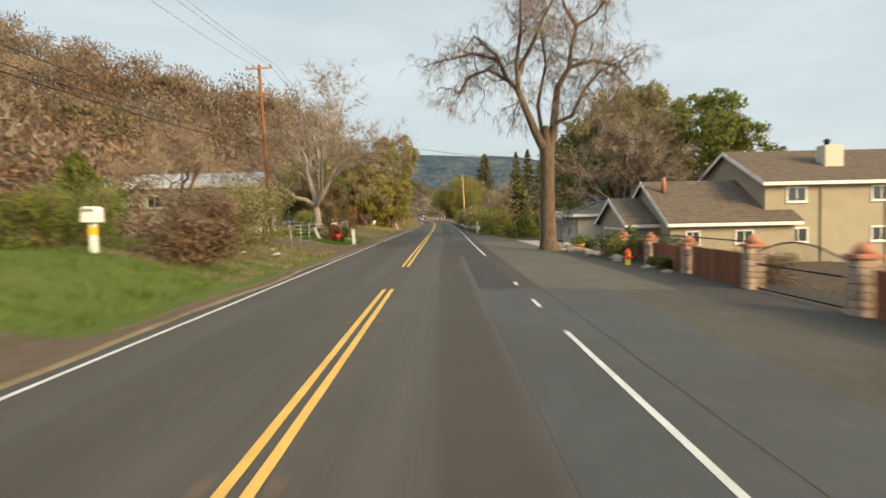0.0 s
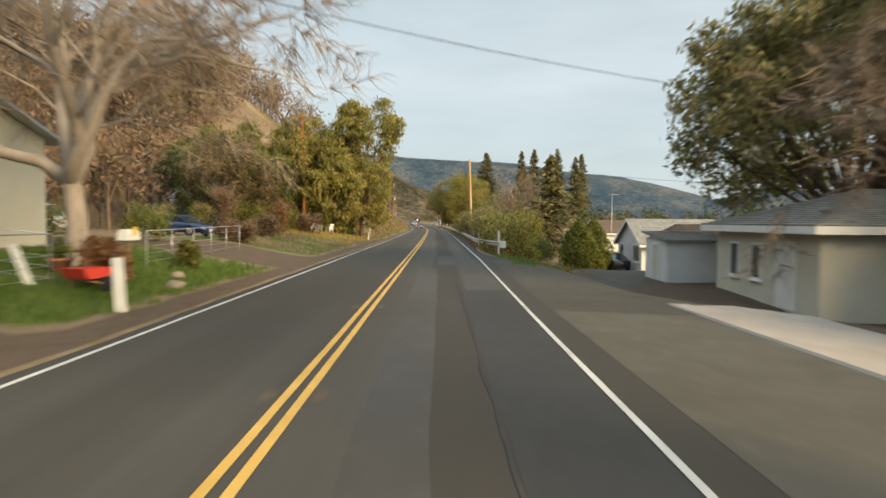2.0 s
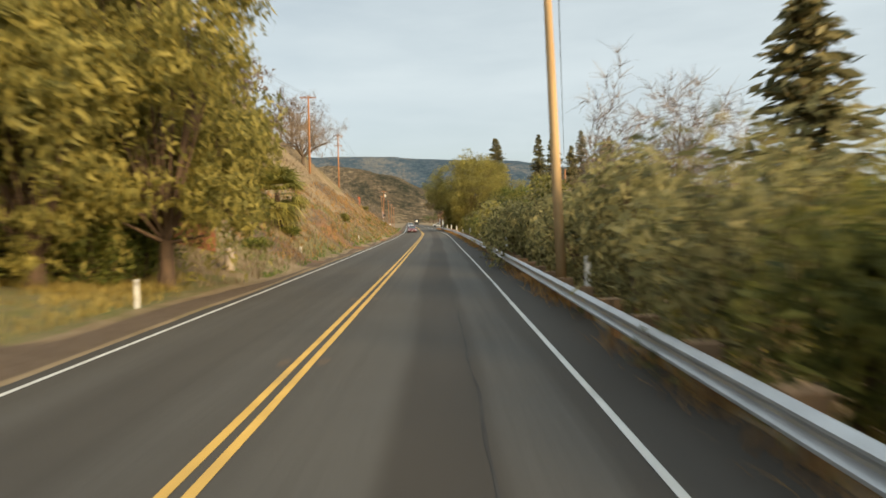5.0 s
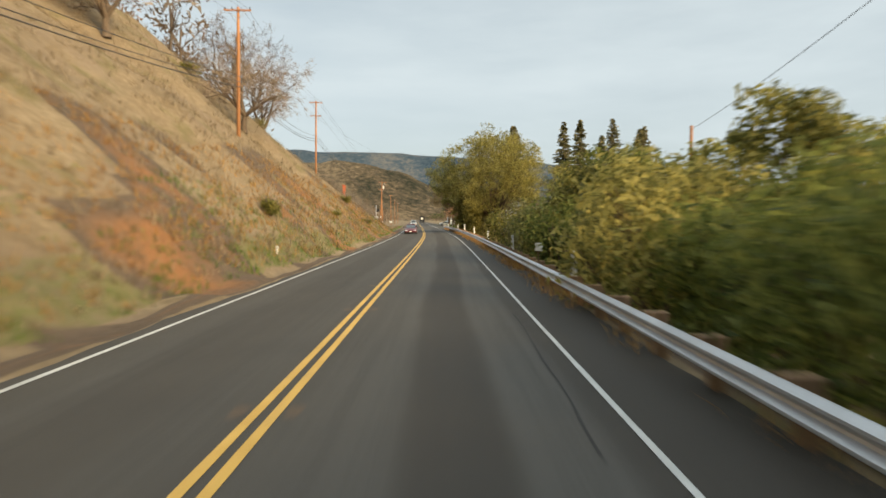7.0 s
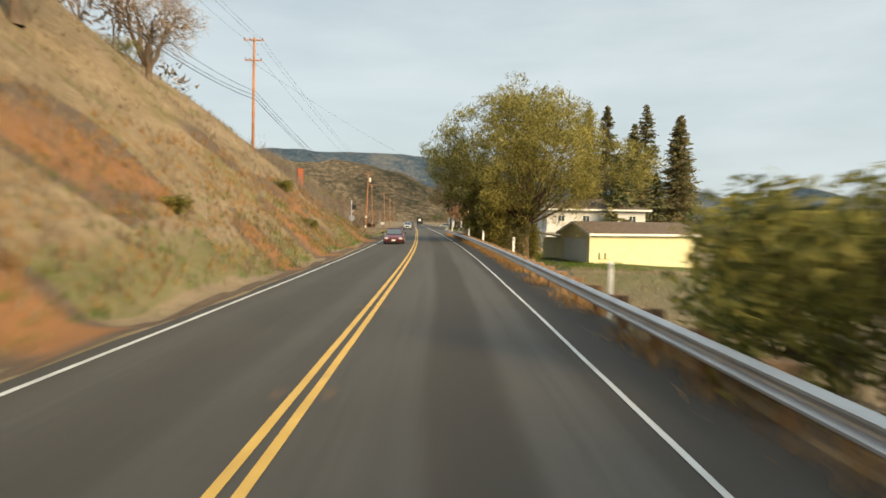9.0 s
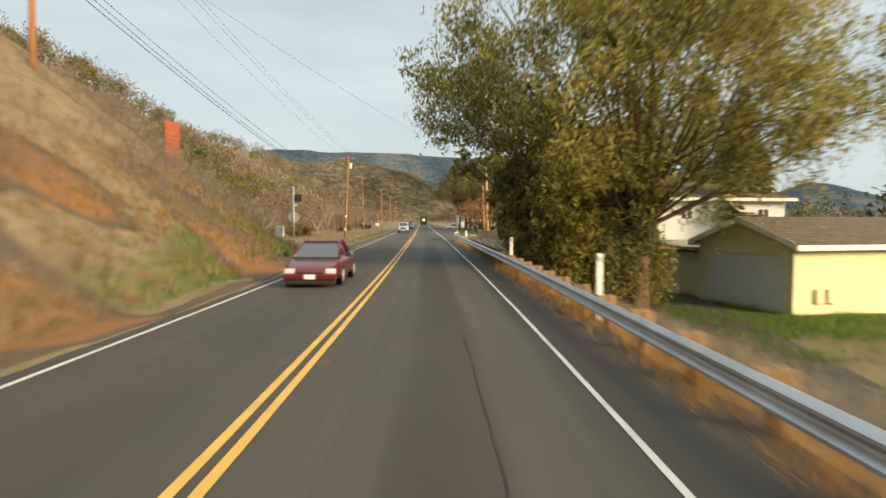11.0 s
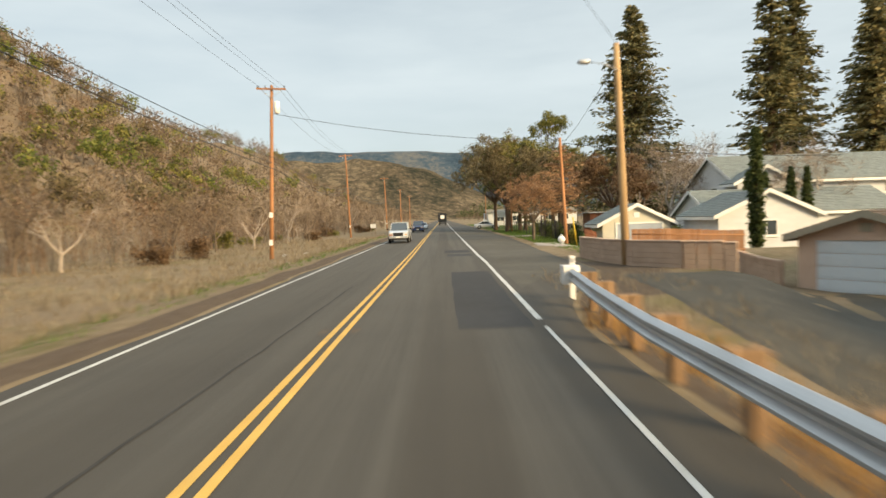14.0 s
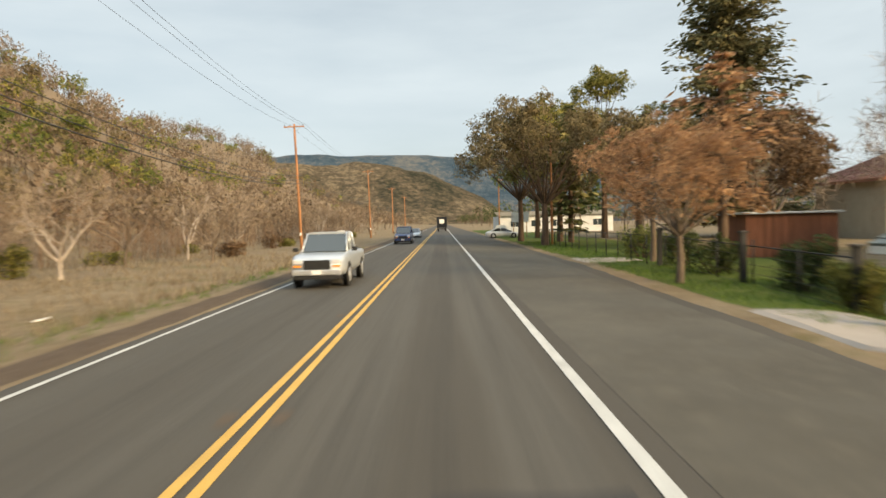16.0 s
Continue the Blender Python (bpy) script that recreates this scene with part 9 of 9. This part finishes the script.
weeds("garden_grass", 2700, lambda r: (r.uniform(45.5, 60), edge_l(0) - 1.0 - 8 * r.uniform()), _low, "grass_green", 0.5, 1.0, 510, "green lawn beside the driveway", 0.2)
weeds("garden_grass", 3300, lambda r: (r.uniform(86, 107), edge_l(0) - 1.6 - 8 * r.uniform()), _low, "grass_gold", 0.6, 1.3, 511, "yellowing grass by the gardens")
weeds("garden_grass", 1125, lambda r: (r.uniform(69.5, 85), edge_l(0) - 1.0 - 5 * r.uniform()), _low, "grass_dry", 0.5, 1.1, 512, "yellowing grass by the garden edge")
weeds("lawn_grass", 2625, lambda r: (r.uniform(266, 330), edge_r(290) + 0.8 + 3.4 * r.uniform()), _low, "grass_green", 0.4, 0.8, 513, "green lawn strip before the fence", 0.1)
weeds("lawn_grass", 2100, lambda r: (r.uniform(200, 226), r.uniform(10, 18)), _low, "grass_green", 0.6, 1.4, 514, "green grass beside the garage", 0.3)
weeds("dry_weeds", 420, lambda r: (r.uniform(64, 80), 4.0 + 0.09 * r.uniform(0, 16) + r.uniform(0, 1.8)), _tall, "grass_rust", 0.35, 0.8, 517, "rusty weeds before the end of the rail")
weeds("dry_weeds", 1100, lambda r: (r.uniform(62, 90), r.uniform(3.2, 6.0)), _low, "grass_green", 0.5, 1.2, 515, "green weeds at the rail end")

# ---- lake and mountains ----
def water_mat():
    m, t, b = nodes("lake_water")
    b.inputs["Base Color"].default_value = (0.05, 0.10, 0.14, 1)
    b.inputs["Roughness"].default_value = 0.12
    relief(t, b, noise_of(t, 0.8, 4, 0.6), 0.25, 0.3)
    return m


ob = mesh_from("lake", [(170, -3000, -8), (9000, -3000, -8), (9000, 9000, -8), (170, 9000, -8)], [(0, 1, 2, 3)], water_mat())
tagged(ob, "calm blue lake beyond the houses", "lake", kind="structure")


def mountain_mat(dark, mid, light, fine=0.03):
    m, t, b = nodes("wooded_mountain")
    n1, n2 = noise_of(t, 0.004, 8, 0.65), noise_of(t, fine, 8, 0.75)
    c = ramp(t, math_node(t, "ADD", math_node(t, "MULTIPLY", n1, 0.5), math_node(t, "MULTIPLY", n2, 0.5)), [(0.41, dark), (0.5, mid), (0.6, light)])
    t.links.new(c, b.inputs["Base Color"])
    b.inputs["Roughness"].default_value = 1.0
    b.inputs["Specular IOR Level"].default_value = 0.0
    relief(t, b, n2, 1.0, 20)
    return m


# blue distance haze is mixed into the base colours of the woods
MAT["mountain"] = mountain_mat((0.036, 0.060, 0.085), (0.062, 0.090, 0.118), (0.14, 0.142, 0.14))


def ridge(name, bearing0, bearing1, dist, crest, seed, foot=-9.0, depth=900, steps=90, rough=0.05):
    """A range between two bearings, degrees to the right of the first heading; crest(b) gives the elevation angle in degrees."""
    verts, rows_n = [], 14
    for i in range(steps + 1):
        b = bearing0 + (bearing1 - bearing0) * i / steps
        a = radians(b)
        top = dist * math.tan(radians(crest(b)))
        for j in range(rows_n + 1):
            k = j / rows_n
            dd = dist + (k - 1.0) * depth * 0.6 if k <= 1 else dist
            h = foot + (top - foot) * smooth(0, 1, k)
            p = (math.sin(a) * dd, math.cos(a) * dd)
            h += (top - foot) * rough * 2.0 * noise.fractal((p[0] / (depth * 0.35), p[1] / (depth * 0.35), seed), 1.0, 2.0, 5) * (k * (1.3 - k) * 2)
            verts.append((p[0], p[1], h))
        verts.append((math.sin(a) * (dist + 500), math.cos(a) * (dist + 500), foot))
    m = rows_n + 2
    faces = [(i * m + j, (i + 1) * m + j, (i + 1) * m + j + 1, i * m + j + 1) for i in range(steps) for j in range(m - 1)]
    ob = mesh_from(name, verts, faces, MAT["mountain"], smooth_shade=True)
    return tagged(ob, "distant blue-green wooded mountain ridge", "mountain", kind="structure")


def crest_of(points):
    xs, ys = [p[0] for p in points], [p[1] for p in points]
    return lambda b: float(np.interp(b, xs, ys)) + 0.07 * noise.noise((b * 1.3, 0, 3)) + 0.05 * noise.noise((b * 5, 1, 3))


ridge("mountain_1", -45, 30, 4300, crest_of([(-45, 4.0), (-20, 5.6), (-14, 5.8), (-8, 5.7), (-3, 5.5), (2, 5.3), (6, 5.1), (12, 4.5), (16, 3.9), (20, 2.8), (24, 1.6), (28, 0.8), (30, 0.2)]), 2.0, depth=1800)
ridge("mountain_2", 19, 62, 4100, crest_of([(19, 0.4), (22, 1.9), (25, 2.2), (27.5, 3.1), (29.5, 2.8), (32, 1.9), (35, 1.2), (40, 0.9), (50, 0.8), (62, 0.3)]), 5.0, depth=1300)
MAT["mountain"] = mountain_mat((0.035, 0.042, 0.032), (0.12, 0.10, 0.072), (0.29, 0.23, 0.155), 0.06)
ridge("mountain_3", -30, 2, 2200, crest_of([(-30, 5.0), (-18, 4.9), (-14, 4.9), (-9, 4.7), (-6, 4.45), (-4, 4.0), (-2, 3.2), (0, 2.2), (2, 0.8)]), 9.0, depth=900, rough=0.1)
